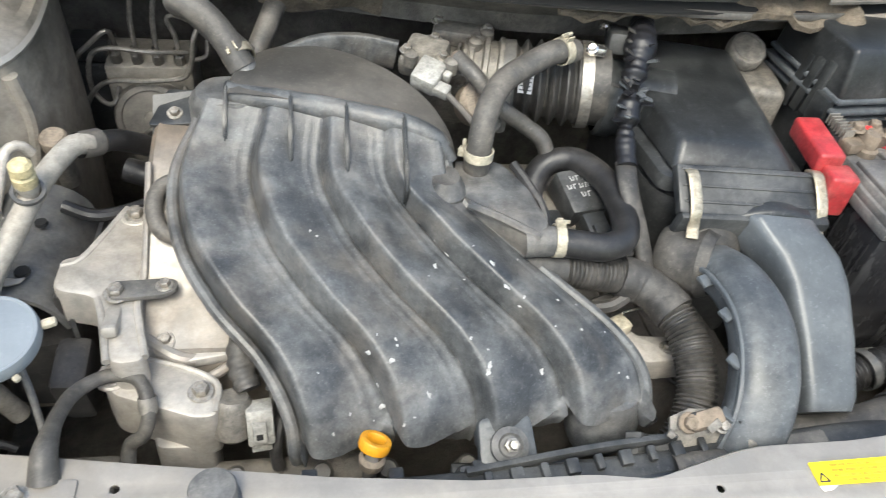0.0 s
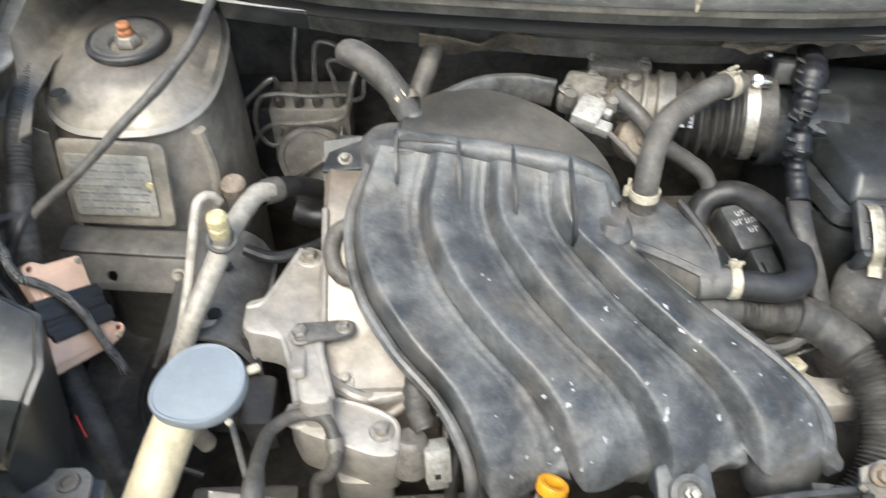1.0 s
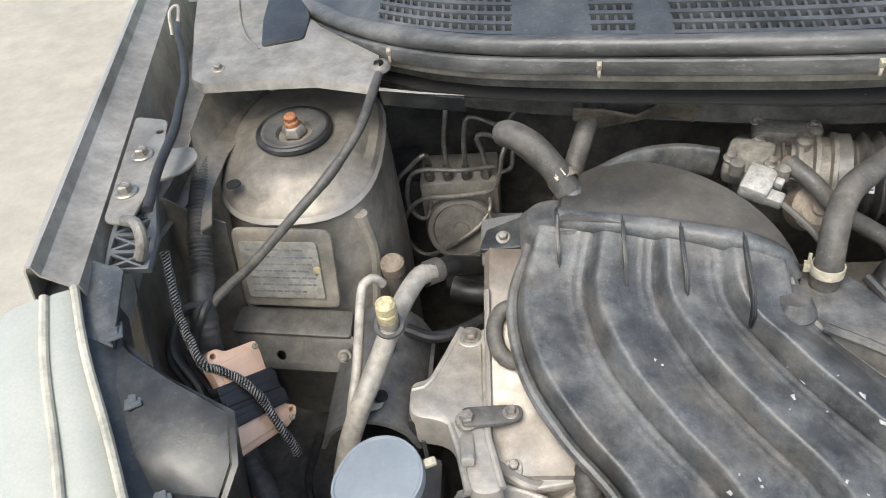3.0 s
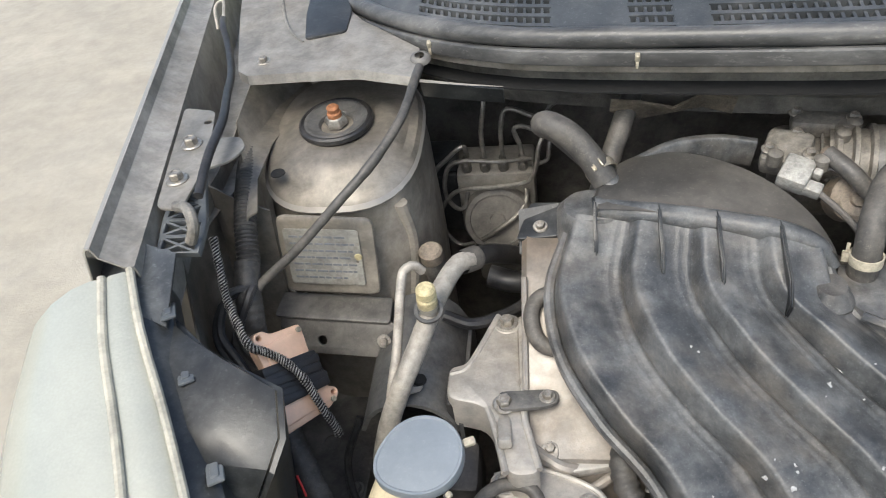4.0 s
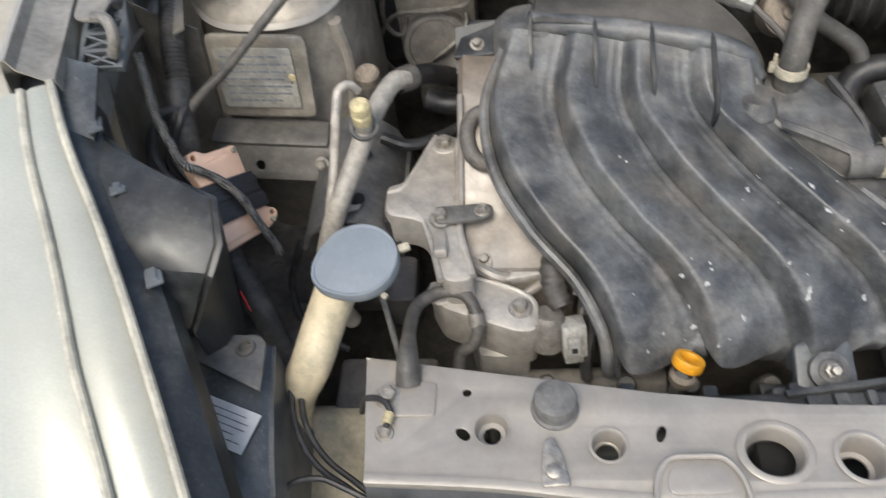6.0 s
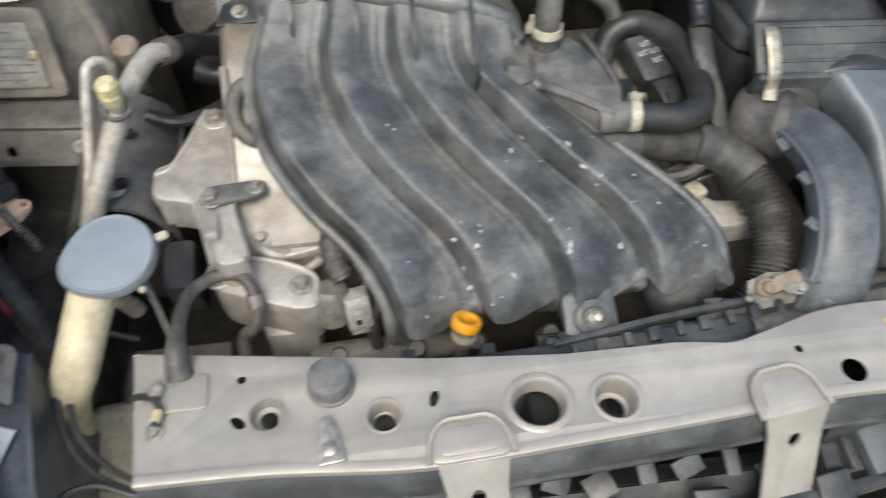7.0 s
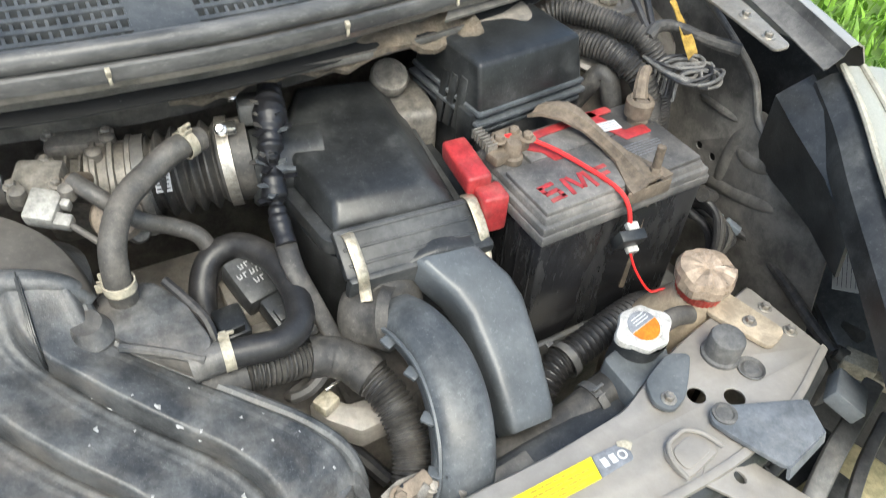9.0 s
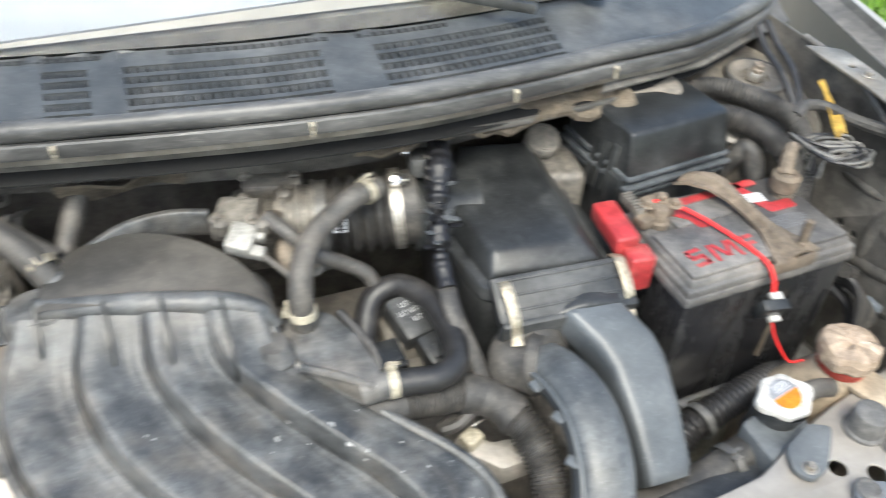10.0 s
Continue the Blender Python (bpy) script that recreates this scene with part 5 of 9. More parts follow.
def runner_height(v, u):
    """The section across the four runners: round backs with a tight groove between."""
    w = (v * 4) % 1.0
    ease = lambda a, b: (lambda k: k * k * k * (k * (6 * k - 15) + 10))(max(0.0, min(1.0, (w - a) / (b - a))))
    fall = max(0.0, min(1.0, (w - 0.17) / 0.75))
    hump = ease(-0.03, 0.19) * (1 - 0.92 * (0.25 * fall + 0.75 * fall * fall * (3 - 2 * fall))) + 0.05 * math.exp(-((w - 0.80) / 0.025) ** 2) - 0.10 * math.exp(-(min(w, 1 - w) / 0.03) ** 2)
    swell = 0.30 + 0.70 * min(1, u / 0.26) ** 0.8 if u < 0.5 else 1.0 - 0.15 * (u - 0.5)
    rim = -0.012 * (max(0.0, 1 - v / 0.02) + max(0.0, 1 - (1 - v) / 0.02))
    return 0.0205 * hump * swell + rim


def runner_lift(v, u):
    """The saddle under the cross rail and the sag between the two edges."""
    return 0.013 * max(0.0, 1 - u / 0.22) ** 2 + 0.003 * math.sin(math.pi * v) * (1 - u)


def runner_scallop(v, u):
    """How far the lower rim steps back between the runner ends."""
    deep = 0.030 if v < 0.375 else (0.008 if v < 0.625 else 0.026)
    return deep * (1 - abs(math.sin(math.pi * v * 4)) ** 0.7) * max(0, (u - 0.86) / 0.14)


def runner_sheet():
    b = bmesh.new()
    nu, nv = 70, 112
    grid = []
    for i in range(nu + 1):
        u = i / nu
        L, R = at_curve(LEFT, u), at_curve(RIGHT, u)
        t = (at_curve(LEFT, min(1, u + 0.02)) + at_curve(RIGHT, min(1, u + 0.02)) - at_curve(LEFT, max(0, u - 0.02)) - at_curve(RIGHT, max(0, u - 0.02))).normalized()
        side = (R - L).normalized()
        n = side.cross(t)
        n = n if n.z > 0 else -n
        n = (n + Vector((0, 0, 0.15 if u < 0.8 else 0))).normalized()
        row = []
        for j in range(nv + 1):
            v = j / nv
            p = L.lerp(R, v)
            row.append(b.verts.new(p + n * runner_height(v, u) + Vector((0, 0, runner_lift(v, u))) - t * runner_scallop(v, u)))
        grid.append(row)
    for i in range(nu):
        for j in range(nv):
            b.faces.new((grid[i][j], grid[i][j + 1], grid[i + 1][j + 1], grid[i + 1][j]))
    return b


def closed_body():
    """The runner skin with walls down to a flat underside."""
    b = runner_sheet()
    rim = [e for e in b.edges if e.is_boundary]
    ext = bmesh.ops.extrude_edge_only(b, edges=rim)
    for v in ext["geom"]:
        if isinstance(v, bmesh.types.BMVert):
            v.co.z -= 0.018
            v.co.y += 0.006
    return b


part("runner_body", closed_body(), M_MANIFOLD, manifold, smooth=50)
# raised lip along the runner body's outer edge
part("edge_lip", tube([p + Vector((-0.002, -0.002, -0.004)) for p in LEFT[::4]], 0.0055, 10), M_MANIFOLD, manifold)
part("edge_lip", tube([p + Vector((0.002, 0.002, -0.006)) for p in RIGHT[::4]], 0.006, 10), M_MANIFOLD, manifold)
part("runner_end", loft([(0.030, -0.334, 0.650, 0.014, 0.012, 2.1, 0), (0.030, -0.336, 0.655, 0.024, 0.021, 2.1, 0), (0.030, -0.336, 0.668, 0.030, 0.026, 2.1, 0), (0.030, -0.334, 0.690, 0.031, 0.026, 2.1, 0), (0.030, -0.328, 0.712, 0.026, 0.022, 2.1, 0)]), M_MANIFOLD, manifold)
RIBLINE = [(-0.284, -0.092, 0.842), (-0.229, -0.106, 0.842), (-0.182, -0.117, 0.841), (-0.133, -0.130, 0.838), (-0.108, -0.138, 0.832)]
part("cross_rail", tube([(x, y, z - 0.003) for x, y, z in RIBLINE + [(-0.098, -0.142, 0.822), (-0.092, -0.146, 0.812)]], lambda s, l: 0.0112 - 0.003 * max(0, (s - l + 0.06) / 0.06), 16), M_MANIFOLD, manifold)
for (x, y, z), ln in zip(RIBLINE[:4], (0.045, 0.050, 0.055, 0.062)):
    b = bmesh.new()
    prof = [(0.012, 0.002), (0.002, 0.0085), (-0.008, 0.0085), (-ln * 0.4, 0.001), (-ln * 0.85, -0.010), (-ln * 1.05, -0.028), (-ln * 1.0, -0.045), (0.010, -0.03)]
    f = b.faces.new([b.verts.new((x - 0.002, y + py_ * 0.96, z + pz_)) for py_, pz_ in prof])
    e = bmesh.ops.extrude_face_region(b, geom=[f])
    bmesh.ops.translate(b, verts=[v for v in e["geom"] if isinstance(v, bmesh.types.BMVert)], vec=(0.0034, 0, 0))
    bmesh.ops.bevel(b, geom=list(b.edges), offset=0.0012, segments=2, affect="EDGES")
    # Same plastic as the runners; black here paints the rib's shaded side.
    part("rib", b, M_BLACK, manifold, "thin stiffening rib, blackened for its shaded side")


def half_disc():
    """The round plenum cover behind the cross rail, tilted to the front right."""
    b = bmesh.new()
    cx, cy = -0.196, -0.118
    prof = [(1.02, -0.05), (1.02, -0.012), (1.0, -0.004), (0.97, 0.0), (0.90, 0.002), (0.6, 0.005), (0.25, 0.007)]
    rings = []
    for k, dz in prof:
        ring = []
        for i in range(49):
            a = math.pi * (-0.02 + 1.04 * i / 48)
            x = 0.098 * k * math.cos(a) + 0.010
            y = 0.100 * k * math.sin(a)
            z = 0.838 + dz - 0.12 * x + 0.10 * y
            ring.append(b.verts.new((cx + x, cy + y - 0.22 * x, z)))
        rings.append(ring)
    for lo, hi in zip(rings, rings[1:]):
        for i in range(48):
            b.faces.new((lo[i], lo[i + 1], hi[i + 1], hi[i]))
    mid = b.verts.new((cx, cy + 0.01, 0.845))
    for i in range(48):
        b.faces.new((rings[-1][i], rings[-1][i + 1], mid))
    return b


part("plenum_cover", half_disc(), M_PLENUM, manifold, "brown-dusty round plenum cover")
part("plenum_shoulder", loft([(-0.282, -0.082, 0.79, 0.036, 0.03, 2.4, 0), (-0.282, -0.084, 0.828, 0.036, 0.03, 2.4, 0), (-0.282, -0.086, 0.838, 0.029, 0.024, 2.3, 0)]), M_MANIFOLD, manifold)
part("plenum_back", duct([(-0.240, -0.030, 0.836), (-0.205, -0.014, 0.842), (-0.165, -0.008, 0.842), (-0.130, -0.012, 0.838)], lambda u: (0.010, 0.030), 4, 20, 0.01), M_MANIFOLD, manifold, "raised rear lip")
part("plenum_body", loft([(-0.19, -0.08, 0.66, 0.10, 0.06, 2.6, 0), (-0.19, -0.08, 0.785, 0.105, 0.065, 2.6, 0), (-0.19, -0.08, 0.800, 0.09, 0.05, 2.6, 0)]), M_MANIFOLD, manifold)
part("vacuum_port", turned([(0.012, 0), (0.012, 0.02), (0.010, 0.026)], (-0.268, -0.068, 0.842), (-0.25, 0.45, 0.35), 16), M_MANIFOLD, manifold)
b = plate(soften([(-0.024, -0.026), (0.024, -0.026), (0.022, 0.020), (-0.022, 0.020)], 0.008), (), 0.012, 0.003, pose(-0.062, -0.366, 0.702, 28, 0, 3))
box((0.042, 0.018, 0.030), (-0.062, -0.353, 0.692), (28, 0, 3), 0.004, bm=b)
foot = part("front_foot", b, M_SNORKEL, manifold, "grey mounting foot with a stud")
part("grommet", turned([(0.015, 0), (0.015, 0.004), (0.010, 0.006), (0.008, 0.004), (0, 0.004)], (-0.062, -0.371, 0.703), (0, -0.5, 0.88), 20), M_RUBBER_GREY, foot)
part("stud", turned([(0.0055, 0), (0.006, 0.007), (0.004, 0.008), (0.0035, 0.014), (0, 0.0145)], (-0.062, -0.373, 0.707), (0, -0.5, 0.88), 6), M_STEEL, foot)
part("front_hook", box((0.03, 0.02, 0.05), (-0.085, -0.372, 0.655), (20, 0, 0), 0.006), M_BLACK_DUSTY, manifold)
part("front_skirt", duct([(-0.10, -0.365, 0.645), (-0.02, -0.37, 0.650), (0.08, -0.375, 0.655)], lambda u: (0.02, 0.03), 4, 14, 0.02), M_BLACK_DUSTY, manifold)

# pale paint flecks on the runners
FLECK = [finish("paint_fleck", turned([(0.0017 * k, 0), (0.0013 * k, 0.0004), (0, 0.0005)], (0, 0, 0), (0, 0, 1), 9, wave=lambda a: 1 + 0.3 * math.sin(2 * a + k) + 0.25 * math.sin(5 * a)), M_INKWHITE, 0) for k in (0.6, 0.9, 1.6)]
rnd = random.Random(17)
spots = [(0.32 + 0.60 * rnd.random() ** 0.7, rnd.random()) for _ in range(34)] + [(0.90, 0.10), (0.84, 0.37), (0.50, 0.72), (0.60, 0.80), (0.80, 0.55), (0.75, 0.58), (0.72, 0.35)]
for i, (u, v) in enumerate(spots):
    L, R = at_curve(LEFT, u), at_curve(RIGHT, u)
    t_ = (at_curve(LEFT, min(1, u + 0.02)) + at_curve(RIGHT, min(1, u + 0.02)) - at_curve(LEFT, u - 0.02) - at_curve(RIGHT, u - 0.02)).normalized()
    n_ = (R - L).normalized().cross(t_)
    n_ = n_ if n_.z > 0 else -n_
    n_ = (n_ + Vector((0, 0, 0.15 if u < 0.8 else 0))).normalized()
    p_ = L.lerp(R, v) + n_ * (runner_height(v, u) - 0.0002) + Vector((0, 0, runner_lift(v, u))) - t_ * runner_scallop(v, u)
    shared("paint_fleck", FLECK[i % 3], manifold, aim(p_, n_, 40 * i))

# dipstick
dip = thing("dipstick", (-0.158, -0.345, 0.55), "orange yellow oil dipstick ring in its tube", "dipstick")
dm = aim((-0.1655, -0.361, 0.700), (0.30, 0.42, 0.86))
b = turned([(0.0082, -0.0045), (0.0120, -0.0045), (0.0127, -0.003), (0.0127, 0.003), (0.0120, 0.0045), (0.0082, 0.0045), (0.0076, 0.003), (0.0076, -0.003), (0.0082, -0.0045)], (0, 0, 0), (0, 0, 1), 32)
part("ring", put(b, dm), M_DIPSTICK, dip)
part("stem", turned([(0.006, 0), (0.010, 0.004), (0.011, 0.012), (0.008, 0.016)], (-0.1675, -0.362, 0.668), (0.1, 0.1, 1), 14), M_BROWNCAP, dip, "rusty brown stem collar")
part("tube", tube([(-0.168, -0.363, 0.680), (-0.166, -0.350, 0.61), (-0.16, -0.31, 0.55)], 0.006, 10), M_BODY_DARK, dip)

# resonator box beside the manifold
res = thing("vapour_box", (-0.05, -0.175, 0.70), "dusty black triangular breather box by the manifold", "breather box")
part("body", prism([(-0.100, -0.158), (-0.094, -0.132), (-0.042, -0.130), (-0.022, -0.165), (-0.012, -0.222), (-0.028, -0.236), (-0.074, -0.196)], 0.735, 0.801, 0.006, r=0.012), M_MANIFOLD, res)
part("lid_ridge", tube([(-0.080, -0.196, 0.801), (-0.050, -0.215, 0.799), (-0.024, -0.234, 0.796)], 0.004, 8), M_MANIFOLD, res)
part("port", turned([(0.012, 0), (0.0125, 0.022), (0.011, 0.024), (0, 0.024)], (-0.066, -0.147, 0.795), (0, 0.1, 1), 18), M_RUBBER_OLD, res)
part("side_port", turned([(0.013, 0), (0.013, 0.028), (0, 0.028)], (-0.036, -0.228, 0.786), (1, 0, 0.05), 18), M_MANIFOLD, res)
part("elbow", loft([(-0.098, -0.172, 0.77, 0.018, 0.02, 2.2, 0), (-0.098, -0.172, 0.80, 0.019, 0.021, 2.2, 0), (-0.098, -0.17, 0.812, 0.012, 0.014, 2.1, 0)]), M_MANIFOLD, res)
part("side_strap", tube([(-0.032, -0.145, 0.806), (-0.022, -0.165, 0.80), (-0.012, -0.19, 0.792), (-0.010, -0.21, 0.78)], 0.0045, 8), M_RUBBER, res)


def hose(name, pts, r, material, label, ends=(), seg=14, category="hose", group="hoses"):
    t = thing(name, pts[0], label, category, group)
    part("pipe", tube(pts, r, seg, 0.005), material, t)
    for at, way, mat, spin in ends:
        clamp(t, at, way, (r if not callable(r) else 0.012) + 0.0008, mat, spin=spin, label="metal hose clip")
    return t


hose("breather_hose", [(-0.066, -0.1475, 0.800), (-0.066, -0.145, 0.828), (-0.060, -0.128, 0.850), (-0.042, -0.098, 0.862), (-0.012, -0.074, 0.868), (0.012, -0.062, 0.874), (0.036, -0.050, 0.870)], 0.0112, M_RUBBER_OLD,
     "dusty grey rubber breather hose with spring clips", [((-0.066, -0.1465, 0.818), (0, 0.08, 1), M_CREAM, -20), ((0.022, -0.057, 0.873), (0.8, 0.45, 0.0), M_CREAM, 100)])
hose("vapour_hose", [(-0.010, -0.228, 0.788), (0.012, -0.231, 0.786), (0.038, -0.232, 0.784), (0.060, -0.216, 0.782), (0.068, -0.178, 0.782), (0.062, -0.135, 0.784), (0.040, -0.104, 0.782), (0.012, -0.104, 0.772), (-0.004, -0.130, 0.752), (-0.006, -0.155, 0.72)], 0.0125, M_RUBBER,
     "black rubber hose bent in a loop with a spring clip", [((-0.006, -0.228, 0.788), (1, -0.06, 0), M_CREAM, 70)])
hose("coolant_hose", [(-0.272, -0.064, 0.848), (-0.286, -0.052, 0.868), (-0.303, -0.042, 0.885), (-0.320, -0.034, 0.893), (-0.328, -0.020, 0.886), (-0.316, -0.008, 0.872), (-0.294, -0.014, 0.852), (-0.272, -0.024, 0.836)], 0.0125, M_RUBBER_OLD,
     "dusty grey rubber hose bent double behind the manifold", [((-0.276, -0.056, 0.855), (-0.5, 0.75, 0.4), M_ZINC, 60)])
hose("heater_hose", [(-0.276, -0.03, 0.81), (-0.260, 0.006, 0.838), (-0.243, 0.045, 0.866), (-0.228, 0.09, 0.882), (-0.22, 0.14, 0.87)], 0.0105, M_RUBBER_OLD, "dusty grey heater hose running to the bulkhead")
hose("vacuum_hose", [(-0.076, -0.045, 0.856), (-0.060, -0.066, 0.848), (-0.036, -0.082, 0.826), (-0.008, -0.082, 0.806), (0.012, -0.090, 0.792), (0.020, -0.104, 0.765)], 0.008, M_RUBBER_OLD, "thin dusty grey vacuum hose under the intake")

# throttle body and intake bellows
tb = thing("throttle_body", (-0.08, -0.02, 0.70), "dusty cast aluminium throttle body with a pale plug", "throttle body")
part("housing", box((0.070, 0.070, 0.070), (-0.072, 0.010, 0.800), (8, -6, -14), 0.012), M_LIGHTGREY, tb)
part("bore", turned([(0.038, 0), (0.038, 0.05), (0.034, 0.052)], (-0.060, 0.0, 0.812), (0.97, -0.22, 0), 28), M_LIGHTGREY, tb)
b = box((0.042, 0.046, 0.022), (-0.103, -0.022, 0.842), (12, 0, -24), 0.006)
box((0.06, 0.026, 0.018), (-0.060, 0.02, 0.846), (4, 0, -14), 0.005, bm=b)
for dx, dy in ((-0.022, -0.018), (0.015, -0.03), (0.045, 0.012), (0.06, 0.03)):
    turned([(0.007, 0), (0.007, 0.012), (0.004, 0.014), (0, 0.014)], (-0.097 + dx, -0.022 + dy, 0.844), (0, -0.1, 1), 12, bm=b)
part("motor_cover", b, M_LIGHTGREY, tb, "dusty motor cover")
part("gear_case", turned([(0.022, 0), (0.022, 0.02), (0.016, 0.026), (0.008, 0.026), (0.007, 0.03), (0, 0.03)], (-0.052, -0.048, 0.806), (0.1, -0.8, 0.6), 24), M_BROWNCAP, tb)
wc = box((0.026, 0.030, 0.019), (-0.103, -0.056, 0.842), (20, 8, -30), 0.003)
box((0.016, 0.012, 0.012), (-0.092, -0.072, 0.836), (20, 8, -30), 0.002, bm=wc)
box((0.008, 0.008, 0.012), (-0.086, -0.060, 0.843), (20, 8, -30), 0.002, bm=wc)
part("plug", wc, M_PLUG, tb, "white connector plug")
part("plug_lead", tube([(-0.089, -0.075, 0.836), (-0.070, -0.100, 0.826), (-0.055, -0.120, 0.812)], 0.003, 8), M_RUBBER_OLD, tb)
part("bracket", box((0.012, 0.05, 0.05), (-0.03, -0.03, 0.80), (0, 0, 20), 0.004), M_LIGHTGREY, tb)
for k in range(5):
    part("cooling_rib", box((0.003, 0.052, 0.010), (-0.088 + 0.012 * k, 0.010 - 0.003 * k, 0.838), (6, -6, -14), 0.001), M_LIGHTGREY, tb)
for x, y, z in ((-0.122, -0.030, 0.853), (-0.092, -0.006, 0.853), (-0.088, -0.040, 0.852), (-0.036, 0.014, 0.855), (-0.084, 0.030, 0.854)):
    bolt(tb, (x, y, z), (0, -0.15, 1), BOLT_SMALL)
for k in range(3):
    part("bore_flange", turned([(0.040 - 0.001 * k, 0), (0.043, 0.002), (0.043, 0.006), (0.039, 0.007)], Vector((-0.060, 0.0, 0.812)) + Vector((0.97, -0.22, 0)) * (0.004 + 0.015 * k), (0.97, -0.22, 0), 28), M_LIGHTGREY, tb)
part("idle_stub", tube([(-0.064, -0.030, 0.842), (-0.072, -0.040, 0.852), (-0.076, -0.046, 0.856)], 0.0065, 10), M_RUST, tb)
part("sensor_nose", turned([(0.011, 0), (0.011, 0.016), (0.008, 0.020), (0.005, 0.020), (0, 0.018)], (-0.040, -0.050, 0.79), (0.2, -0.9, 0.35), 18), M_LIGHTGREY, tb)
part("lever", box((0.030, 0.004, 0.018), (-0.066, -0.036, 0.826), (20, 10, -18), 0.001), M_STEEL, tb)

bel = thing("intake_bellows", (0.02, -0.02, 0.75), "dusty black ribbed intake bellows with bright band clamps", "intake hose")
BA, BB = Vector((-0.022, -0.008, 0.812)), Vector((0.086, -0.032, 0.822))
bw = (BB - BA).normalized()
prof = []
for i in range(61):
    s = i / 60
    rr = 0.037 + 0.004 * s + (0.0042 * math.cos(s * 2 * math.pi * 8) if 0.14 < s < 0.72 else 0)
    prof.append((rr, 0.110 * s))
part("hose", turned(prof, BA, bw, 40), M_LOOM, bel)
part("band", turned([(0.0395, 0), (0.041, 0), (0.041, 0.012), (0.0395, 0.012)], BA + bw * 0.004, bw, 40), M_STEEL_DARK, bel)
part("band", turned([(0.0425, 0), (0.0440, 0), (0.0440, 0.011), (0.0425, 0.011)], BA + bw * 0.082, bw, 40), M_STEEL, bel, "bright steel band clamp")
b = box((0.016, 0.012, 0.009), BA + bw * 0.088 + Vector((0, -0.012, 0.046)), (0, 0, -14), 0.002)
turned([(0.006, 0), (0.006, 0.007), (0.004, 0.008), (0, 0.007)], BA + bw * 0.082 + Vector((0, -0.014, 0.046)), (-0.3, -0.6, 0.8), 12, bm=b)
part("band_screw", b, M_CHROME, bel)
part("paper_tag", box((0.014, 0.022, 0.0008), (-0.004, -0.046, 0.832), (52, 0, -12), 0), M_LABEL, bel, "small white printed tag", smooth=0)
bars(bel, pose(-0.004, -0.0463, 0.8325, 52, 0, -12), 0.012, 0.020, 5, M_INK, "print", 0.7, 8)

# air filter box
air = thing("air_filter_box", (0.19, -0.06, 0.58), "black dusty air filter box with metal spring clips", "air filter box")
lid = bmesh.new()
bot = [(0.118, -0.156), (0.240, -0.167), (0.266, 0.040), (0.160, 0.065), (0.104, -0.03)]
lo_ring = [lid.verts.new((x, y, 0.806)) for x, y in bot]
mid_ring = [lid.verts.new((x * 0.985 + 0.003, y * 0.985 - 0.001, 0.815)) for x, y in bot]
top = [(0.128, -0.136), (0.222, -0.145), (0.236, 0.022), (0.156, 0.035), (0.110, -0.050)]
tz = [0.832, 0.830, 0.842, 0.844, 0.838]
hi_ring = [lid.verts.new((x, y, z)) for (x, y), z in zip(top, tz)]
for a_, b_ in ((lo_ring, mid_ring), (mid_ring, hi_ring)):
    for i in range(5):
        lid.faces.new((a_[i], a_[(i + 1) % 5], b_[(i + 1) % 5], b_[i]))
lid.faces.new(hi_ring)
lid.faces.new(lo_ring[::-1])
bmesh.ops.bevel(lid, geom=list(lid.edges), offset=0.006, segments=3, profile=0.5, affect="EDGES")
lid_ob = part("lid", lid, M_BLACK, air, "black dusty lid")
part("lid_flange", prism([(0.108, -0.162), (0.250, -0.175), (0.272, 0.046), (0.158, 0.070), (0.092, -0.04)], 0.790, 0.8062, 0.003, r=0.012), M_BLACK_DUSTY, air)
part("base", loft([(0.195, -0.06, 0.58, 0.075, 0.10, 5, 0), (0.193, -0.06, 0.70, 0.088, 0.112, 5, 0), (0.193, -0.058, 0.782, 0.090, 0.110, 5, 0)]), M_BLACK_DUSTY, air)
part("front_flange", box((0.146, 0.046, 0.012), (0.182, -0.188, 0.808), (34, 2, -2), 0.003), M_BLACK_DUSTY, air)
part("front_band", box((0.146, 0.012, 0.036), (0.182, -0.206, 0.782), (12, 2, -2), 0.004), M_BLACK_DUSTY, air)
for k in range(3):
    part("flange_ridge", box((0.136, 0.003, 0.004), (0.182, -0.176 - 0.0125 * k, 0.8225 - 0.0085 * k), (34, 2, -2), 0.001), M_BLACK_DUSTY, air)
for x, y, z in ((0.122, -0.186, 0.814), (0.247, -0.184, 0.812)):
    b = duct([(x, y + 0.016, z + 0.008), (x, y + 0.004, z + 0.012), (x, y - 0.012, z + 0.002), (x, y - 0.024, z - 0.010), (x, y - 0.028, z - 0.024), (x - 0.002, y - 0.036, z - 0.030)], lambda u: (0.011, 0.0025), 4, 12, 0.003)
    part("spring_clip", b, M_ZINC, air, "brassy spring clip")
part("inlet_neck", turned([(0.037, 0), (0.037, 0.05), (0.040, 0.055), (0.040, 0.068), (0.036, 0.072)], (0.150, -0.045, 0.808), (-0.97, 0.2, 0.02), 32), M_BLACK, air)
part("sensor_block", box((0.04, 0.034, 0.022), (0.100, -0.018, 0.866), (-10, 0, -12), 0.004), M_BLACK_DUSTY, air)
for x, y in ((0.080, 0.0), (0.112, -0.036)):
    part("sensor_screw", turned([(0.0065, 0), (0.0065, 0.004), (0.004, 0.006), (0, 0.004)], (x, y, 0.872), (0, -0.3, 1), 12), M_CHROME, air)

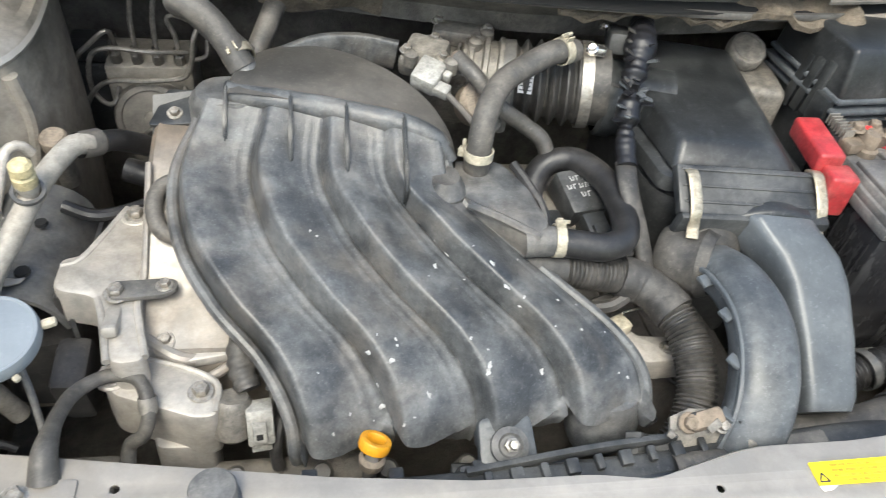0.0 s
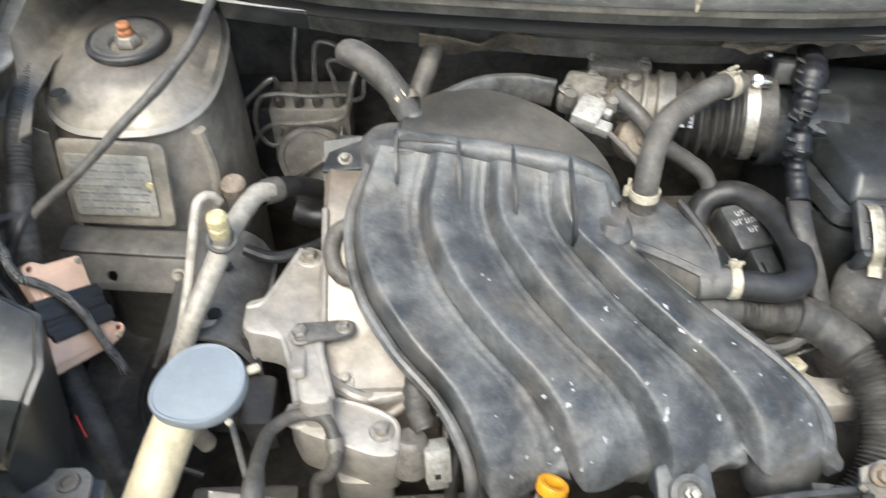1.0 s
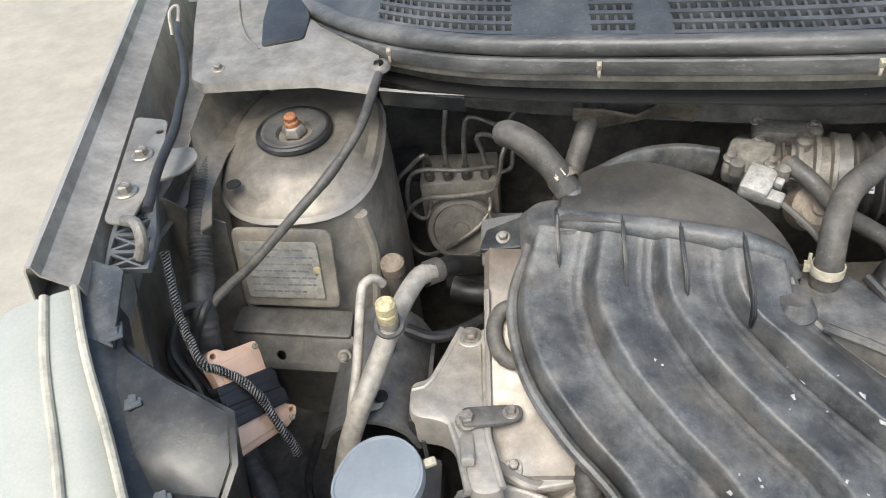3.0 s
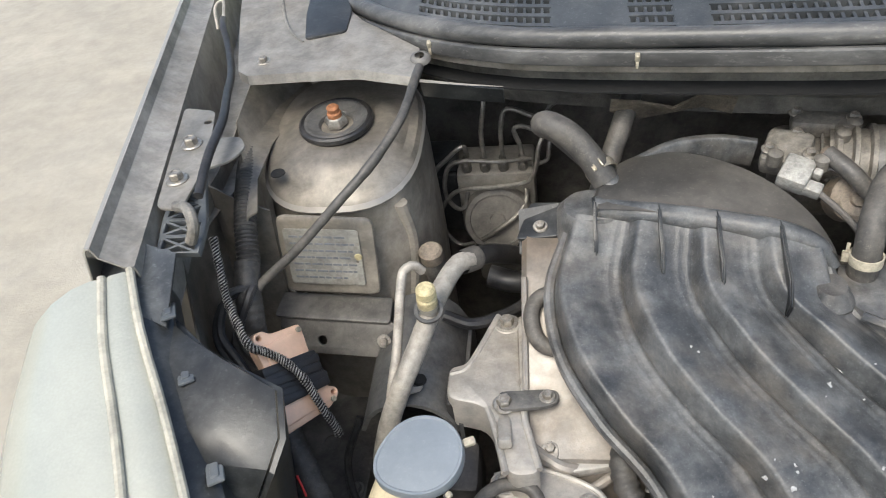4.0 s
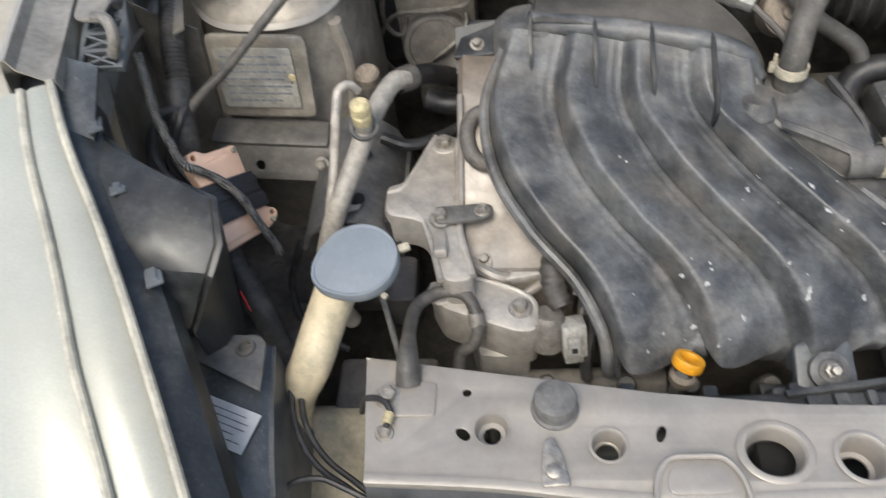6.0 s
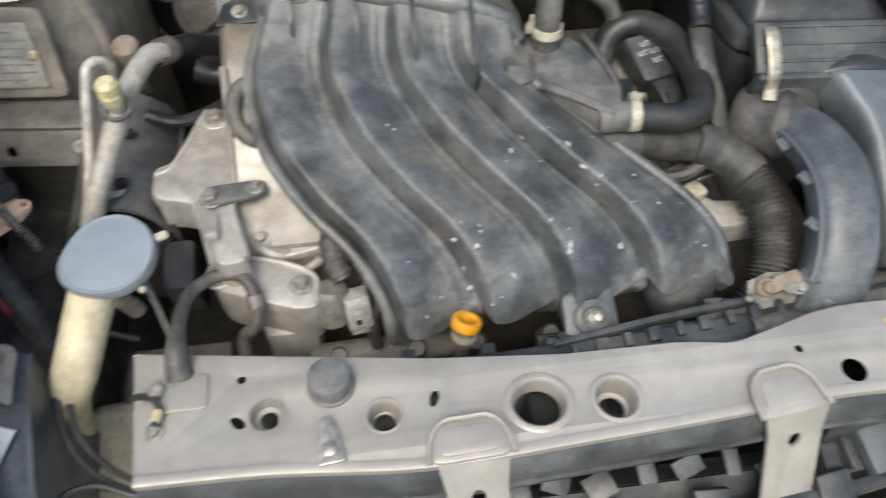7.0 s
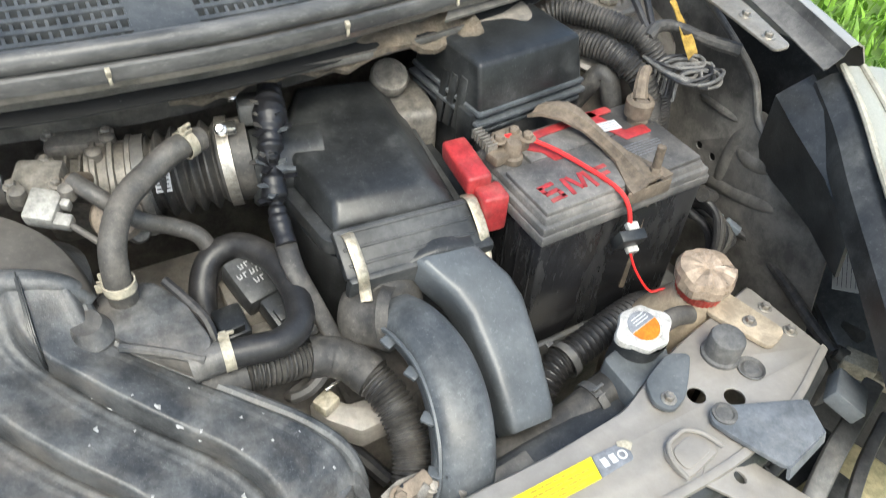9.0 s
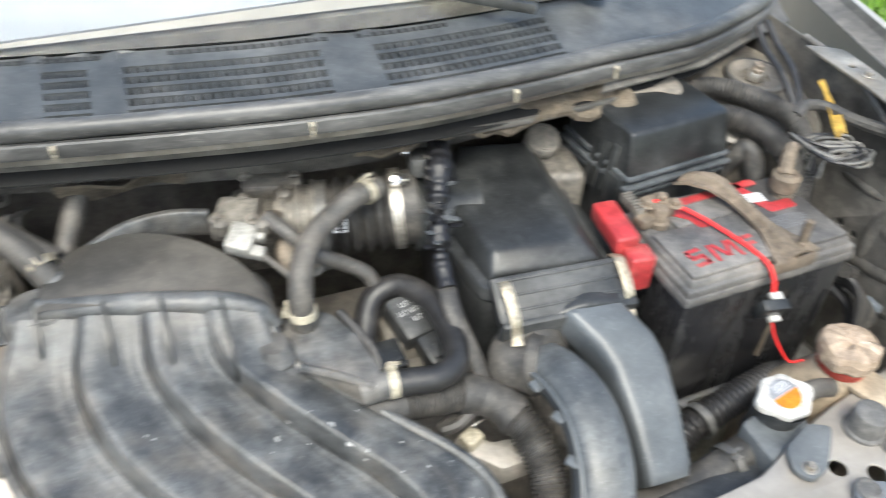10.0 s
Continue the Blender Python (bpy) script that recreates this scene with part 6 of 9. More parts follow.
# fresh-air ducts
snk = thing("intake_snorkel", (0.15, -0.31, 0.60), "scuffed black curved intake snorkel with moulded seams", "air duct")
SN = [(0.146, -0.226, 0.756), (0.152, -0.256, 0.766), (0.156, -0.294, 0.765), (0.152, -0.332, 0.752), (0.141, -0.366, 0.728), (0.126, -0.388, 0.690), (0.114, -0.396, 0.62)]
part("tube", duct(SN, lambda u: (0.045 + 0.009 * math.sin(math.pi * u), 0.038 + 0.004 * u), 2.9, 28, 0.006), M_SNORKEL, snk)
side = [Vector(p) + Vector((-0.025, -0.005, 0.008)) for p in SN[:6]]
part("seam", duct([tuple(p) for p in side], lambda u: (0.004, 0.005), 4, 8, 0.006), M_GREY_PLASTIC, snk, "pale scuffed moulding seam")
for i, p in enumerate(side[1:5]):
    part("seam_tab", box((0.010, 0.012, 0.004), p + Vector((-0.005, 0, -0.004)), (10, 0, 20 + 10 * i), 0.001), M_GREY_PLASTIC, snk)
part("mouth", turned([(0.020, -0.030), (0.031, -0.026), (0.033, 0.0), (0.0335, 0.006), (0.030, 0.010), (0.026, 0.012), (0, 0.012)], (0.146, -0.214, 0.754), (0.1, -1, 0.30), 28), M_LOOM, snk)
box2 = thing("resonator_duct", (0.235, -0.28, 0.60), "faded grey flat resonator duct below the filter box", "air duct")
bd = bmesh.new()
rings = []
for (x, y, z), w, h, lean in (((0.196, -0.186, 0.778), 0.062, 0.040, 0.0), ((0.206, -0.214, 0.782), 0.064, 0.044, 0.15), ((0.222, -0.240, 0.766), 0.064, 0.052, 0.5), ((0.228, -0.256, 0.752), 0.062, 0.056, 0.62), ((0.224, -0.300, 0.728), 0.056, 0.056, 0.62),
                              ((0.217, -0.344, 0.704), 0.050, 0.052, 0.62), ((0.216, -0.352, 0.698), 0.044, 0.044, 0.65)):
    up_ = Vector((0, -math.sin(lean * 0.8), math.cos(lean * 0.8)))
    rings.append([bd.verts.new(Vector((x, y, z)) + Vector((1, 0, -0.06)) * (w / 2 * math.copysign(abs(math.cos(a)) ** 0.35, math.cos(a))) + up_ * (h / 2 * math.copysign(abs(math.sin(a)) ** 0.35, math.sin(a)))) for a in [2 * math.pi * (k + 0.5) / 28 for k in range(28)]])
for lo, hi in zip(rings, rings[1:]):
    for k in range(28):
        bd.faces.new((lo[k], lo[(k + 1) % 28], hi[(k + 1) % 28], hi[k]))
bd.faces.new(rings[0])
bd.faces.new(rings[-1][::-1])
part("body", bd, M_GREY_PLASTIC, box2)
part("collar", duct([(0.166, -0.200, 0.792), (0.196, -0.203, 0.800), (0.232, -0.206, 0.796)], lambda u: (0.022, 0.016), 4, 16, 0.006), M_BLACK_DUSTY, box2)
part("base", box((0.035, 0.03, 0.05), (0.212, -0.325, 0.665), (20, 0, 5), 0.01), M_BLACK_DUSTY, box2)
hose("radiator_hose", [(0.150, -0.335, 0.640), (0.185, -0.360, 0.676), (0.220, -0.366, 0.686), (0.260, -0.362, 0.690), (0.296, -0.356, 0.697), (0.322, -0.352, 0.702)], 0.0195, M_LOOM, "thick dusty grey upper radiator hose",
     [((0.290, -0.357, 0.696), (1, 0.15, 0.15), M_STEEL_DARK, 100)], seg=22)
part("sleeve", turned([(0.026, 0), (0.031, 0.006), (0.033, 0.02), (0.03, 0.03), (0.033, 0.04), (0.028, 0.05)], (0.112, -0.200, 0.745), (0.62, -0.55, 0.25), 24), M_LOOM, snk)

# wiring over the gearbox
loomc = thing("wiring_loom", (0.05, -0.28, 0.60), "dusty corrugated wiring loom with cloth tape", "wiring loom", "wiring looms")
part("tape_end", tube([(-0.030, -0.228, 0.758), (-0.012, -0.230, 0.758), (0.004, -0.230, 0.757)], wrapped(0.017, seed=2), 16, 0.003), M_TAPE, loomc)
part("conduit", tube([(0.002, -0.230, 0.757), (0.030, -0.230, 0.752), (0.062, -0.228, 0.745)], ribbed(0.0155), 16, 0.0011), M_LOOM, loomc)
part("tape", tube([(0.060, -0.228, 0.745), (0.080, -0.232, 0.740), (0.096, -0.246, 0.736), (0.106, -0.264, 0.732)], wrapped(0.019, seed=5), 16, 0.003), M_TAPE, loomc)
part("conduit", tube([(0.104, -0.260, 0.733), (0.113, -0.288, 0.724), (0.114, -0.322, 0.706), (0.100, -0.352, 0.684), (0.070, -0.372, 0.656), (0.04, -0.375, 0.63)], ribbed(0.0165), 16, 0.0011), M_LOOM, loomc)
part("branch", tube([(0.085, -0.232, 0.74), (0.055, -0.248, 0.728), (0.035, -0.245, 0.722), (0.06, -0.235, 0.722), (0.082, -0.238, 0.728)], 0.006, 8), M_LOOM, loomc)
harness = thing("wiring_loom", (0.09, -0.14, 0.70), "ragged tape-wrapped wiring loom hanging down to the gearbox", "wiring loom", "wiring looms")
part("taped_run", tube([(0.118, -0.002, 0.880), (0.104, -0.042, 0.878), (0.088, -0.084, 0.852), (0.078, -0.122, 0.822), (0.075, -0.150, 0.808)], lambda s, l: 0.0098 * (1 + 0.60 * noise.noise((s * 46, 3, 1)) + 0.40 * noise.noise((s * 130, 1, 4))) + 0.006 * max(0, 1 - abs(s - 0.045) / 0.035), 14, 0.0012), M_TAPE_BLACK, harness, "shiny black taped bundle")
part("flat_conduit", duct([(0.075, -0.145, 0.808), (0.073, -0.172, 0.798), (0.080, -0.200, 0.775), (0.088, -0.222, 0.748)], lambda u: (0.020 - 0.004 * u, 0.011), 2.5, 14, 0.004), M_LOOM, harness)
rnd = random.Random(9)
for i in range(34):
    p = Vector((0.104, -0.042, 0.878)).lerp(Vector((0.078, -0.122, 0.822)), rnd.random())
    q = p + Vector((rnd.uniform(-0.020, 0.020), rnd.uniform(-0.018, 0.018), rnd.uniform(0.0, 0.016)))
    part("tape_tail", duct([tuple(p), tuple((p + q) / 2 + Vector((0, 0, 0.003))), tuple(q)], lambda u: (0.010 - 0.004 * u, 0.0016), 4, 8, 0.003), (M_TAPE_BLACK, M_TAPE, M_SNORKEL)[i % 3], harness)
part("branch", tube([(0.080, -0.205, 0.76), (0.055, -0.215, 0.745), (0.03, -0.2, 0.73)], 0.006, 8), M_LOOM, harness)
coil = thing("solenoid_valve", (0.03, -0.14, 0.62), "black sensor block with pale hand-painted marks", "sensor")
cm = pose(0.044, -0.132, 0.757, 18, 0, 14)
part("body", put(box((0.040, 0.050, 0.03), bevel=0.005), cm), M_BLACK_DUSTY, coil)
c = put(box((0.024, 0.034, 0.022), bevel=0.003), cm @ pose(0.002, -0.040, 0))
put(box((0.016, 0.014, 0.006), bevel=0.001), cm @ pose(0.002, -0.046, 0.012), c)
part("plug", c, M_BLACK_DUSTY, coil)
for row, count in ((0.013, 3), (0.004, 5), (-0.006, 2)):
    b = bmesh.new()
    for k in range(count):
        x = (k - count / 2 + 0.5) * 0.0064 + (0.002 if count == 2 else 0)
        put(box((0.0011, 0.0058, 0.0005), bevel=0), cm @ pose(x - 0.0016, row, 0.0152, 0, 0, 8 - 7 * k), b)
        put(box((0.0036, 0.0011, 0.0005), bevel=0), cm @ pose(x, row + (0.0022 if k % 2 else -0.0018), 0.0152, 0, 0, 14 * (k % 3) - 10), b)
        if k % 3 != 1:
            put(box((0.0011, 0.0046, 0.0005), bevel=0), cm @ pose(x + 0.0016, row, 0.0152, 0, 0, -6), b)
    part("paint_mark", b, M_INKWHITE, coil, smooth=0)
c = put(box((0.028, 0.036, 0.024), bevel=0.004), pose(0.012, -0.160, 0.738, 10, 0, 4))
put(box((0.018, 0.004, 0.010), bevel=0.001), pose(0.012, -0.176, 0.752, 10, 0, 4), c)
part("second_plug", c, M_BLACK, coil)
part("stand", box((0.04, 0.05, 0.14), (0.035, -0.13, 0.675), bevel=0.004), M_GRIME, coil)
gear = thing("gearbox", (0.12, -0.17, 0.25), "grimy gearbox casing below the wiring", "gearbox")
part("casing", loft([(0.12, -0.17, 0.25, 0.16, 0.13, 3, 0), (0.12, -0.17, 0.55, 0.15, 0.12, 3, 0), (0.10, -0.16, 0.63, 0.10, 0.09, 2.5, 0)]), M_GRIME, gear)
for k in range(5):
    part("casing_rib", box((0.006, 0.16, 0.02), (0.03 + 0.035 * k, -0.17, 0.628 - 0.004 * abs(k - 2)), (0, 0, 4 * k - 8), 0.002), M_GRIME, gear)
part("cable_stub", tube([(0.02, -0.24, 0.66), (0.07, -0.27, 0.655), (0.10, -0.31, 0.63)], 0.008, 10), M_RUBBER, gear)
for x, y in ((0.06, -0.26), (0.15, -0.25), (0.17, -0.12)):
    bolt(gear, (x, y, 0.618), (0, -0.2, 1), BOLT_DARK)


# ---- engine mount and left side ----
mount = thing("engine_mount_bracket", (-0.37, -0.22, 0.60), "cast aluminium engine mount bracket with three bolts", "mount bracket")
arm = prism([(-0.379, -0.122), (-0.358, -0.127), (-0.352, -0.245), (-0.346, -0.266), (-0.334, -0.303), (-0.362, -0.306), (-0.372, -0.262), (-0.384, -0.236), (-0.420, -0.228), (-0.420, -0.191), (-0.404, -0.187)], 0.700, 0.737, 0.004, r=0.012)
arm_ob = part("arm", arm, M_ALU, mount)
low = prism([(-0.380, -0.281), (-0.342, -0.272), (-0.286, -0.296), (-0.283, -0.332), (-0.300, -0.334), (-0.366, -0.308)], 0.655, 0.704, 0.004, r=0.008)
part("foot", low, M_ALU, mount)
part("foot_block", prism([(-0.345, -0.290), (-0.290, -0.300), (-0.290, -0.332), (-0.335, -0.330)], 0.600, 0.660, 0.003), M_ALU, mount)
for pts in ([(-0.377, -0.126, 0.736), (-0.402, -0.190, 0.736), (-0.418, -0.200, 0.735)], [(-0.355, -0.130, 0.736), (-0.352, -0.20, 0.736), (-0.350, -0.245, 0.736), (-0.345, -0.268, 0.736), (-0.337, -0.298, 0.735)],
            [(-0.382, -0.238, 0.736), (-0.374, -0.262, 0.736), (-0.364, -0.302, 0.735)]):
    part("edge_rib", tube(pts, 0.0032, 8), M_ALU, mount)
for x, y in ((-0.368, -0.138), (-0.366, -0.292)):
    part("bolt_boss", turned([(0.0135, 0), (0.0135, 0.0025), (0.012, 0.004), (0, 0.004)], (x, y, 0.734 if y > -0.2 else 0.702), (0, 0, 1), 20), M_ALU, mount)
part("foot_rib", tube([(-0.376, -0.284, 0.703), (-0.342, -0.276, 0.703), (-0.290, -0.298, 0.703), (-0.286, -0.328, 0.702)], 0.003, 8), M_ALU, mount)
part("web", box((0.012, 0.040, 0.010), (-0.366, -0.262, 0.737), (-18, 0, 4), 0.003), M_ALU, mount)
for at in ((-0.368, -0.138, 0.737), (-0.367, -0.237, 0.740), (-0.366, -0.292, 0.706), (-0.298, -0.310, 0.704)):
    bolt(mount, at, (0, -0.04, 1), BOLT)
lk = plate(soften([(-0.012, -0.010), (0.028, -0.009), (0.040, -0.004), (0.040, 0.008), (0.028, 0.010), (-0.012, 0.010)], 0.006), (), 0.005, 0.0012, pose(-0.360, -0.235, 0.744, 0, 0, 4))
link = part("link", lk, M_STEEL_DARK, mount, "small dark link plate")
bolt(link, (-0.330, -0.232, 0.744), (0, 0, 1), BOLT_SMALL)

mountbody = thing("engine_mount", (-0.455, -0.16, 0.58), "dark steel engine mount with a pierced cradle", "engine mount")
part("cradle", sheet([[(x, y, 0.690 + 0.052 * math.sin(math.pi * (x + 0.505) / 0.095) ** 0.42 + 0.008 * math.sin((y + 0.1) * 12)) for x in [-0.504 + 0.0093 * i for i in range(11)]] for y in [-0.232 + 0.0135 * j for j in range(11)]], 0.004), M_STEEL_DARK, mountbody)
# Cradle holes are uncut: black discs carry the shade as colour.
part("hole", turned([(0.0001, 0), (0.006, 0.0008), (0.0065, -0.002)], (-0.446, -0.206, 0.7365), (0, 0, 1), 14), M_HOLE_SHADE, mountbody)
part("hole", turned([(0.0001, 0), (0.005, 0.0008), (0.0055, -0.002)], (-0.444, -0.150, 0.7405), (0, 0, 1), 14), M_HOLE_SHADE, mountbody)
part("worn_patch", plate(soften([(-0.01, -0.004), (-0.004, -0.006), (0.006, -0.004), (0.009, 0.002), (0.002, 0.001), (-0.004, 0.004)], 0.002), (), 0.0015, 0.0004, pose(-0.450, -0.217, 0.7375, 0, 0, 10)), M_BODY, mountbody, "scraped bare paint")
part("cradle_side", sheet([[(-0.411, -0.232 + 0.0135 * j, 0.704) for j in range(11)], [(-0.410, -0.232 + 0.0135 * j, 0.60) for j in range(11)]], 0.004), M_STEEL_DARK, mountbody)
part("rubber", loft([(-0.455, -0.165, 0.58, 0.045, 0.06, 3, 0), (-0.455, -0.165, 0.66, 0.043, 0.058, 3, 0)]), M_RUBBER, mountbody)
part("stop", box((0.016, 0.045, 0.03), (-0.414, -0.205, 0.712), bevel=0.004), M_RUBBER, mountbody)
part("damper", box((0.03, 0.05, 0.06), (-0.405, -0.262, 0.665), (10, 0, 0), 0.008), M_RUBBER, mountbody)
part("foot", box((0.10, 0.09, 0.02), (-0.43, -0.33, 0.575), bevel=0.006), M_BODY_DARK, mountbody)
bolt(mountbody, (-0.415, -0.335, 0.587), (0, 0, 1), BOLT_DARK)
part("washer", turned([(0.022, 0), (0.022, 0.003), (0.012, 0.005), (0, 0.005)], (-0.415, -0.335, 0.584), (0, 0, 1), 20), M_BODY_DARK, mountbody)

# brake modulator
absu = thing("brake_modulator", (-0.40, 0.15, 0.55), "dusty brake modulator block with a round motor and pipes", "brake modulator")
part("block", box((0.094, 0.055, 0.100), (-0.390, 0.130, 0.706), (8, 0, 0), 0.004), M_BODY_MID, absu)
part("motor", turned([(0.043, 0), (0.043, 0.030), (0.040, 0.036), (0.034, 0.037), (0.033, 0.034), (0.010, 0.034), (0.009, 0.038), (0, 0.038)], (-0.390, 0.112, 0.686), (0.0, -0.96, 0.28), 40), M_BODY_DARK, absu, "round dark pump motor")
part("module", box((0.05, 0.07, 0.10), (-0.462, 0.150, 0.700), (8, 0, 0), 0.006), M_BLACK_DUSTY, absu)
part("module_plug", box((0.04, 0.02, 0.018), (-0.455, 0.120, 0.757), (10, 0, 0), 0.003), M_BLACK_DUSTY, absu)
part("carrier", box((0.07, 0.012, 0.06), (-0.385, 0.095, 0.615), (10, 0, 0), 0.004), M_BODY_DARK, absu)
for x in (-0.424, -0.402, -0.380, -0.357):
    part("union", turned([(0.0062, -0.004), (0.0062, 0.008), (0.0045, 0.010), (0.004, 0.018)], (x, 0.104, 0.757), (0, -0.25, 1), 6), M_BRAKE, absu)
PIPES = [
    [(-0.421, 0.10, 0.775), (-0.424, 0.088, 0.798), (-0.444, 0.085, 0.783), (-0.461, 0.085, 0.763), (-0.470, 0.085, 0.722), (-0.471, 0.085, 0.684), (-0.468, 0.09, 0.64)],
    [(-0.346, 0.10, 0.770), (-0.383, 0.085, 0.777), (-0.422, 0.085, 0.780), (-0.441, 0.085, 0.774), (-0.449, 0.085, 0.755), (-0.450, 0.085, 0.730), (-0.440, 0.085, 0.712), (-0.429, 0.085, 0.713), (-0.426, 0.10, 0.724)],
    [(-0.326, 0.10, 0.812), (-0.336, 0.087, 0.794), (-0.340, 0.085, 0.771), (-0.346, 0.085, 0.753), (-0.356, 0.085, 0.745), (-0.392, 0.083, 0.742), (-0.432, 0.083, 0.740), (-0.452, 0.083, 0.722), (-0.460, 0.083, 0.700), (-0.455, 0.082, 0.674), (-0.440, 0.080, 0.658), (-0.418, 0.074, 0.666), (-0.391, 0.068, 0.688), (-0.366, 0.076, 0.704), (-0.354, 0.090, 0.718), (-0.355, 0.105, 0.728)],
    [(-0.402, 0.104, 0.770), (-0.403, 0.108, 0.804), (-0.398, 0.11, 0.835), (-0.396, 0.13, 0.86)],
    [(-0.380, 0.104, 0.770), (-0.380, 0.108, 0.803), (-0.375, 0.11, 0.828), (-0.363, 0.11, 0.830), (-0.342, 0.11, 0.820), (-0.328, 0.112, 0.818), (-0.322, 0.114, 0.830), (-0.303, 0.12, 0.836), (-0.25, 0.15, 0.835)],
    [(-0.357, 0.104, 0.768), (-0.359, 0.108, 0.784), (-0.365, 0.11, 0.803), (-0.356, 0.11, 0.808), (-0.333, 0.11, 0.800), (-0.31, 0.13, 0.795)],
    [(-0.345, 0.10, 0.760), (-0.328, 0.105, 0.763), (-0.325, 0.11, 0.780), (-0.32, 0.12, 0.80)],
    [(-0.30, 0.128, 0.824), (-0.25, 0.128, 0.826), (-0.20, 0.13, 0.826)],
]
for p in PIPES:
    part("brake_pipe", tube(p, 0.0028, 8, 0.004), M_BRAKE, absu, "bent steel brake pipe")
part("bracket", box((0.12, 0.01, 0.12), (-0.41, 0.17, 0.60), bevel=0.003), M_BODY_DARK, absu)

# air conditioning pipes and service ports
ac = thing("air_conditioning_pipe", (-0.44, -0.16, 0.60), "dull aluminium air conditioning pipe with capped service ports", "pipe")
part("main_pipe", tube([(-0.400, -0.112, 0.798), (-0.412, -0.126, 0.803), (-0.428, -0.165, 0.796), (-0.443, -0.205, 0.776), (-0.458, -0.232, 0.752), (-0.474, -0.250, 0.712), (-0.484, -0.255, 0.66), (-0.47, -0.25, 0.60)], 0.0092, 16), M_PIPE, ac)
part("thin_pipe", tube([(-0.446, -0.120, 0.792), (-0.452, -0.122, 0.801), (-0.459, -0.126, 0.802), (-0.464, -0.135, 0.795), (-0.464, -0.195, 0.765), (-0.468, -0.225, 0.742), (-0.47, -0.235, 0.72)], 0.0046, 12), M_PIPE, ac)
yc = part("yellow_cap", turned([(0.0085, 0), (0.0092, 0.003), (0.0092, 0.011), (0.0078, 0.0125), (0.0078, 0.014), (0.0090, 0.0155), (0.0086, 0.022), (0.006, 0.025), (0, 0.025)], (-0.432, -0.180, 0.806), (0.05, -0.15, 1), 24), M_YELLOWCAP, ac, "pale yellow service cap")
part("port_stem", turned([(0.008, -0.016), (0.008, 0.0), (0.0095, 0.001), (0.0095, 0.005)], (-0.432, -0.179, 0.803), (0.05, -0.15, 1), 16), M_PIPE, ac)
part("port_ring", turned([(0.010, -0.0016), (0.013, -0.0016), (0.013, 0.0016), (0.010, 0.0016), (0.010, -0.0016)], (-0.432, -0.181, 0.800), (0.1, -0.3, 1), 20), M_STEEL_DARK, ac)
part("brown_cap", turned([(0.012, 0), (0.0125, 0.003), (0.0125, 0.013), (0.010, 0.016), (0, 0.0165)], (-0.448, -0.060, 0.756), (0, -0.2, 1), 22, wave=lambda a: 1 + 0.02 * math.cos(a * 12)), M_BROWNCAP, ac, "brown ribbed service cap")
part("cap_stem", turned([(0.010, -0.05), (0.010, -0.02), (0.012, -0.018), (0.012, -0.006), (0.008, 0)], (-0.448, -0.060, 0.756), (0, -0.2, 1), 16), M_BRAKE, ac)
part("end_fitting", turned([(0.0115, -0.010), (0.012, 0), (0.012, 0.010), (0.009, 0.014), (0, 0.014)], (-0.402, -0.110, 0.796), (0.6, 0.7, -0.3), 18), M_RUBBER_OLD, ac)
part("end_hose", tube([(-0.402, -0.108, 0.794), (-0.386, -0.090, 0.786), (-0.372, -0.066, 0.765), (-0.36, -0.04, 0.74)], 0.010, 12), M_RUBBER, ac)
part("low_hose", tube([(-0.43, -0.13, 0.742), (-0.40, -0.135, 0.735), (-0.36, -0.11, 0.73), (-0.34, -0.08, 0.725)], 0.006, 10), M_RUBBER, ac)
part("low_hose", tube([(-0.39, -0.06, 0.73), (-0.36, -0.065, 0.725), (-0.33, -0.05, 0.72)], 0.012, 12), M_RUBBER, ac)
part("deep_hose", tube([(-0.52, -0.19, 0.66), (-0.535, -0.22, 0.62), (-0.52, -0.25, 0.58), (-0.48, -0.26, 0.56)], 0.004, 8), M_WIRE, ac)

# washer filler
wash = thing("washer_filler", (-0.47, -0.38, 0.30), "washer bottle filler with a faded blue-grey cap", "washer bottle")


def cap_outline(k):
    out = []
    for i in range(64):
        a = 2 * math.pi * i / 64
        r = 0.0315 + 0.006 * max(0.0, math.cos(a - math.radians(205))) ** 6
        out.append((r * k * math.cos(a), r * k * math.sin(a)))
    return out


cm = pose(-0.4205, -0.329, 0.800, 10, -2, 0)
b = bmesh.new()
rings = []
for k, z in ((0.90, -0.012), (0.96, -0.012), (1.0, -0.009), (1.0, -0.003), (0.975, 0.0), (0.93, 0.0), (0.90, -0.0008), (0.5, 0.0006), (0.2, 0.0010)):
    rings.append([b.verts.new((x, y, z)) for x, y in cap_outline(k)])
for lo, hi in zip(rings, rings[1:]):
    for i in range(64):
        b.faces.new((lo[i], lo[(i + 1) % 64], hi[(i + 1) % 64], hi[i]))
b.faces.new(rings[-1])
b.faces.new(rings[0][::-1])
cap = part("cap", put(b, cm), M_CAPBLUE, wash, "faded blue-grey cap")
part("cap_tab", put(box((0.010, 0.007, 0.005), bevel=0.002), cm @ pose(0.034, 0.012, -0.007, 0, 0, 20)), M_CREAM, cap)
part("cap_tab", put(box((0.005, 0.005, 0.004), bevel=0.0015), cm @ pose(0.021, -0.027, -0.010, 0, 0, -40)), M_CREAM, cap)
part("neck", tube([(-0.439, -0.326, 0.782), (-0.444, -0.329, 0.762), (-0.458, -0.349, 0.735), (-0.470, -0.370, 0.712), (-0.491, -0.374, 0.67), (-0.512, -0.374, 0.60)], lambda s, l: 0.0172 + (0.003 if s < 0.010 else 0), 24, 0.005), M_NECK, wash, "yellowed filler neck")
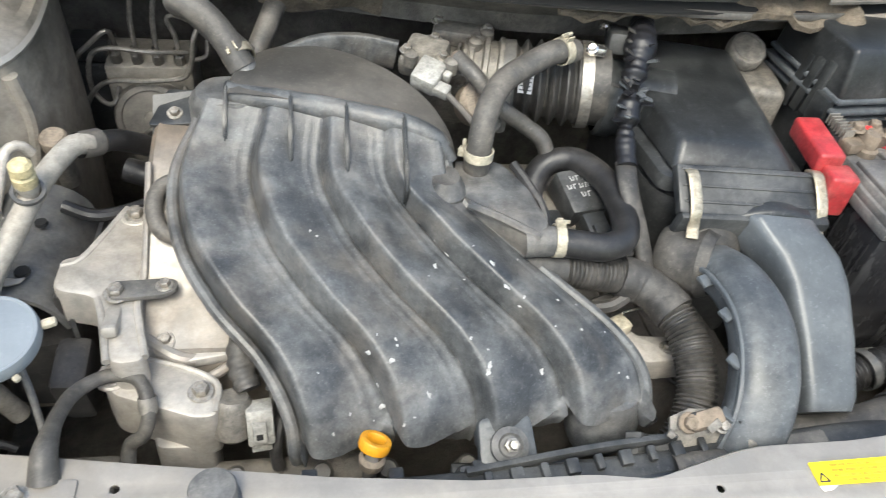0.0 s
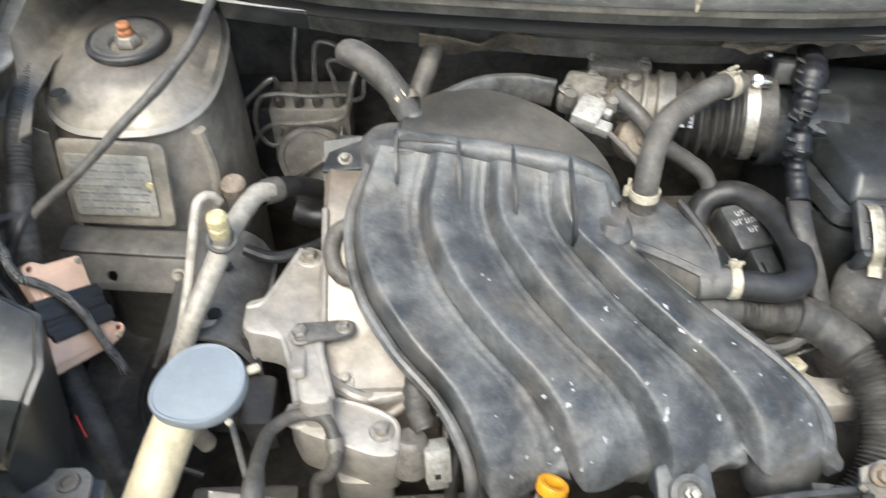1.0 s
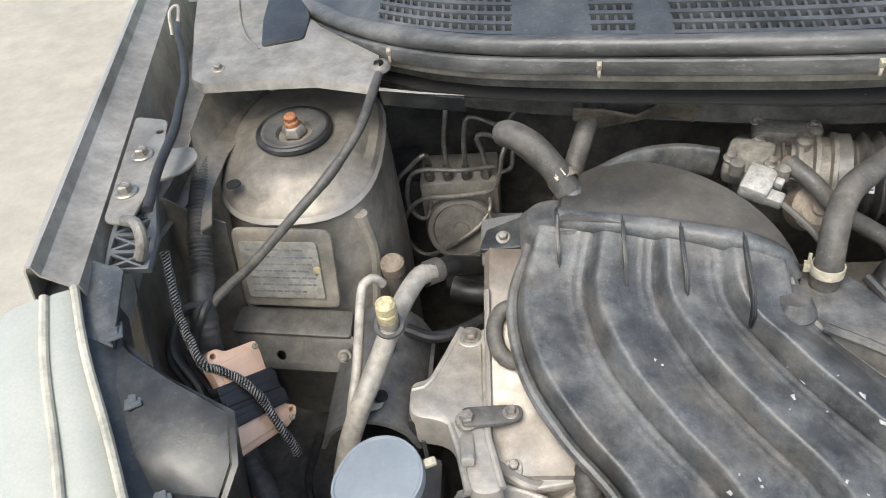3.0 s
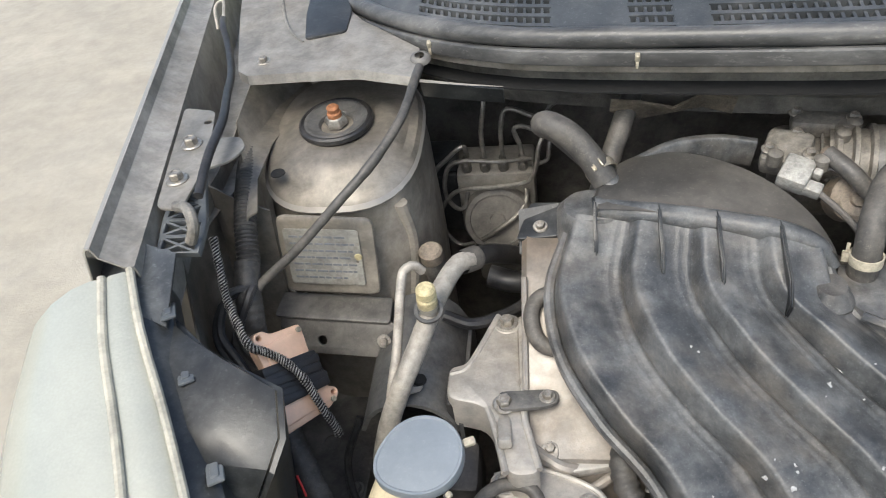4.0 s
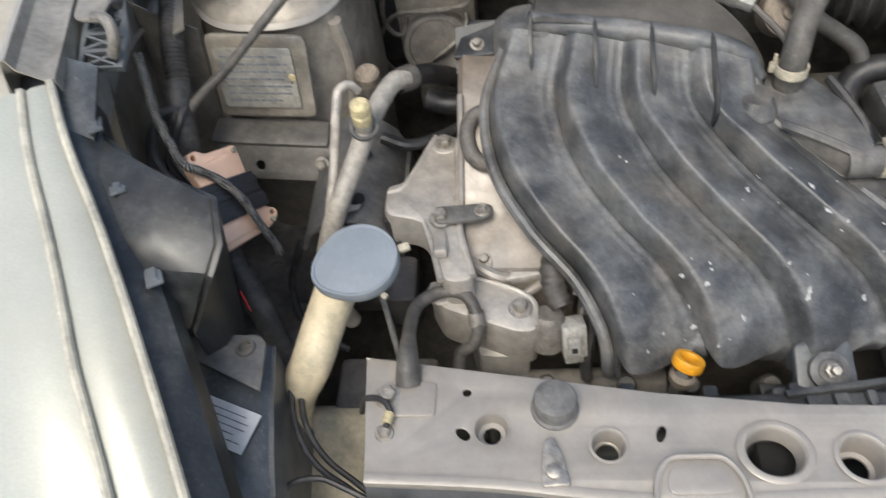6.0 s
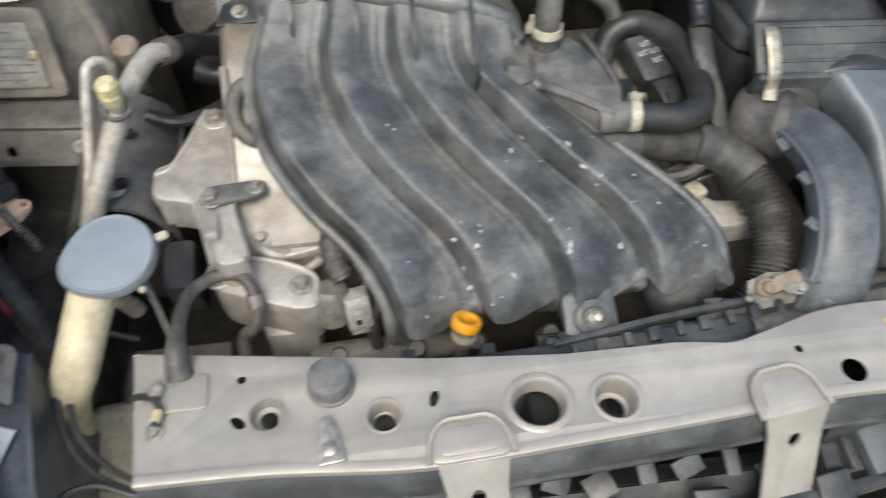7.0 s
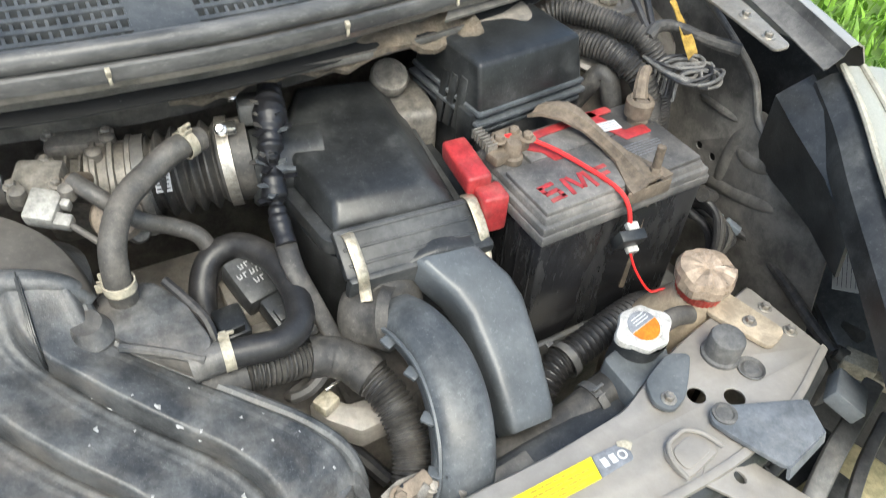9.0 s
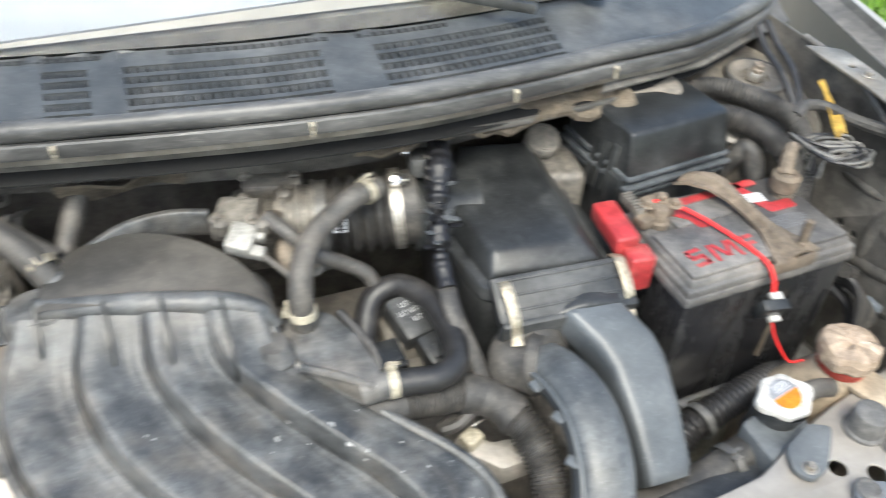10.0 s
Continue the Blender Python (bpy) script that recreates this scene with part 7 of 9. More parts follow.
part("bottle", box((0.085, 0.13, 0.28), (-0.475, -0.40, 0.45), bevel=0.02, seg=3), M_NECK, wash)
part("hose", tube([(-0.415, -0.32, 0.785), (-0.408, -0.33, 0.74), (-0.398, -0.36, 0.69), (-0.392, -0.385, 0.66)], 0.0026, 8), M_RUBBER_GREY, wash)

# short looped hose from the support to the mount
loop = hose("vent_hose", [(-0.3835, -0.400, 0.736), (-0.384, -0.385, 0.748), (-0.386, -0.350, 0.738), (-0.384, -0.318, 0.722), (-0.366, -0.300, 0.716), (-0.344, -0.304, 0.716), (-0.334, -0.325, 0.708), (-0.338, -0.338, 0.692), (-0.350, -0.340, 0.680), (-0.348, -0.355, 0.660), (-0.325, -0.365, 0.655)],
            lambda s, l: 0.0056 + 0.0048 * max(0, 1 - s / 0.045), M_RUBBER_OLD, "grey rubber vent hose looped over the mount")
part("tag", turned([(0.0066, -0.006), (0.0072, -0.006), (0.0072, 0.006), (0.0066, 0.006)], (-0.335, -0.323, 0.709), (0.1, -0.6, -0.8), 16), M_LIGHTGREY, loop)
part("end_clip", turned([(0.011, 0), (0.011, 0.016), (0.008, 0.02), (0, 0.02)], (-0.315, -0.368, 0.650), (-1, 0, 0.1), 16), M_STEEL, loop)
ground_wire = hose("earth_wire", [(-0.425, -0.405, 0.700), (-0.415, -0.412, 0.735), (-0.400, -0.418, 0.744), (-0.394, -0.428, 0.743), (-0.397, -0.439, 0.742)], 0.0025, M_WIRE, "thin black earth wire with a yellow sleeve", seg=8, category="wire", group="wires")
part("sleeve", tube([(-0.3945, -0.428, 0.7435), (-0.396, -0.436, 0.7435)], 0.0036, 10), M_YELLOWCAP, ground_wire, "yellow sleeve")

# copper coloured box tied to the wiring
cu = thing("control_unit", (-0.555, -0.24, 0.70), "pinkish copper control unit bound with black tape and cord", "control unit")
CU = Matrix(((0.5726, -0.3813, 0.7258, -0.5537), (0.7799, 0.5263, -0.3388, -0.2247), (-0.2528, 0.7600, 0.5987, 0.7614), (0, 0, 0, 1)))
CP = [(-0.024, 0.038), (-0.020, 0.050), (-0.010, 0.051), (-0.004, 0.045), (0.0272, 0.042), (0.0265, 0.030), (0.0245, 0.015), (0.0243, -0.016), (0.028, -0.022), (0.035, -0.026), (0.033, -0.034), (0.020, -0.040), (-0.046, -0.042), (-0.051, -0.036), (-0.030, -0.006), (-0.0225, 0.018)]
part("case", plate(soften(CP, 0.004), [circle(-0.0155, 0.0455, 0.0022, 10), circle(0.0295, -0.0285, 0.0022, 10)], 0.014, 0.002, CU), M_COPPER, cu)
part("raised_face", plate(soften([(-0.018, 0.038), (0.018, 0.037), (0.020, 0.012), (0.018, -0.020), (0.012, -0.034), (-0.038, -0.036), (-0.022, -0.006), (-0.016, 0.018)], 0.006), (), 0.003, 0.001, CU @ pose(0, 0, 0.0014)), M_COPPER, cu)
for x, y in ((0.0225, 0.0375), (0.0255, -0.034), (-0.044, -0.038)):
    part("screw", turned([(0.0028, 0), (0.0028, 0.0015), (0.0018, 0.002), (0, 0.0012)], CU @ Vector((x, y, 0.001)), CU.to_3x3() @ Vector((0, 0, 1)), 10), M_ZINC, cu)
for i in range(6):
    o = 0.0056 * i
    part("tape", put(box((0.056 + 0.002 * math.sin(2 * i), 0.0085, 0.0195), bevel=0.002), CU @ pose(0.0 + 0.05 * o, 0.0135 - o, -0.0060 + 0.0007 * (i % 3), 0, 0, -6 + 4 * math.sin(1.7 * i))), M_TAPE_BLACK, cu, "black tape turn")


def cord(name, pts, r, label):
    """A braided cord: two strands wound round a core."""
    t = thing(name, pts[0], label, "cord", "cords")
    path = spline(pts, 0.0011)
    fr = frames(path)
    part("core", tube([tuple(p) for p in path[::6]], r * 0.80, 10, 0.004), M_ROPE_BLACK, t)
    for k in range(8):
        b = bmesh.new()
        sgn = 1 if k % 2 else -1
        last = None
        for i, (p, tt, n, m) in enumerate(fr):
            a = sgn * i * 0.62 + k * math.pi / 4
            lift = r * (0.92 + 0.12 * math.cos(i * 0.9 + k * 1.6))
            c = p + (n * math.cos(a) + m * math.sin(a)) * lift
            s2 = (-n * math.sin(a) + m * math.cos(a))
            half = r * (0.34 if k % 2 else 0.20)
            quad = [b.verts.new(c + s2 * half), b.verts.new(c - s2 * half)]
            if last:
                b.faces.new((last[0], last[1], quad[1], quad[0]))
            last = quad
        bmesh.ops.solidify(b, geom=list(b.faces), thickness=r * 0.12)
        part("strand", b, M_ROPE if k % 2 else M_ROPE_BLACK, t)
    return t


on_unit = [tuple(CU @ Vector(q)) for q in ((-0.030, 0.046, 0.006), (-0.020, 0.034, 0.007), (-0.008, 0.020, 0.008), (0.0, 0.0, 0.012), (0.004, -0.014, 0.010), (0.008, -0.036, 0.008), (0.014, -0.056, 0.004), (0.016, -0.066, 0.0))]
cord("braided_cord", [(-0.620, -0.155, 0.870), (-0.614, -0.175, 0.845), (-0.608, -0.192, 0.825), *on_unit], 0.0040, "black and grey braided cord tied over the control unit")

# wiring along the left wing
loom_l = thing("wiring_loom", (-0.62, -0.1, 0.60), "taped and corrugated wiring loom along the inner wing", "wiring loom", "wiring looms")
part("conduit", tube([(-0.640, 0.035, 0.858), (-0.630, -0.02, 0.862), (-0.620, -0.070, 0.856), (-0.612, -0.110, 0.842), (-0.605, -0.140, 0.822)], ribbed(0.0105), 14, 0.0011), M_LOOM, loom_l)
part("taped", tube([(-0.608, -0.136, 0.824), (-0.606, -0.156, 0.806), (-0.604, -0.172, 0.782), (-0.600, -0.190, 0.745), (-0.565, -0.25, 0.70), (-0.53, -0.30, 0.66), (-0.505, -0.34, 0.60)], wrapped(0.012, 0.008, 0.10, 7), 12, 0.002), M_TAPE, loom_l)
for i, (dx, dz) in enumerate(((0.008, 0.0), (-0.01, 0.004), (0.004, -0.01), (-0.004, 0.012), (0.014, 0.008))):
    part("branch", tube([(-0.598, -0.158, 0.812), (-0.615 + dx, -0.170, 0.800 + dz), (-0.625 + dx, -0.19, 0.77 + dz), (-0.60 + dx, -0.215, 0.745 + dz), (-0.575 + dx, -0.255, 0.715 + dz)], 0.0042, 8), M_WIRE, loom_l)
part("red_wire", tube([(-0.552, -0.285, 0.70), (-0.547, -0.292, 0.695), (-0.543, -0.298, 0.688)], 0.0010, 6), M_REDWIRE, loom_l)
lever = hose("brake_bleed_pipe", [(-0.642, 0.045, 0.83), (-0.640, -0.02, 0.835), (-0.634, -0.07, 0.83), (-0.628, -0.11, 0.80)], 0.006, M_PIPE, "thin metal pipe beside the loom", category="pipe", group="pipes")
thin = hose("washer_hose", [(-0.447, 0.034, 0.932), (-0.449, 0.005, 0.930), (-0.458, -0.045, 0.916), (-0.482, -0.085, 0.895), (-0.512, -0.112, 0.873), (-0.556, -0.135, 0.836), (-0.590, -0.150, 0.812), (-0.602, -0.160, 0.800)], lambda s, l: 0.0045 * (1.12 if 0.12 < s < 0.15 else 1), M_RUBBER_OLD, "thin black washer hose crossing the strut tower")
cable = hose("bonnet_cable", [(-0.715, 0.205, 0.925), (-0.700, 0.165, 0.930), (-0.682, 0.125, 0.925), (-0.655, 0.055, 0.925), (-0.638, -0.005, 0.930), (-0.622, -0.062, 0.934), (-0.616, -0.12, 0.932), (-0.612, -0.165, 0.922)], 0.0042, M_WIRE, "thin black release cable along the wing", category="cable", group="wires")
part("bare_end", tube([(-0.722, 0.195, 0.915), (-0.726, 0.215, 0.935), (-0.716, 0.222, 0.94), (-0.712, 0.200, 0.928)], 0.002, 6), M_PIPE, cable)

# brackets between wing and headlamp
brk = thing("wing_bracket", (-0.65, -0.06, 0.86), "dusty steel bracket bolted to the inner wing", "bracket")
part("plate", plate(soften([(-0.692, 0.004), (-0.655, -0.006), (-0.640, -0.060), (-0.612, -0.058), (-0.600, -0.078), (-0.608, -0.100), (-0.630, -0.112), (-0.628, -0.172), (-0.652, -0.168), (-0.668, -0.10)], 0.008), [circle(-0.655, -0.028, 0.004, 12)], 0.003, 0.0008, pose(0, 0, 0.914)), M_BODY_MID, brk)
bolt(brk, (-0.656, -0.070, 0.914), (0, 0, 1), BOLT)
bolt(brk, (-0.648, -0.128, 0.914), (0, 0, 1), BOLT)
part("rolled_end", tube([(-0.632, -0.170, 0.916), (-0.618, -0.178, 0.918), (-0.612, -0.190, 0.908), (-0.618, -0.192, 0.895)], 0.005, 10), M_LIGHTGREY, brk)
lat = thing("headlamp_lattice", (-0.635, -0.20, 0.86), "dark blue-grey plastic lattice arm behind the headlamp", "lattice bracket")
LM = pose(0, -0.114, 0.912, 16, 0, 0) @ Matrix.Diagonal((1, 0.68, 1, 1))
rail_a = lambda v: -0.654 + 0.010 * max(0, v - 0.6)
rail_b = lambda v: -0.628 + 0.016 * min(1, v * 1.5)
gaps = []
for k in range(5):
    v0, v1 = k / 5 + 0.02, (k + 1) / 5 - 0.02
    xa, xb = rail_a(v0) + 0.0045, rail_b(v0) - 0.0045
    y0, y1 = -0.128 * v0, -0.128 * v1
    xm, ym, g = (xa + xb) / 2, (y0 + y1) / 2, 0.0022
    gaps += [[(xa, y0 - g), (xm - g, ym), (xa, y1 + g)], [(xb, y0 - g), (xb, y1 + g), (xm + g, ym)], [(xa + g, y0), (xb - g, y0), (xm, ym + g)], [(xa + g, y1), (xm, ym - g), (xb - g, y1)]]
rim = [(rail_a(v / 8), -0.128 * v / 8) for v in range(9)] + [(rail_b(v / 8), -0.128 * v / 8) for v in range(8, -1, -1)]
part("lattice", plate(rim, gaps, 0.007, 0.0006, LM), M_GREY_PLASTIC, lat, "pierced lattice strip")
part("ring_boss", turned([(0.006, 0), (0.009, 0), (0.009, 0.005), (0.006, 0.005), (0.006, 0)], (-0.640, -0.205, 0.886), (0, -0.2, 1), 18), M_SNORKEL, lat)
part("web", sheet([[(-0.700, -0.205, 0.885), (-0.655, -0.20, 0.902), (-0.620, -0.215, 0.902)], [(-0.672, -0.262, 0.880), (-0.640, -0.268, 0.89), (-0.612, -0.275, 0.88)]], 0.003), M_SNORKEL, lat)


def headlamp(s):
    """Lens, seam and dark housing of one headlamp, mirrored by s."""
    t = thing("headlamp", (s * 0.60, -0.40, 0.55), "hazed pale headlamp with a dark plastic housing", "headlamp", "headlamps")
    shell = M_BLACK
    low = 0.64
    inner = spline([(-0.650, -0.235, 0.900), (-0.622, -0.290, 0.886), (-0.586, -0.350, 0.866), (-0.548, -0.420, 0.842), (-0.500, -0.520, 0.80), (-0.47, -0.60, 0.755)], 0.02)

    def rows(offs):
        out = []
        for d, dz in offs:
            row = []
            for i, p in enumerate(inner):
                k = min(1.02, 0.54 + 0.95 * i / len(inner))
                row.append((-s * (p.x - 0.84 * d * k), p.y - 0.42 * d * k, p.z + dz * k))
            out.append(row)
        return out

    part("inner_band", sheet(rows([(0, 0), (0.010, 0.006), (0.030, 0.007), (0.042, 0.004)]), 0.003), M_LENS, t, "clear grey inner lens band")
    part("lens", sheet(rows([(0.044, 0.006), (0.060, 0.008), (0.090, 0.004), (0.125, -0.010), (0.160, -0.034), (0.188, -0.068), (0.206, -0.12), (0.21, -0.19)]), 0.003), M_LENS, t)
    for d in (0.0, 0.043):
        r = rows([(d, 0.007)])[0]
        part("seam", tube(r, 0.0035, 8, 0.02), M_LENS_EDGE, t, "yellowed bonding seam")
    hs = []
    for d, dz in ((0.002, -0.004), (-0.008, -0.006), (-0.022, -0.016), (-0.026, -0.04)):
        hs.append([(-s * (p.x - 0.84 * d), p.y - 0.42 * d, p.z + dz) for p in inner])
    part("housing", sheet(hs, 0.003), shell, t, "dark blue-grey housing")
    if s > 0:
        part("back_cover", sheet([[(0.640, -0.215, 0.885), (0.622, -0.26, 0.878), (0.600, -0.32, 0.865), (0.572, -0.38, 0.845)], [(0.606, -0.205, 0.862), (0.593, -0.245, 0.852), (0.580, -0.31, 0.832), (0.555, -0.37, 0.812)],
                                  [(0.622, -0.20, 0.775), (0.612, -0.24, 0.768), (0.598, -0.31, 0.760), (0.575, -0.37, 0.750)]], 0.004), shell, t)
    else:
        part("back_cover", sheet([[(-0.630, -0.250, 0.874), (-0.600, -0.276, 0.874), (-0.580, -0.290, 0.868)],
                                  [(-0.606, -0.300, 0.872), (-0.560, -0.302, 0.874), (-0.518, -0.320, 0.862)],
                                  [(-0.578, -0.350, 0.856), (-0.548, -0.350, 0.862), (-0.510, -0.352, 0.850)],
                                  [(-0.566, -0.368, 0.846), (-0.545, -0.372, 0.846), (-0.516, -0.370, 0.838)],
                                  [(-0.566, -0.384, 0.80), (-0.555, -0.386, 0.80), (-0.540, -0.384, 0.79)]], 0.004), shell, t)
        part("bridge", sheet([[(-0.632, -0.226, 0.882), (-0.612, -0.270, 0.872), (-0.570, -0.342, 0.850), (-0.554, -0.378, 0.838)],
                              [(-0.630, -0.250, 0.873), (-0.606, -0.300, 0.871), (-0.578, -0.350, 0.855), (-0.566, -0.370, 0.845)]], 0.003), shell, t)
        part("back_wall", sheet([[(-0.630, -0.250, 0.872), (-0.580, -0.290, 0.866), (-0.517, -0.320, 0.860), (-0.509, -0.352, 0.848), (-0.515, -0.370, 0.836), (-0.539, -0.384, 0.788)],
                                 [(-0.640, -0.245, low + 0.06), (-0.600, -0.280, low + 0.05), (-0.552, -0.310, low + 0.04), (-0.545, -0.350, low), (-0.545, -0.368, low), (-0.550, -0.380, low)]], 0.004), shell, t)
    for d in (2, 5, 9) if s < 0 else ():
        p = inner[min(d, len(inner) - 1)]
        q = Vector((-s * (p.x + 0.018), p.y + 0.008, p.z - 0.006))
        b = box((0.012, 0.024, 0.003), q - Vector((0, 0, 0.003)), (-14, 0, -s * 28), 0.0012)
        box((0.006, 0.015, 0.004), q - Vector((0, 0, 0.002)), (-14, 0, -s * 28), 0.001, bm=b)
        part("adjuster_clip", b, M_GREY_PLASTIC, t, "raised clip boss")
    return t


lamp_l = headlamp(-1)
lamp_r = headlamp(1)
duct_l = thing("air_guide", (-0.50, -0.42, 0.52), "dark plastic air guide box with a pale paper label", "air guide")
part("body", sheet([[(-0.60, -0.360, 0.752), (-0.571, -0.364, 0.750), (-0.531, -0.366, 0.748), (-0.503, -0.368, 0.746), (-0.495, -0.370, 0.742)], [(-0.60, -0.41, 0.742), (-0.563, -0.412, 0.741), (-0.526, -0.414, 0.741), (-0.497, -0.414, 0.740), (-0.490, -0.414, 0.736)],
                    [(-0.601, -0.46, 0.735), (-0.556, -0.46, 0.734), (-0.516, -0.46, 0.733), (-0.490, -0.460, 0.732), (-0.483, -0.460, 0.728)], [(-0.586, -0.53, 0.70), (-0.541, -0.53, 0.70), (-0.506, -0.53, 0.70), (-0.481, -0.53, 0.70), (-0.474, -0.530, 0.696)]], 0.004), M_SNORKEL, duct_l)
part("cheek", sheet([[(-0.495, -0.370, 0.742), (-0.490, -0.414, 0.736), (-0.483, -0.460, 0.728), (-0.474, -0.53, 0.696)], [(-0.499, -0.372, 0.52), (-0.495, -0.414, 0.52), (-0.489, -0.460, 0.50), (-0.481, -0.53, 0.50)]], 0.004), M_SNORKEL, duct_l)
lb = part("bracket", plate(soften([(-0.571, -0.377), (-0.553, -0.367), (-0.503, -0.366), (-0.495, -0.373), (-0.491, -0.416)], 0.004), [], 0.003, 0.0008, pose(0, 0, 0.754)), M_STEEL_DARK, duct_l, "grey triangular steel bracket")
part("slot_nut", turned([(0.008, 0), (0.0075, 0.0015), (0.005, 0.002), (0.0045, -0.001), (0, -0.001)], (-0.510, -0.379, 0.7555), (0, 0, 1), 16), M_BODY_DARK, lb)
lm = pose(-0.517, -0.436, 0.7405, 9, 0, -21)
lab = part("label", put(box((0.046, 0.031, 0.0008), bevel=0), lm), M_LABEL, duct_l, "pale printed paper label", smooth=0)
bars(lab, lm @ pose(0, 0, 0.0005), 0.036, 0.024, 5, M_LABELGREY, "print", 0.45, 11)
for p in ([(-0.489, -0.362, 0.71), (-0.487, -0.385, 0.70), (-0.478, -0.418, 0.69), (-0.461, -0.440, 0.675), (-0.434, -0.454, 0.66), (-0.40, -0.475, 0.65)],
          [(-0.484, -0.355, 0.71), (-0.481, -0.380, 0.695), (-0.472, -0.412, 0.688), (-0.455, -0.433, 0.672), (-0.430, -0.447, 0.655), (-0.40, -0.468, 0.645)],
          [(-0.483, -0.478, 0.66), (-0.4825, -0.463, 0.68), (-0.473, -0.455, 0.682), (-0.455, -0.453, 0.682), (-0.437, -0.459, 0.68), (-0.41, -0.470, 0.675)]):
    hose("lamp_wire", p, 0.0027, M_WIRE, "black wire by the headlamp", seg=8, category="wire", group="wires")


# ---- battery corner ----
bat = thing("battery", (0.394, -0.170, 0.630), "dusty black car battery with a red-lettered grey lid", "battery")
BM = pose(0.394, -0.172, 0.621, 0, 0, 2) @ Matrix.Diagonal((0.92, 1, 1, 1))
case = part("case", put(box((0.226, 0.128, 0.175), (0, 0, 0.0875), bevel=0.004, top=(1.012, 1.012)), BM), M_BATTERY, bat)
for i in range(6):
    part("case_rib", put(box((0.0025, 0.003, 0.15), (-0.1145, -0.055 + 0.022 * i, 0.088), bevel=0.0008), BM), M_BATTERY, case)
part("lid_skirt", put(box((0.236, 0.136, 0.012), (0, 0, 0.183), bevel=0.003), BM), M_BATTOP, bat)
part("lid_step", put(box((0.232, 0.132, 0.012), (0, 0, 0.191), bevel=0.003), BM), M_BATTOP, bat)
lidb = part("lid", put(box((0.226, 0.126, 0.014), (0, 0, 0.197), bevel=0.004, top=(0.975, 0.95)), BM), M_BATTOP, bat, "dusty grey lid")
lift = part("vent_cover", put(box((0.214, 0.070, 0.006), (0, -0.022, 0.2055), bevel=0.002), BM), M_BATTOP, bat)
part("vent_cover", put(box((0.120, 0.045, 0.006), (-0.012, 0.036, 0.2055), bevel=0.002), BM), M_BATTOP, bat)
for poly in ([(-0.080, 0.052), (0.070, 0.058), (0.072, 0.048), (-0.055, 0.042), (-0.030, 0.018), (-0.030, 0.004), (-0.048, 0.004), (-0.052, 0.020), (-0.080, 0.044)],
             [(0.028, 0.058), (0.046, 0.058), (0.060, 0.014), (0.088, 0.014), (0.088, 0.000), (0.050, 0.000)]):
    part("red_stripe", plate(soften(poly, 0.003), (), 0.0016, 0.0004, BM @ pose(0, 0, 0.2095)), M_RED, lidb, "red plastic stripe")
part("white_tag", put(box((0.030, 0.015, 0.001), bevel=0), BM @ pose(0.044, 0.026, 0.2105, 0, 0, -6)), M_LABEL, lidb, smooth=0)
bars(lidb, BM @ pose(0.044, 0.026, 0.2110, 0, 0, -6), 0.026, 0.011, 3, M_LABELGREY, "print", 0.5, 2)
b = bmesh.new()
for x, y, w, h, turn in ((-0.088, -0.024, 0.020, 0.005, 6), (-0.087, -0.034, 0.018, 0.005, 6), (-0.086, -0.044, 0.020, 0.005, 6), (-0.095, -0.029, 0.005, 0.010, 6), (-0.079, -0.039, 0.005, 0.010, 6),
                         (-0.066, -0.034, 0.005, 0.025, -4), (-0.056, -0.032, 0.005, 0.022, 24), (-0.046, -0.032, 0.005, 0.022, -20), (-0.037, -0.034, 0.005, 0.025, 4),
                         (-0.024, -0.034, 0.005, 0.025, 0), (-0.015, -0.024, 0.016, 0.005, 4), (-0.016, -0.034, 0.012, 0.005, 4)):
    put(box((w, h, 0.0006), bevel=0), BM @ pose(x + 0.004, y, 0.2088, 0, 0, turn), b)
part("red_lettering", b, M_RED, lidb, "worn red block lettering", smooth=0)
bars(lidb, BM @ pose(0.060, -0.018, 0.2087), 0.050, 0.022, 6, M_LABELGREY, "print", 0.4, 4)
part("terminal", put(turned([(0.012, 0.0), (0.012, 0.006), (0.009, 0.008), (0.0085, 0.024), (0.007, 0.026), (0, 0.026)], (0, 0, 0), (0, 0, 1), 18), BM @ pose(0.092, 0.026, 0.204)), M_RUST, bat, "dusty corroded negative post")
part("terminal", put(turned([(0.012, 0.0), (0.012, 0.006), (0.009, 0.008), (0.0085, 0.02), (0.007, 0.022), (0, 0.022)], (0, 0, 0), (0, 0, 1), 18), BM @ pose(-0.086, 0.030, 0.204)), M_RUST, bat)
neg = thing("battery_clamp", (0.495, -0.137, 0.825), "dusty corroded negative battery clamp with its cable", "battery clamp")
part("jaw", turned([(0.011, 0), (0.015, 0), (0.0155, 0.016), (0.012, 0.020), (0.009, 0.018)], (0.495, -0.134, 0.824), (0, 0, 1), 18), M_RUST, neg)
part("tail", tube([(0.497, -0.130, 0.838), (0.504, -0.120, 0.850), (0.512, -0.112, 0.858), (0.522, -0.106, 0.855)], lambda s, l: 0.0085 - 0.05 * s, 10), M_RUST, neg)
part("cable", tube([(0.520, -0.107, 0.856), (0.532, -0.100, 0.84), (0.534, -0.10, 0.78), (0.53, -0.12, 0.70)], 0.0065, 10), M_RUBBER, neg)
neg.location += Vector((-0.017, -0.006, 0.009))
pos = thing("fuse_terminal", (0.315, -0.13, 0.81), "dusty brass fuse terminal on the positive post", "battery terminal")
b = box((0.030, 0.030, 0.014), (0.318, -0.130, 0.834), (0, 0, 6), 0.003)
box((0.022, 0.018, 0.012), (0.298, -0.142, 0.830), (0, 0, 10), 0.003, bm=b)
part("block", b, M_RUST, pos)
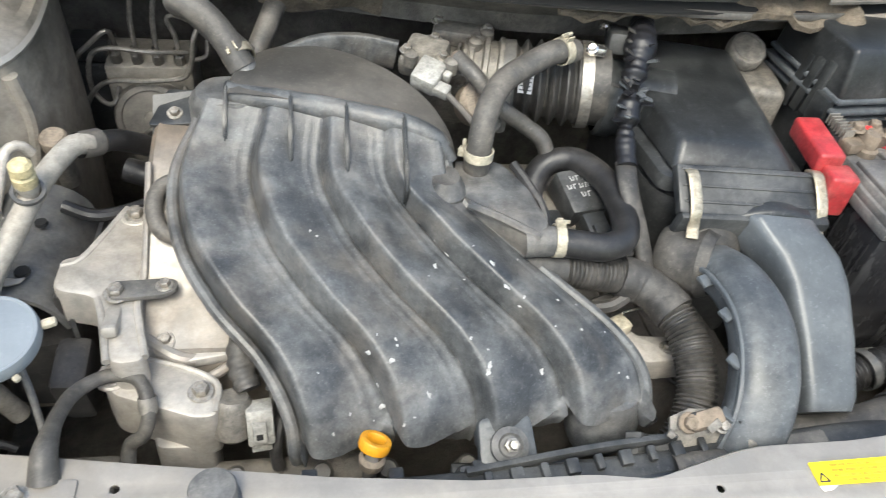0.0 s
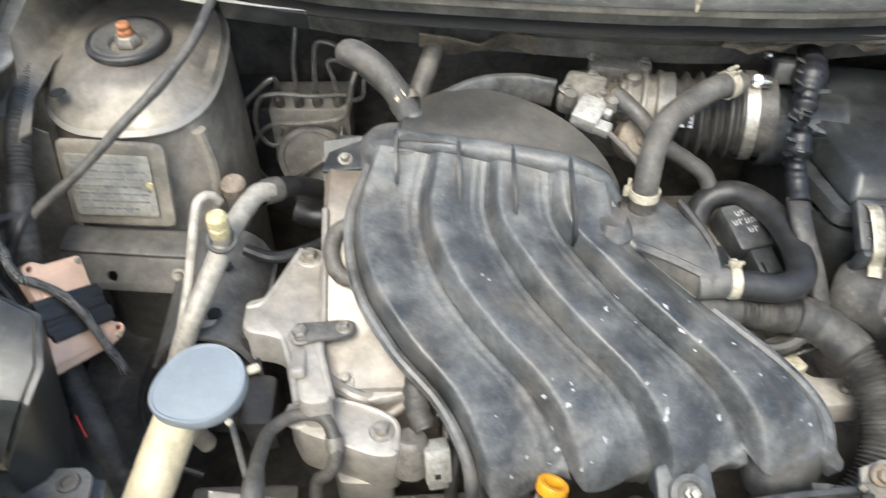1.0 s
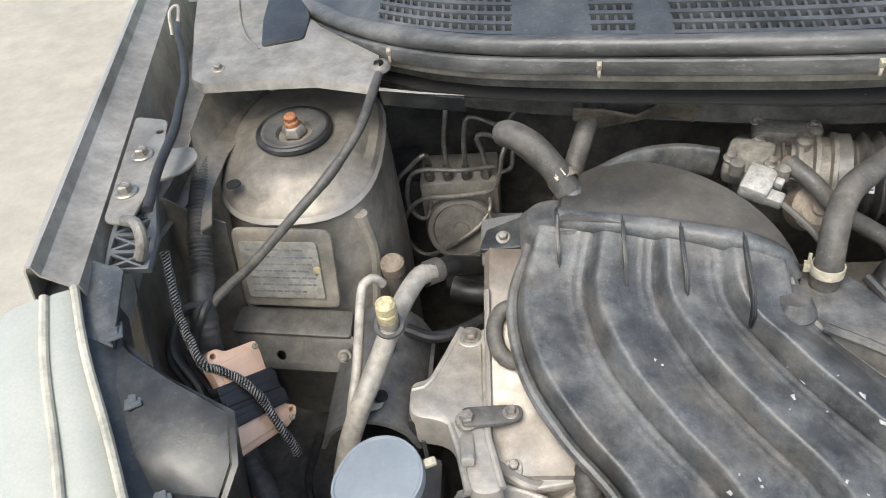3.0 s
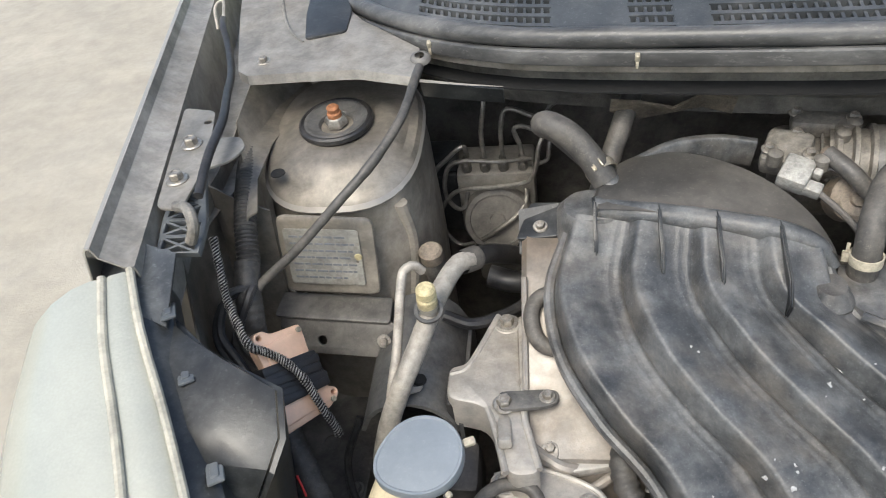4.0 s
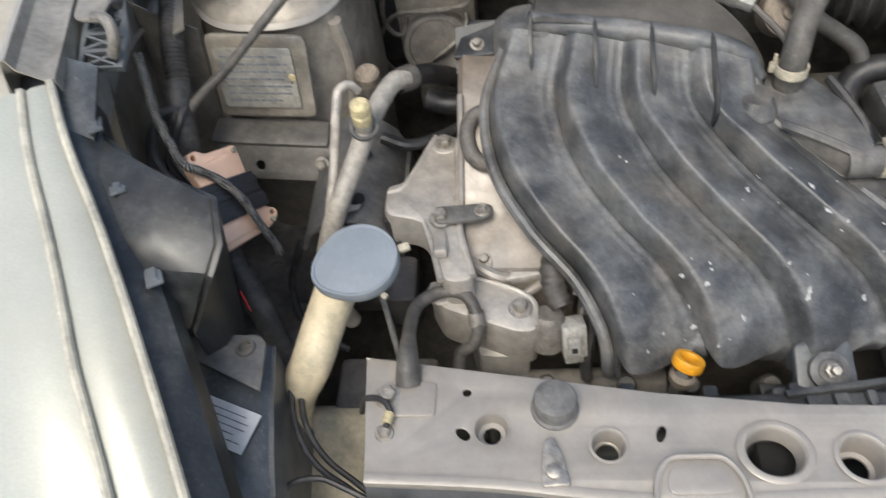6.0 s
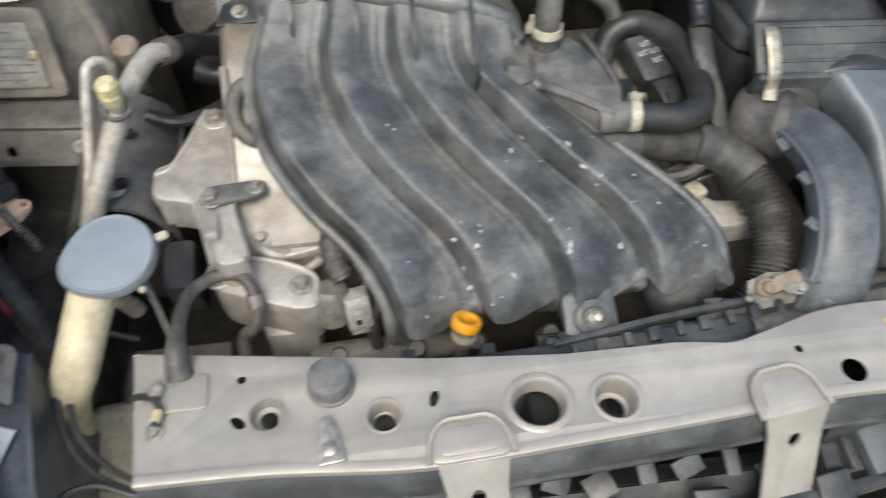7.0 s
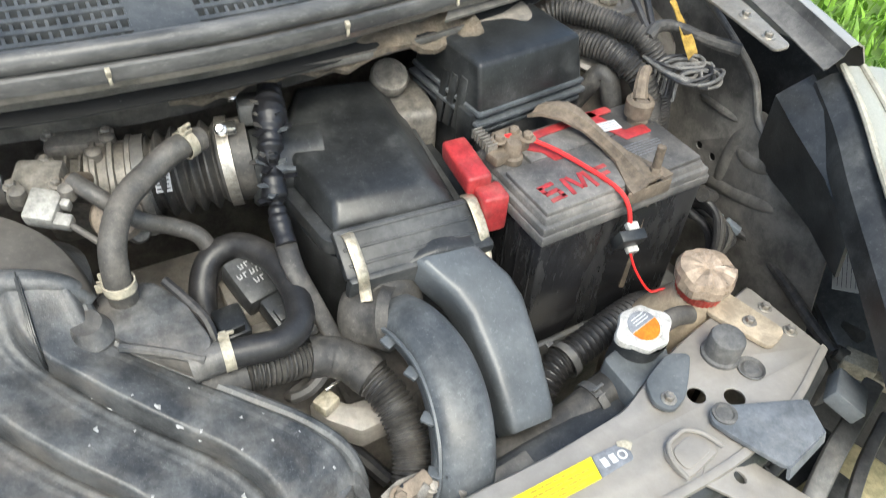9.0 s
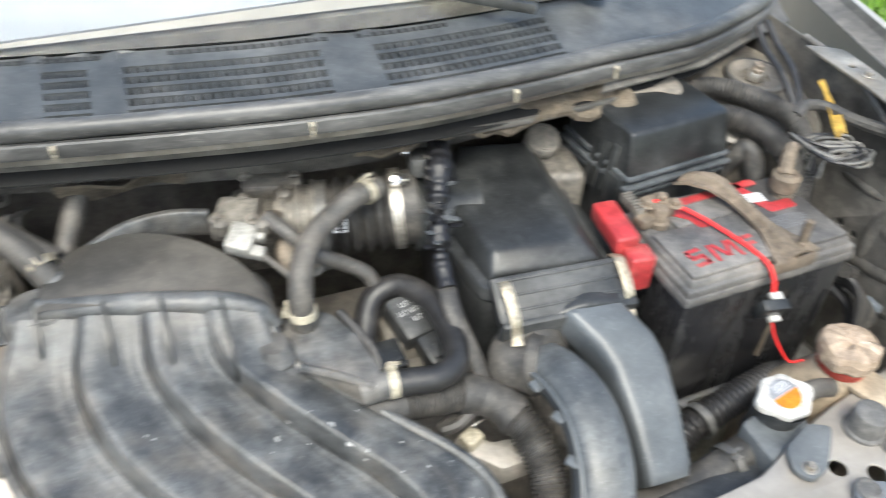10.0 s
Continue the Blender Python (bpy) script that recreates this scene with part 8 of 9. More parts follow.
for x, y in ((0.323, -0.128), (0.303, -0.132), (0.331, -0.141)):
    bolt(pos, (x, y, 0.841), (0, 0, 1), BOLT_RUST)
for i in range(7):
    part("fin", box((0.012, 0.0015, 0.010), (0.292, -0.108 - 0.005 * i, 0.838), (0, 0, 6), 0), M_LIGHTGREY, pos, smooth=0)
redc = thing("terminal_cover", (0.275, -0.125, 0.78), "red plastic positive terminal cover, dusty on top", "terminal cover")
b = box((0.026, 0.066, 0.022), (0.262, -0.140, 0.828), (0, -3, -6), 0.004, seg=3)
box((0.028, 0.026, 0.044), (0.266, -0.182, 0.806), (0, 0, -4), 0.004, seg=3, bm=b)
part("cover", b, M_RED, redc)
for moved in (pos, redc):
    moved.location += Vector((0.002, 0.0, 0.002))
hold = thing("battery_hold_down", (0.42, -0.16, 0.80), "rusty dusty steel battery hold-down bar with a stud", "hold-down")
rows = []
for y, z, w, x in ((-0.086, 0.828, 0.020, 0.385), (-0.10, 0.836, 0.020, 0.392), (-0.118, 0.838, 0.015, 0.400), (-0.140, 0.834, 0.010, 0.408), (-0.165, 0.830, 0.009, 0.412), (-0.188, 0.827, 0.011, 0.415), (-0.208, 0.824, 0.020, 0.418), (-0.222, 0.823, 0.027, 0.420), (-0.234, 0.823, 0.029, 0.420)):
    rows.append([(x + w * k, y + 0.004 * k, z + (0.006 if abs(k) < 0.5 else 0.0)) for k in (-1, -0.6, -0.3, 0.3, 0.6, 1)])
part("bar", sheet(rows, 0.003), M_RUST, hold)
part("lip", box((0.056, 0.003, 0.016), (0.416, -0.2345, 0.814), (0, 0, 2), 0.001), M_RUST, hold)
part("stud", turned([(0.0045, -0.16), (0.0045, 0.03), (0.003, 0.031), (0, 0.031)], (0.428, -0.224, 0.828), (0, 0.02, 1), 12), M_RUST, hold)
bolt(hold, (0.428, -0.224, 0.827), (0, 0, 1), BOLT_RUST)
hold.location += Vector((-0.002, -0.006, 0.007))
tray = thing("battery_tray", (0.41, -0.16, 0.30), "grimy steel battery tray on the chassis rail", "battery tray")
part("tray", box((0.27, 0.165, 0.012), (0.40, -0.166, 0.622), (0, 0, 2), 0.004), M_STEEL_DARK, tray)
part("rim", duct([(0.27, -0.248, 0.636), (0.41, -0.246, 0.640), (0.535, -0.242, 0.636)], lambda u: (0.008, 0.022), 4, 10, 0.02), M_STEEL_DARK, tray)
part("leg", box((0.16, 0.12, 0.30), (0.45, -0.13, 0.45), bevel=0.01), M_GRIME, tray)
for x in (0.30, 0.345, 0.40, 0.47):
    bolt(tray, (x, -0.253, 0.630), (0, -1, 0.1), BOLT_DARK)
wire = thing("fused_wire", (0.40, -0.2, 0.80), "bright red wire with a small black fuse holder", "wire", "wires")
part("lead", tube([(0.322, -0.118, 0.838), (0.340, -0.120, 0.836), (0.365, -0.145, 0.830), (0.385, -0.190, 0.826), (0.393, -0.222, 0.823), (0.396, -0.236, 0.812), (0.397, -0.243, 0.795)], 0.0024, 8), M_REDWIRE, wire)
part("lead", tube([(0.396, -0.252, 0.770), (0.404, -0.262, 0.745), (0.418, -0.276, 0.722), (0.432, -0.282, 0.725), (0.444, -0.290, 0.71), (0.452, -0.30, 0.69)], 0.0014, 8), M_REDWIRE, wire)
fh = part("fuse_holder", box((0.030, 0.012, 0.022), (0.394, -0.249, 0.782), (24, 6, -6), 0.002), M_BLACK, wire, "black fuse holder")
part("holder_end", box((0.013, 0.008, 0.006), (0.398, -0.245, 0.794), (24, 6, -6), 0.001), M_WHITE, fh)
part("holder_end", box((0.013, 0.008, 0.006), (0.398, -0.253, 0.7705), (24, 6, -6), 0.001), M_WHITE, fh)
wire.location += Vector((-0.012, -0.012, 0.006))

# fuse box
fuse = thing("fuse_box", (0.42, 0.02, 0.45), "dusty black fuse box with a domed lid", "fuse box")
FM = pose(0.368, -0.026, 0.450, 0, 0, 6)
part("body", put(box((0.136, 0.116, 0.382), (0, 0, 0.191), bevel=0.008), FM), M_BLACK_DUSTY, fuse)
for z, g in ((0.376, 0.002), (0.387, 0.009), (0.398, 0.004)):
    part("lid_lip", put(box((0.142 + g, 0.122 + g, 0.006), (0, 0, z), bevel=0.0025), FM), M_SNORKEL, fuse, "worn pale lid edge")
part("lid", put(box((0.142, 0.122, 0.050), (0, 0, 0.424), bevel=0.005, seg=3, top=(0.95, 0.86), shift=(0, 0.004)), FM), M_BLACK, fuse, "black lid pale with dust")
part("lid_dust", put(plate(soften([(-0.052, 0.050), (0.050, 0.050), (0.056, 0.030), (0.046, 0.004), (0.032, -0.006), (0.016, 0.012), (-0.020, 0.020), (-0.050, 0.036)], 0.008), (), 0.0012, 0.0005), FM @ pose(0.002, 0.004, 0.4500)), M_DUSTY_LID, fuse, "settled tan dust")
for x in (-0.074, 0.072):
    part("catch", put(box((0.010, 0.024, 0.044), (x, -0.045, 0.376), bevel=0.003), FM), M_BLACK, fuse)
for i in range(5):
    part("case_rib", put(box((0.004, 0.004, 0.10), (-0.05 + 0.025 * i, -0.059, 0.29), bevel=0.001), FM), M_BLACK_DUSTY, fuse)
for i in range(3):
    part("side_rib", put(box((0.005, 0.012, 0.06), (-0.072, -0.03 + 0.016 * i, 0.396 - 0.004 * i), (0, 8, 0), 0.0015), FM), M_BLACK, fuse)
# looms behind the battery
l1 = thing("wiring_loom", (0.50, 0.0, 0.70), "fat corrugated wiring loom from the fuse box", "wiring loom", "wiring looms")
part("conduit", tube([(0.425, 0.020, 0.840), (0.448, 0.012, 0.876), (0.466, 0.000, 0.887), (0.490, -0.028, 0.889), (0.510, -0.056, 0.886), (0.526, -0.082, 0.876), (0.540, -0.102, 0.84), (0.545, -0.115, 0.78)], ribbed(0.0125, 0.0045), 16, 0.0011), M_LOOM, l1)
part("conduit", tube([(0.440, 0.010, 0.82), (0.458, -0.022, 0.860), (0.474, -0.052, 0.870), (0.490, -0.084, 0.866), (0.506, -0.112, 0.846), (0.520, -0.120, 0.80), (0.525, -0.125, 0.74)], ribbed(0.0135, 0.0045), 16, 0.0011), M_LOOM, l1)
part("taped", tube([(0.452, -0.060, 0.80), (0.468, -0.070, 0.835), (0.476, -0.075, 0.846), (0.482, -0.085, 0.835), (0.484, -0.10, 0.80)], wrapped(0.012, seed=3), 12, 0.003), M_TAPE, l1)
rnd = random.Random(21)
for i in range(10):
    y0 = rnd.uniform(-0.02, 0.02)
    part("loose_wire", tube([(0.512, -0.095, 0.87), (0.510 + rnd.uniform(0, 0.015), -0.145 + y0, 0.864 + rnd.uniform(0, 0.010)), (0.542 + rnd.uniform(-0.01, 0.02), -0.160 + y0, 0.866 + rnd.uniform(0, 0.012)),
                           (0.560 + rnd.uniform(-0.01, 0.015), -0.140 + y0, 0.872), (0.53, -0.125 + y0, 0.868), (0.52, -0.13 + y0, 0.84)], 0.0020, 6), M_WIREGREY if i % 3 else M_WIRE, l1)
part("branch", tube([(0.522, -0.085, 0.885), (0.540, -0.078, 0.892), (0.563, -0.085, 0.890), (0.578, -0.118, 0.888), (0.600, -0.148, 0.886)], wrapped(0.007, 0.01, 0.08, 4), 10, 0.002), M_TAPE, l1)
for i in range(2):
    part("hanging_wire", tube([(0.565 + 0.016 * i, 0.06, 0.93), (0.552 + 0.020 * i, 0.02, 0.915), (0.536 + 0.018 * i, -0.03, 0.91), (0.528 + 0.008 * i, -0.075, 0.89)], 0.0040, 8), M_WIRE, l1)
leaf = thing("dry_leaf", (0.565, -0.09, 0.88), "dry curled yellow leaf caught on the wiring", "leaf")
b = sheet([[(0.578 + 0.006 * j - 0.007 * i, -0.050 - 0.016 * i, 0.902 - 0.004 * i + 0.004 * math.sin(2 * j + i)) for j in range(3)] for i in range(6)], 0.0012)
part("blade", b, M_LEAF, leaf)
# brake fluid reservoir
flu = thing("fluid_reservoir", (0.26, 0.02, 0.60), "dusty brake fluid reservoir with a grey knurled cap", "reservoir")
part("tank", box((0.06, 0.09, 0.10), (0.268, 0.010, 0.775), (0, 0, -10), 0.010, seg=3), M_LIGHTGREY, flu)
part("cap", turned([(0.020, 0), (0.021, 0.002), (0.021, 0.012), (0.019, 0.015), (0, 0.015)], (0.256, 0.020, 0.836), (-0.05, -0.5, 0.85), 40, wave=lambda a: 1 + 0.018 * math.cos(20 * a)), M_LIGHTGREY, flu, "dusty knurled grey cap")
part("cap_grid", turned([(0.016, 0.0), (0.016, 0.0012), (0.014, 0.0014), (0.014, 0)], (0.2552, 0.0123, 0.8492), (-0.05, -0.5, 0.85), 24), M_LIGHTGREY, flu)
part("base", box((0.05, 0.06, 0.14), (0.265, 0.02, 0.66), bevel=0.01), M_GRIME, flu)
felt = thing("bulkhead_lining", (0.12, 0.02, 0.88), "matted torn insulation hanging under the cowl", "insulation")
rnd = random.Random(3)
rows = []
for j in range(9):
    rows.append([(0.02 + 0.014 * i, -0.030 + 0.011 * j + rnd.uniform(-0.003, 0.003), 0.900 + 0.004 * j + rnd.uniform(-0.005, 0.005) - 0.004 * math.sin(i * 0.7)) for i in range(24)])
part("lining", sheet(rows, 0.006), M_FELT, felt)
part("edge_strip", duct([(-0.02, -0.030, 0.908), (0.10, -0.030, 0.905), (0.22, -0.026, 0.902), (0.33, -0.012, 0.90)], lambda u: (0.006, 0.008), 3, 10, 0.02), M_BODY_DARK, felt)

# radiator cap, header tank and the right end of the support
rc = thing("coolant_filler", (0.345, -0.343, 0.70), "coolant filler neck with a white orange-printed pressure cap", "filler neck")
RCM = pose(0.3455, -0.3405, 0.758, 10, 0, 0)
b = bmesh.new()
rings = []
for k, z in ((0.86, -0.006), (1.0, -0.006), (1.02, -0.002), (0.98, 0.001), (0.72, 0.0025), (0.68, 0.0016), (0.3, 0.0016)):
    ring = []
    for i in range(64):
        a = 2 * math.pi * i / 64
        r = 0.0235 + 0.0065 * abs(math.cos(a)) ** 8 + 0.0012 * math.cos(6 * a) * (1 if k > 0.8 else 0)
        r = r * k if k > 0.8 else 0.0235 * k
        ring.append(b.verts.new((r * math.cos(a), r * math.sin(a), z)))
    rings.append(ring)
for lo, hi in zip(rings, rings[1:]):
    for i in range(64):
        b.faces.new((lo[i], lo[(i + 1) % 64], hi[(i + 1) % 64], hi[i]))
b.faces.new(rings[-1])
b.faces.new(rings[0][::-1])
rcap = part("cap", put(b, RCM), M_WHITE, rc, "white pressed metal cap with two ears")
half = [(0.0155 * math.cos(a), 0.0155 * math.sin(a)) for a in [math.pi * (1 + i / 16) for i in range(17)]]
part("orange_print", plate(half, (), 0.0008, 0.0002, RCM @ pose(0, 0.0015, 0.0024, 0, 0, 12)), M_ORANGE, rcap, smooth=0)
half = [(0.0155 * math.cos(a), 0.0155 * math.sin(a)) for a in [math.pi * (i / 16) for i in range(17)]]
part("grey_print", plate(half, (), 0.0008, 0.0002, RCM @ pose(0, 0.0025, 0.0024, 0, 0, 12)), M_LABELGREY, rcap, smooth=0)
bars(rcap, RCM @ pose(0, 0.009, 0.0026, 0, 0, 12), 0.018, 0.009, 3, M_LABEL, "print", 0.6, 6)
part("neck", turned([(0.022, -0.06), (0.022, -0.012), (0.024, -0.010), (0.024, -0.004)], (0.3455, -0.342, 0.757), (0, -0.1, 1), 28), M_BLACK_DUSTY, rc)
nk = thing("filler_bracket", (0.36, -0.36, 0.69), "grey plastic filler bracket clipped to the support", "bracket")
part("wing_plate", prism([(0.306, -0.338), (0.340, -0.330), (0.372, -0.352), (0.362, -0.372), (0.338, -0.376), (0.306, -0.388)], 0.690, 0.732, 0.004, r=0.006), M_GREY_PLASTIC, nk)
part("clip_plate", plate(soften([(0.317, -0.381), (0.356, -0.366), (0.376, -0.376), (0.358, -0.394), (0.338, -0.412), (0.318, -0.418), (0.308, -0.404)], 0.008), (), 0.006, 0.0015, pose(0, 0, Z0 + 0.008)), M_GREY_PLASTIC, nk)
bolt(nk, (0.323, -0.406, Z0 + 0.008), (0, 0, 1), BOLT_SMALL)
part("overflow", tube([(0.366, -0.338, 0.744), (0.390, -0.336, 0.746), (0.410, -0.338, 0.742)], 0.0095, 14), M_RUBBER_OLD, nk, "short overflow stub")
part("body", box((0.07, 0.035, 0.05), (0.345, -0.352, 0.665), bevel=0.008), M_BLACK_DUSTY, nk)
fan_duct = thing("vent_hose", (0.29, -0.295, 0.62), "black ribbed rubber hose below the battery tray", "hose", "hoses")
part("pipe", tube([(0.255, -0.318, 0.655), (0.288, -0.298, 0.675), (0.325, -0.292, 0.684), (0.370, -0.282, 0.686), (0.412, -0.272, 0.680), (0.45, -0.262, 0.66)], ribbed(0.016, 0.007, 0.08), 16, 0.0014), M_RUBBER, fan_duct)
clamp(fan_duct, (0.305, -0.295, 0.680), (1, 0.2, 0.15), 0.0185, M_STEEL_DARK, label="dark hose clip")
tank = thing("coolant_reservoir", (0.44, -0.32, 0.40), "aged milky coolant reservoir with a wrapped red cap", "reservoir")
part("tank", loft([(0.44, -0.300, 0.40, 0.05, 0.045, 4, 0), (0.44, -0.300, 0.66, 0.055, 0.045, 4, 0), (0.44, -0.310, 0.705, 0.05, 0.036, 3, 0), (0.438, -0.318, 0.735, 0.028, 0.026, 2.4, 0), (0.437, -0.319, 0.745, 0.024, 0.024, 2, 0)]), M_TANK, tank)
part("ear", plate(soften([(-0.016, -0.045), (0.016, -0.045), (0.020, 0.025), (-0.020, 0.025)], 0.010), (), 0.006, 0.0015, pose(0.452, -0.358, 0.744, 0, 0, 18)), M_TANK, tank, "milky mounting ear")
bolt(tank, (0.455, -0.372, 0.744), (0, 0, 1), BOLT_SMALL)
red = part("cap", turned([(0.0225, 0), (0.0235, 0.002), (0.0235, 0.020), (0.021, 0.023), (0, 0.023)], (0.436, -0.319, 0.746), (0.02, -0.1, 1), 60, wave=lambda a: 1 + 0.02 * math.cos(30 * a)), M_REDCAP, tank, "ribbed red screw cap")
b = bmesh.new()
rings = []
for k, z in ((1.08, 0.012), (1.16, 0.016), (1.20, 0.026), (1.10, 0.033), (0.6, 0.036), (0.2, 0.035)):
    rings.append([b.verts.new((0.436 + 0.0245 * k * (1 + 0.10 * noise.noise((3 * math.cos(a), 3 * math.sin(a), z * 60))) * math.cos(a), -0.320 + 0.0245 * k * (1 + 0.10 * noise.noise((3 * math.cos(a), 3 * math.sin(a), 5 + z * 60))) * math.sin(a),
                                0.746 + z + 0.005 * noise.noise((2 * math.cos(a), 2 * math.sin(a), 9)))) for a in [2 * math.pi * i / 40 for i in range(40)]])
for lo, hi in zip(rings, rings[1:]):
    for i in range(40):
        b.faces.new((lo[i], lo[(i + 1) % 40], hi[(i + 1) % 40], hi[i]))
b.faces.new(rings[-1])
part("wrap", b, M_BAG, red, "crumpled dusty plastic wrap", smooth=12)
gp = thing("bumper_bracket", (0.38, -0.47, 0.737), "blue-grey plastic bumper bracket screwed to the support", "bracket")
part("plate", plate(soften([(0.341, -0.440), (0.352, -0.428), (0.372, -0.436), (0.436, -0.461), (0.424, -0.492), (0.368, -0.503), (0.349, -0.462)], 0.006), (), 0.006, 0.0018, pose(0, 0, 0.745)), M_BRACKET, gp)
part("turned_edge", sheet([[(0.436, -0.462, 0.744), (0.424, -0.493, 0.744), (0.369, -0.504, 0.744)], [(0.438, -0.463, 0.732), (0.426, -0.496, 0.732), (0.369, -0.508, 0.732)]], 0.003), M_BRACKET, gp)
part("screw", turned([(0.011, 0), (0.011, 0.002), (0.008, 0.003), (0.007, 0.0015), (0, 0.002)], (0.3565, -0.440, 0.745), (0, 0, 1), 20), M_RUBBER_GREY, gp)
part("spacer", turned([(0.009, 0), (0.009, 0.012)], (0.3565, -0.440, 0.736), (0, 0, 1), 14), M_RUBBER_GREY, gp)
tb2 = thing("bumper_clip", (0.50, -0.48, 0.66), "pale grey bumper clip on a dark stay", "bracket")
part("clip", box((0.042, 0.034, 0.018), (0.493, -0.468, 0.722), (20, 10, 30), 0.003), M_GREY_PLASTIC, tb2)
part("stay", duct([(0.40, -0.53, 0.655), (0.46, -0.50, 0.682), (0.53, -0.475, 0.684), (0.57, -0.46, 0.68)], lambda u: (0.020, 0.012), 4, 12, 0.01), M_STEEL_DARK, tb2)
part("stay", duct([(0.44, -0.55, 0.645), (0.50, -0.515, 0.66), (0.56, -0.49, 0.67)], lambda u: (0.012, 0.012), 4, 12, 0.01), M_STEEL_DARK, tb2)

# right inner wing
rb = thing("control_box", (0.68, -0.31, 0.50), "dark plastic control box with a pale printed label", "control box")
RB = pose(0.712, -0.335, 0.655, 14, -16, -20)
part("box", put(box((0.15, 0.16, 0.05), (0.02, -0.04, -0.030), bevel=0.006), RB), M_SNORKEL, rb)
lab = part("label", put(box((0.058, 0.036, 0.0008), bevel=0), RB @ pose(0.000, 0.012, -0.0046, 0, 0, 62)), M_LABEL, rb, "pale printed label", smooth=0)
bars(lab, RB @ pose(0.000, 0.012, -0.0041, 0, 0, 62), 0.050, 0.030, 6, M_LABELGREY, "print", 0.35, 12)
part("support", box((0.10, 0.12, 0.14), (0.71, -0.34, 0.56), bevel=0.01), M_BLACK_DUSTY, rb)
rbr = thing("stay_bracket", (0.655, -0.26, 0.60), "pale dusty steel stay bracket with a square hole", "bracket")
part("plate", plate(soften([(0.628, -0.262), (0.660, -0.240), (0.685, -0.275), (0.668, -0.318), (0.650, -0.318)], 0.006), [circle(0.648, -0.272, 0.005, 4)], 0.003, 0.0008, pose(0, 0, 0.672, 6, -6, 0)), M_BODY_DIRTY, rbr)
part("arm", duct([(0.675, -0.185, 0.662), (0.668, -0.225, 0.668), (0.660, -0.26, 0.668)], lambda u: (0.035, 0.006), 4, 12, 0.01), M_BODY_DARK, rbr)
part("nut", turned([(0.009, 0), (0.009, 0.006), (0.005, 0.008), (0, 0.006)], (0.674, -0.195, 0.666), (0, 0, 1), 6), M_ZINC, rbr)
part("leg", box((0.03, 0.05, 0.12), (0.672, -0.25, 0.60), bevel=0.005), M_BODY_DARK, rbr)
for p, r in (([(0.60, -0.16, 0.66), (0.618, -0.22, 0.672), (0.628, -0.25, 0.668), (0.618, -0.30, 0.664), (0.588, -0.375, 0.668), (0.578, -0.41, 0.67)], 0.0065),
             ([(0.545, -0.17, 0.70), (0.565, -0.20, 0.705), (0.58, -0.215, 0.69), (0.575, -0.24, 0.66)], 0.005), ([(0.54, -0.2, 0.72), (0.556, -0.225, 0.70), (0.55, -0.25, 0.66)], 0.005),
             ([(0.535, -0.215, 0.755), (0.56, -0.21, 0.74), (0.575, -0.18, 0.72), (0.60, -0.17, 0.69)], 0.008), ([(0.60, -0.30, 0.63), (0.57, -0.31, 0.625), (0.54, -0.33, 0.62)], 0.0018)):
    t = hose("chassis_wire", p, r, M_TAPE if r > 0.006 else M_WIRE, "dark wiring along the inner wing", seg=10, category="wire", group="wires")
for k in range(5):
    hose("chassis_wire", [(0.528 + 0.006 * k, -0.18 + 0.004 * k, 0.70), (0.536 + 0.006 * k, -0.205, 0.745 - 0.006 * k), (0.548 + 0.006 * k, -0.232 - 0.004 * k, 0.735 - 0.008 * k), (0.545 + 0.005 * k, -0.25, 0.69), (0.53 + 0.004 * k, -0.25, 0.655)], 0.0042 + 0.001 * (k % 2), M_TAPE if k % 2 else M_WIRE, "dark wiring bunched beside the battery", seg=8, category="wire", group="wires")
plug = thing("wiring_plug", (0.58, -0.42, 0.64), "yellowed cream wiring plug", "connector")
b = box((0.024, 0.034, 0.020), (0.590, -0.432, 0.668), (0, 0, 30), 0.003)
box((0.014, 0.022, 0.014), (0.602, -0.455, 0.660), (0, 0, 30), 0.002, bm=b)
part("shell", b, M_CREAM, plug)
part("boot", tube([(0.578, -0.41, 0.672), (0.584, -0.42, 0.670)], 0.009, 12), M_TAPE, plug)
for at in ((0.585, -0.205, 0.70), (0.60, -0.225, 0.69)):
    solo("small_connector", box((0.012, 0.022, 0.010), at, (20, 10, 30), 0.002), M_CAPBLUE, "small grey-blue wiring connector", "connector", "small connectors")
rf = thing("wing_bracket", (0.62, -0.10, 0.86), "dusty steel bracket bolted to the inner wing", "bracket")
part("plate", plate(soften([(0.596, 0.005), (0.635, -0.02), (0.622, -0.12), (0.598, -0.205), (0.574, -0.205), (0.590, -0.10)], 0.008), [circle(0.610, -0.06, 0.004, 12)], 0.003, 0.0008, pose(0, 0, 0.922)), M_BODY_DIRTY, rf)
for at in ((0.610, -0.085, 0.922), (0.600, -0.138, 0.922), (0.588, -0.182, 0.922)):
    bolt(rf, at, (0, 0, 1), BOLT_SMALL)
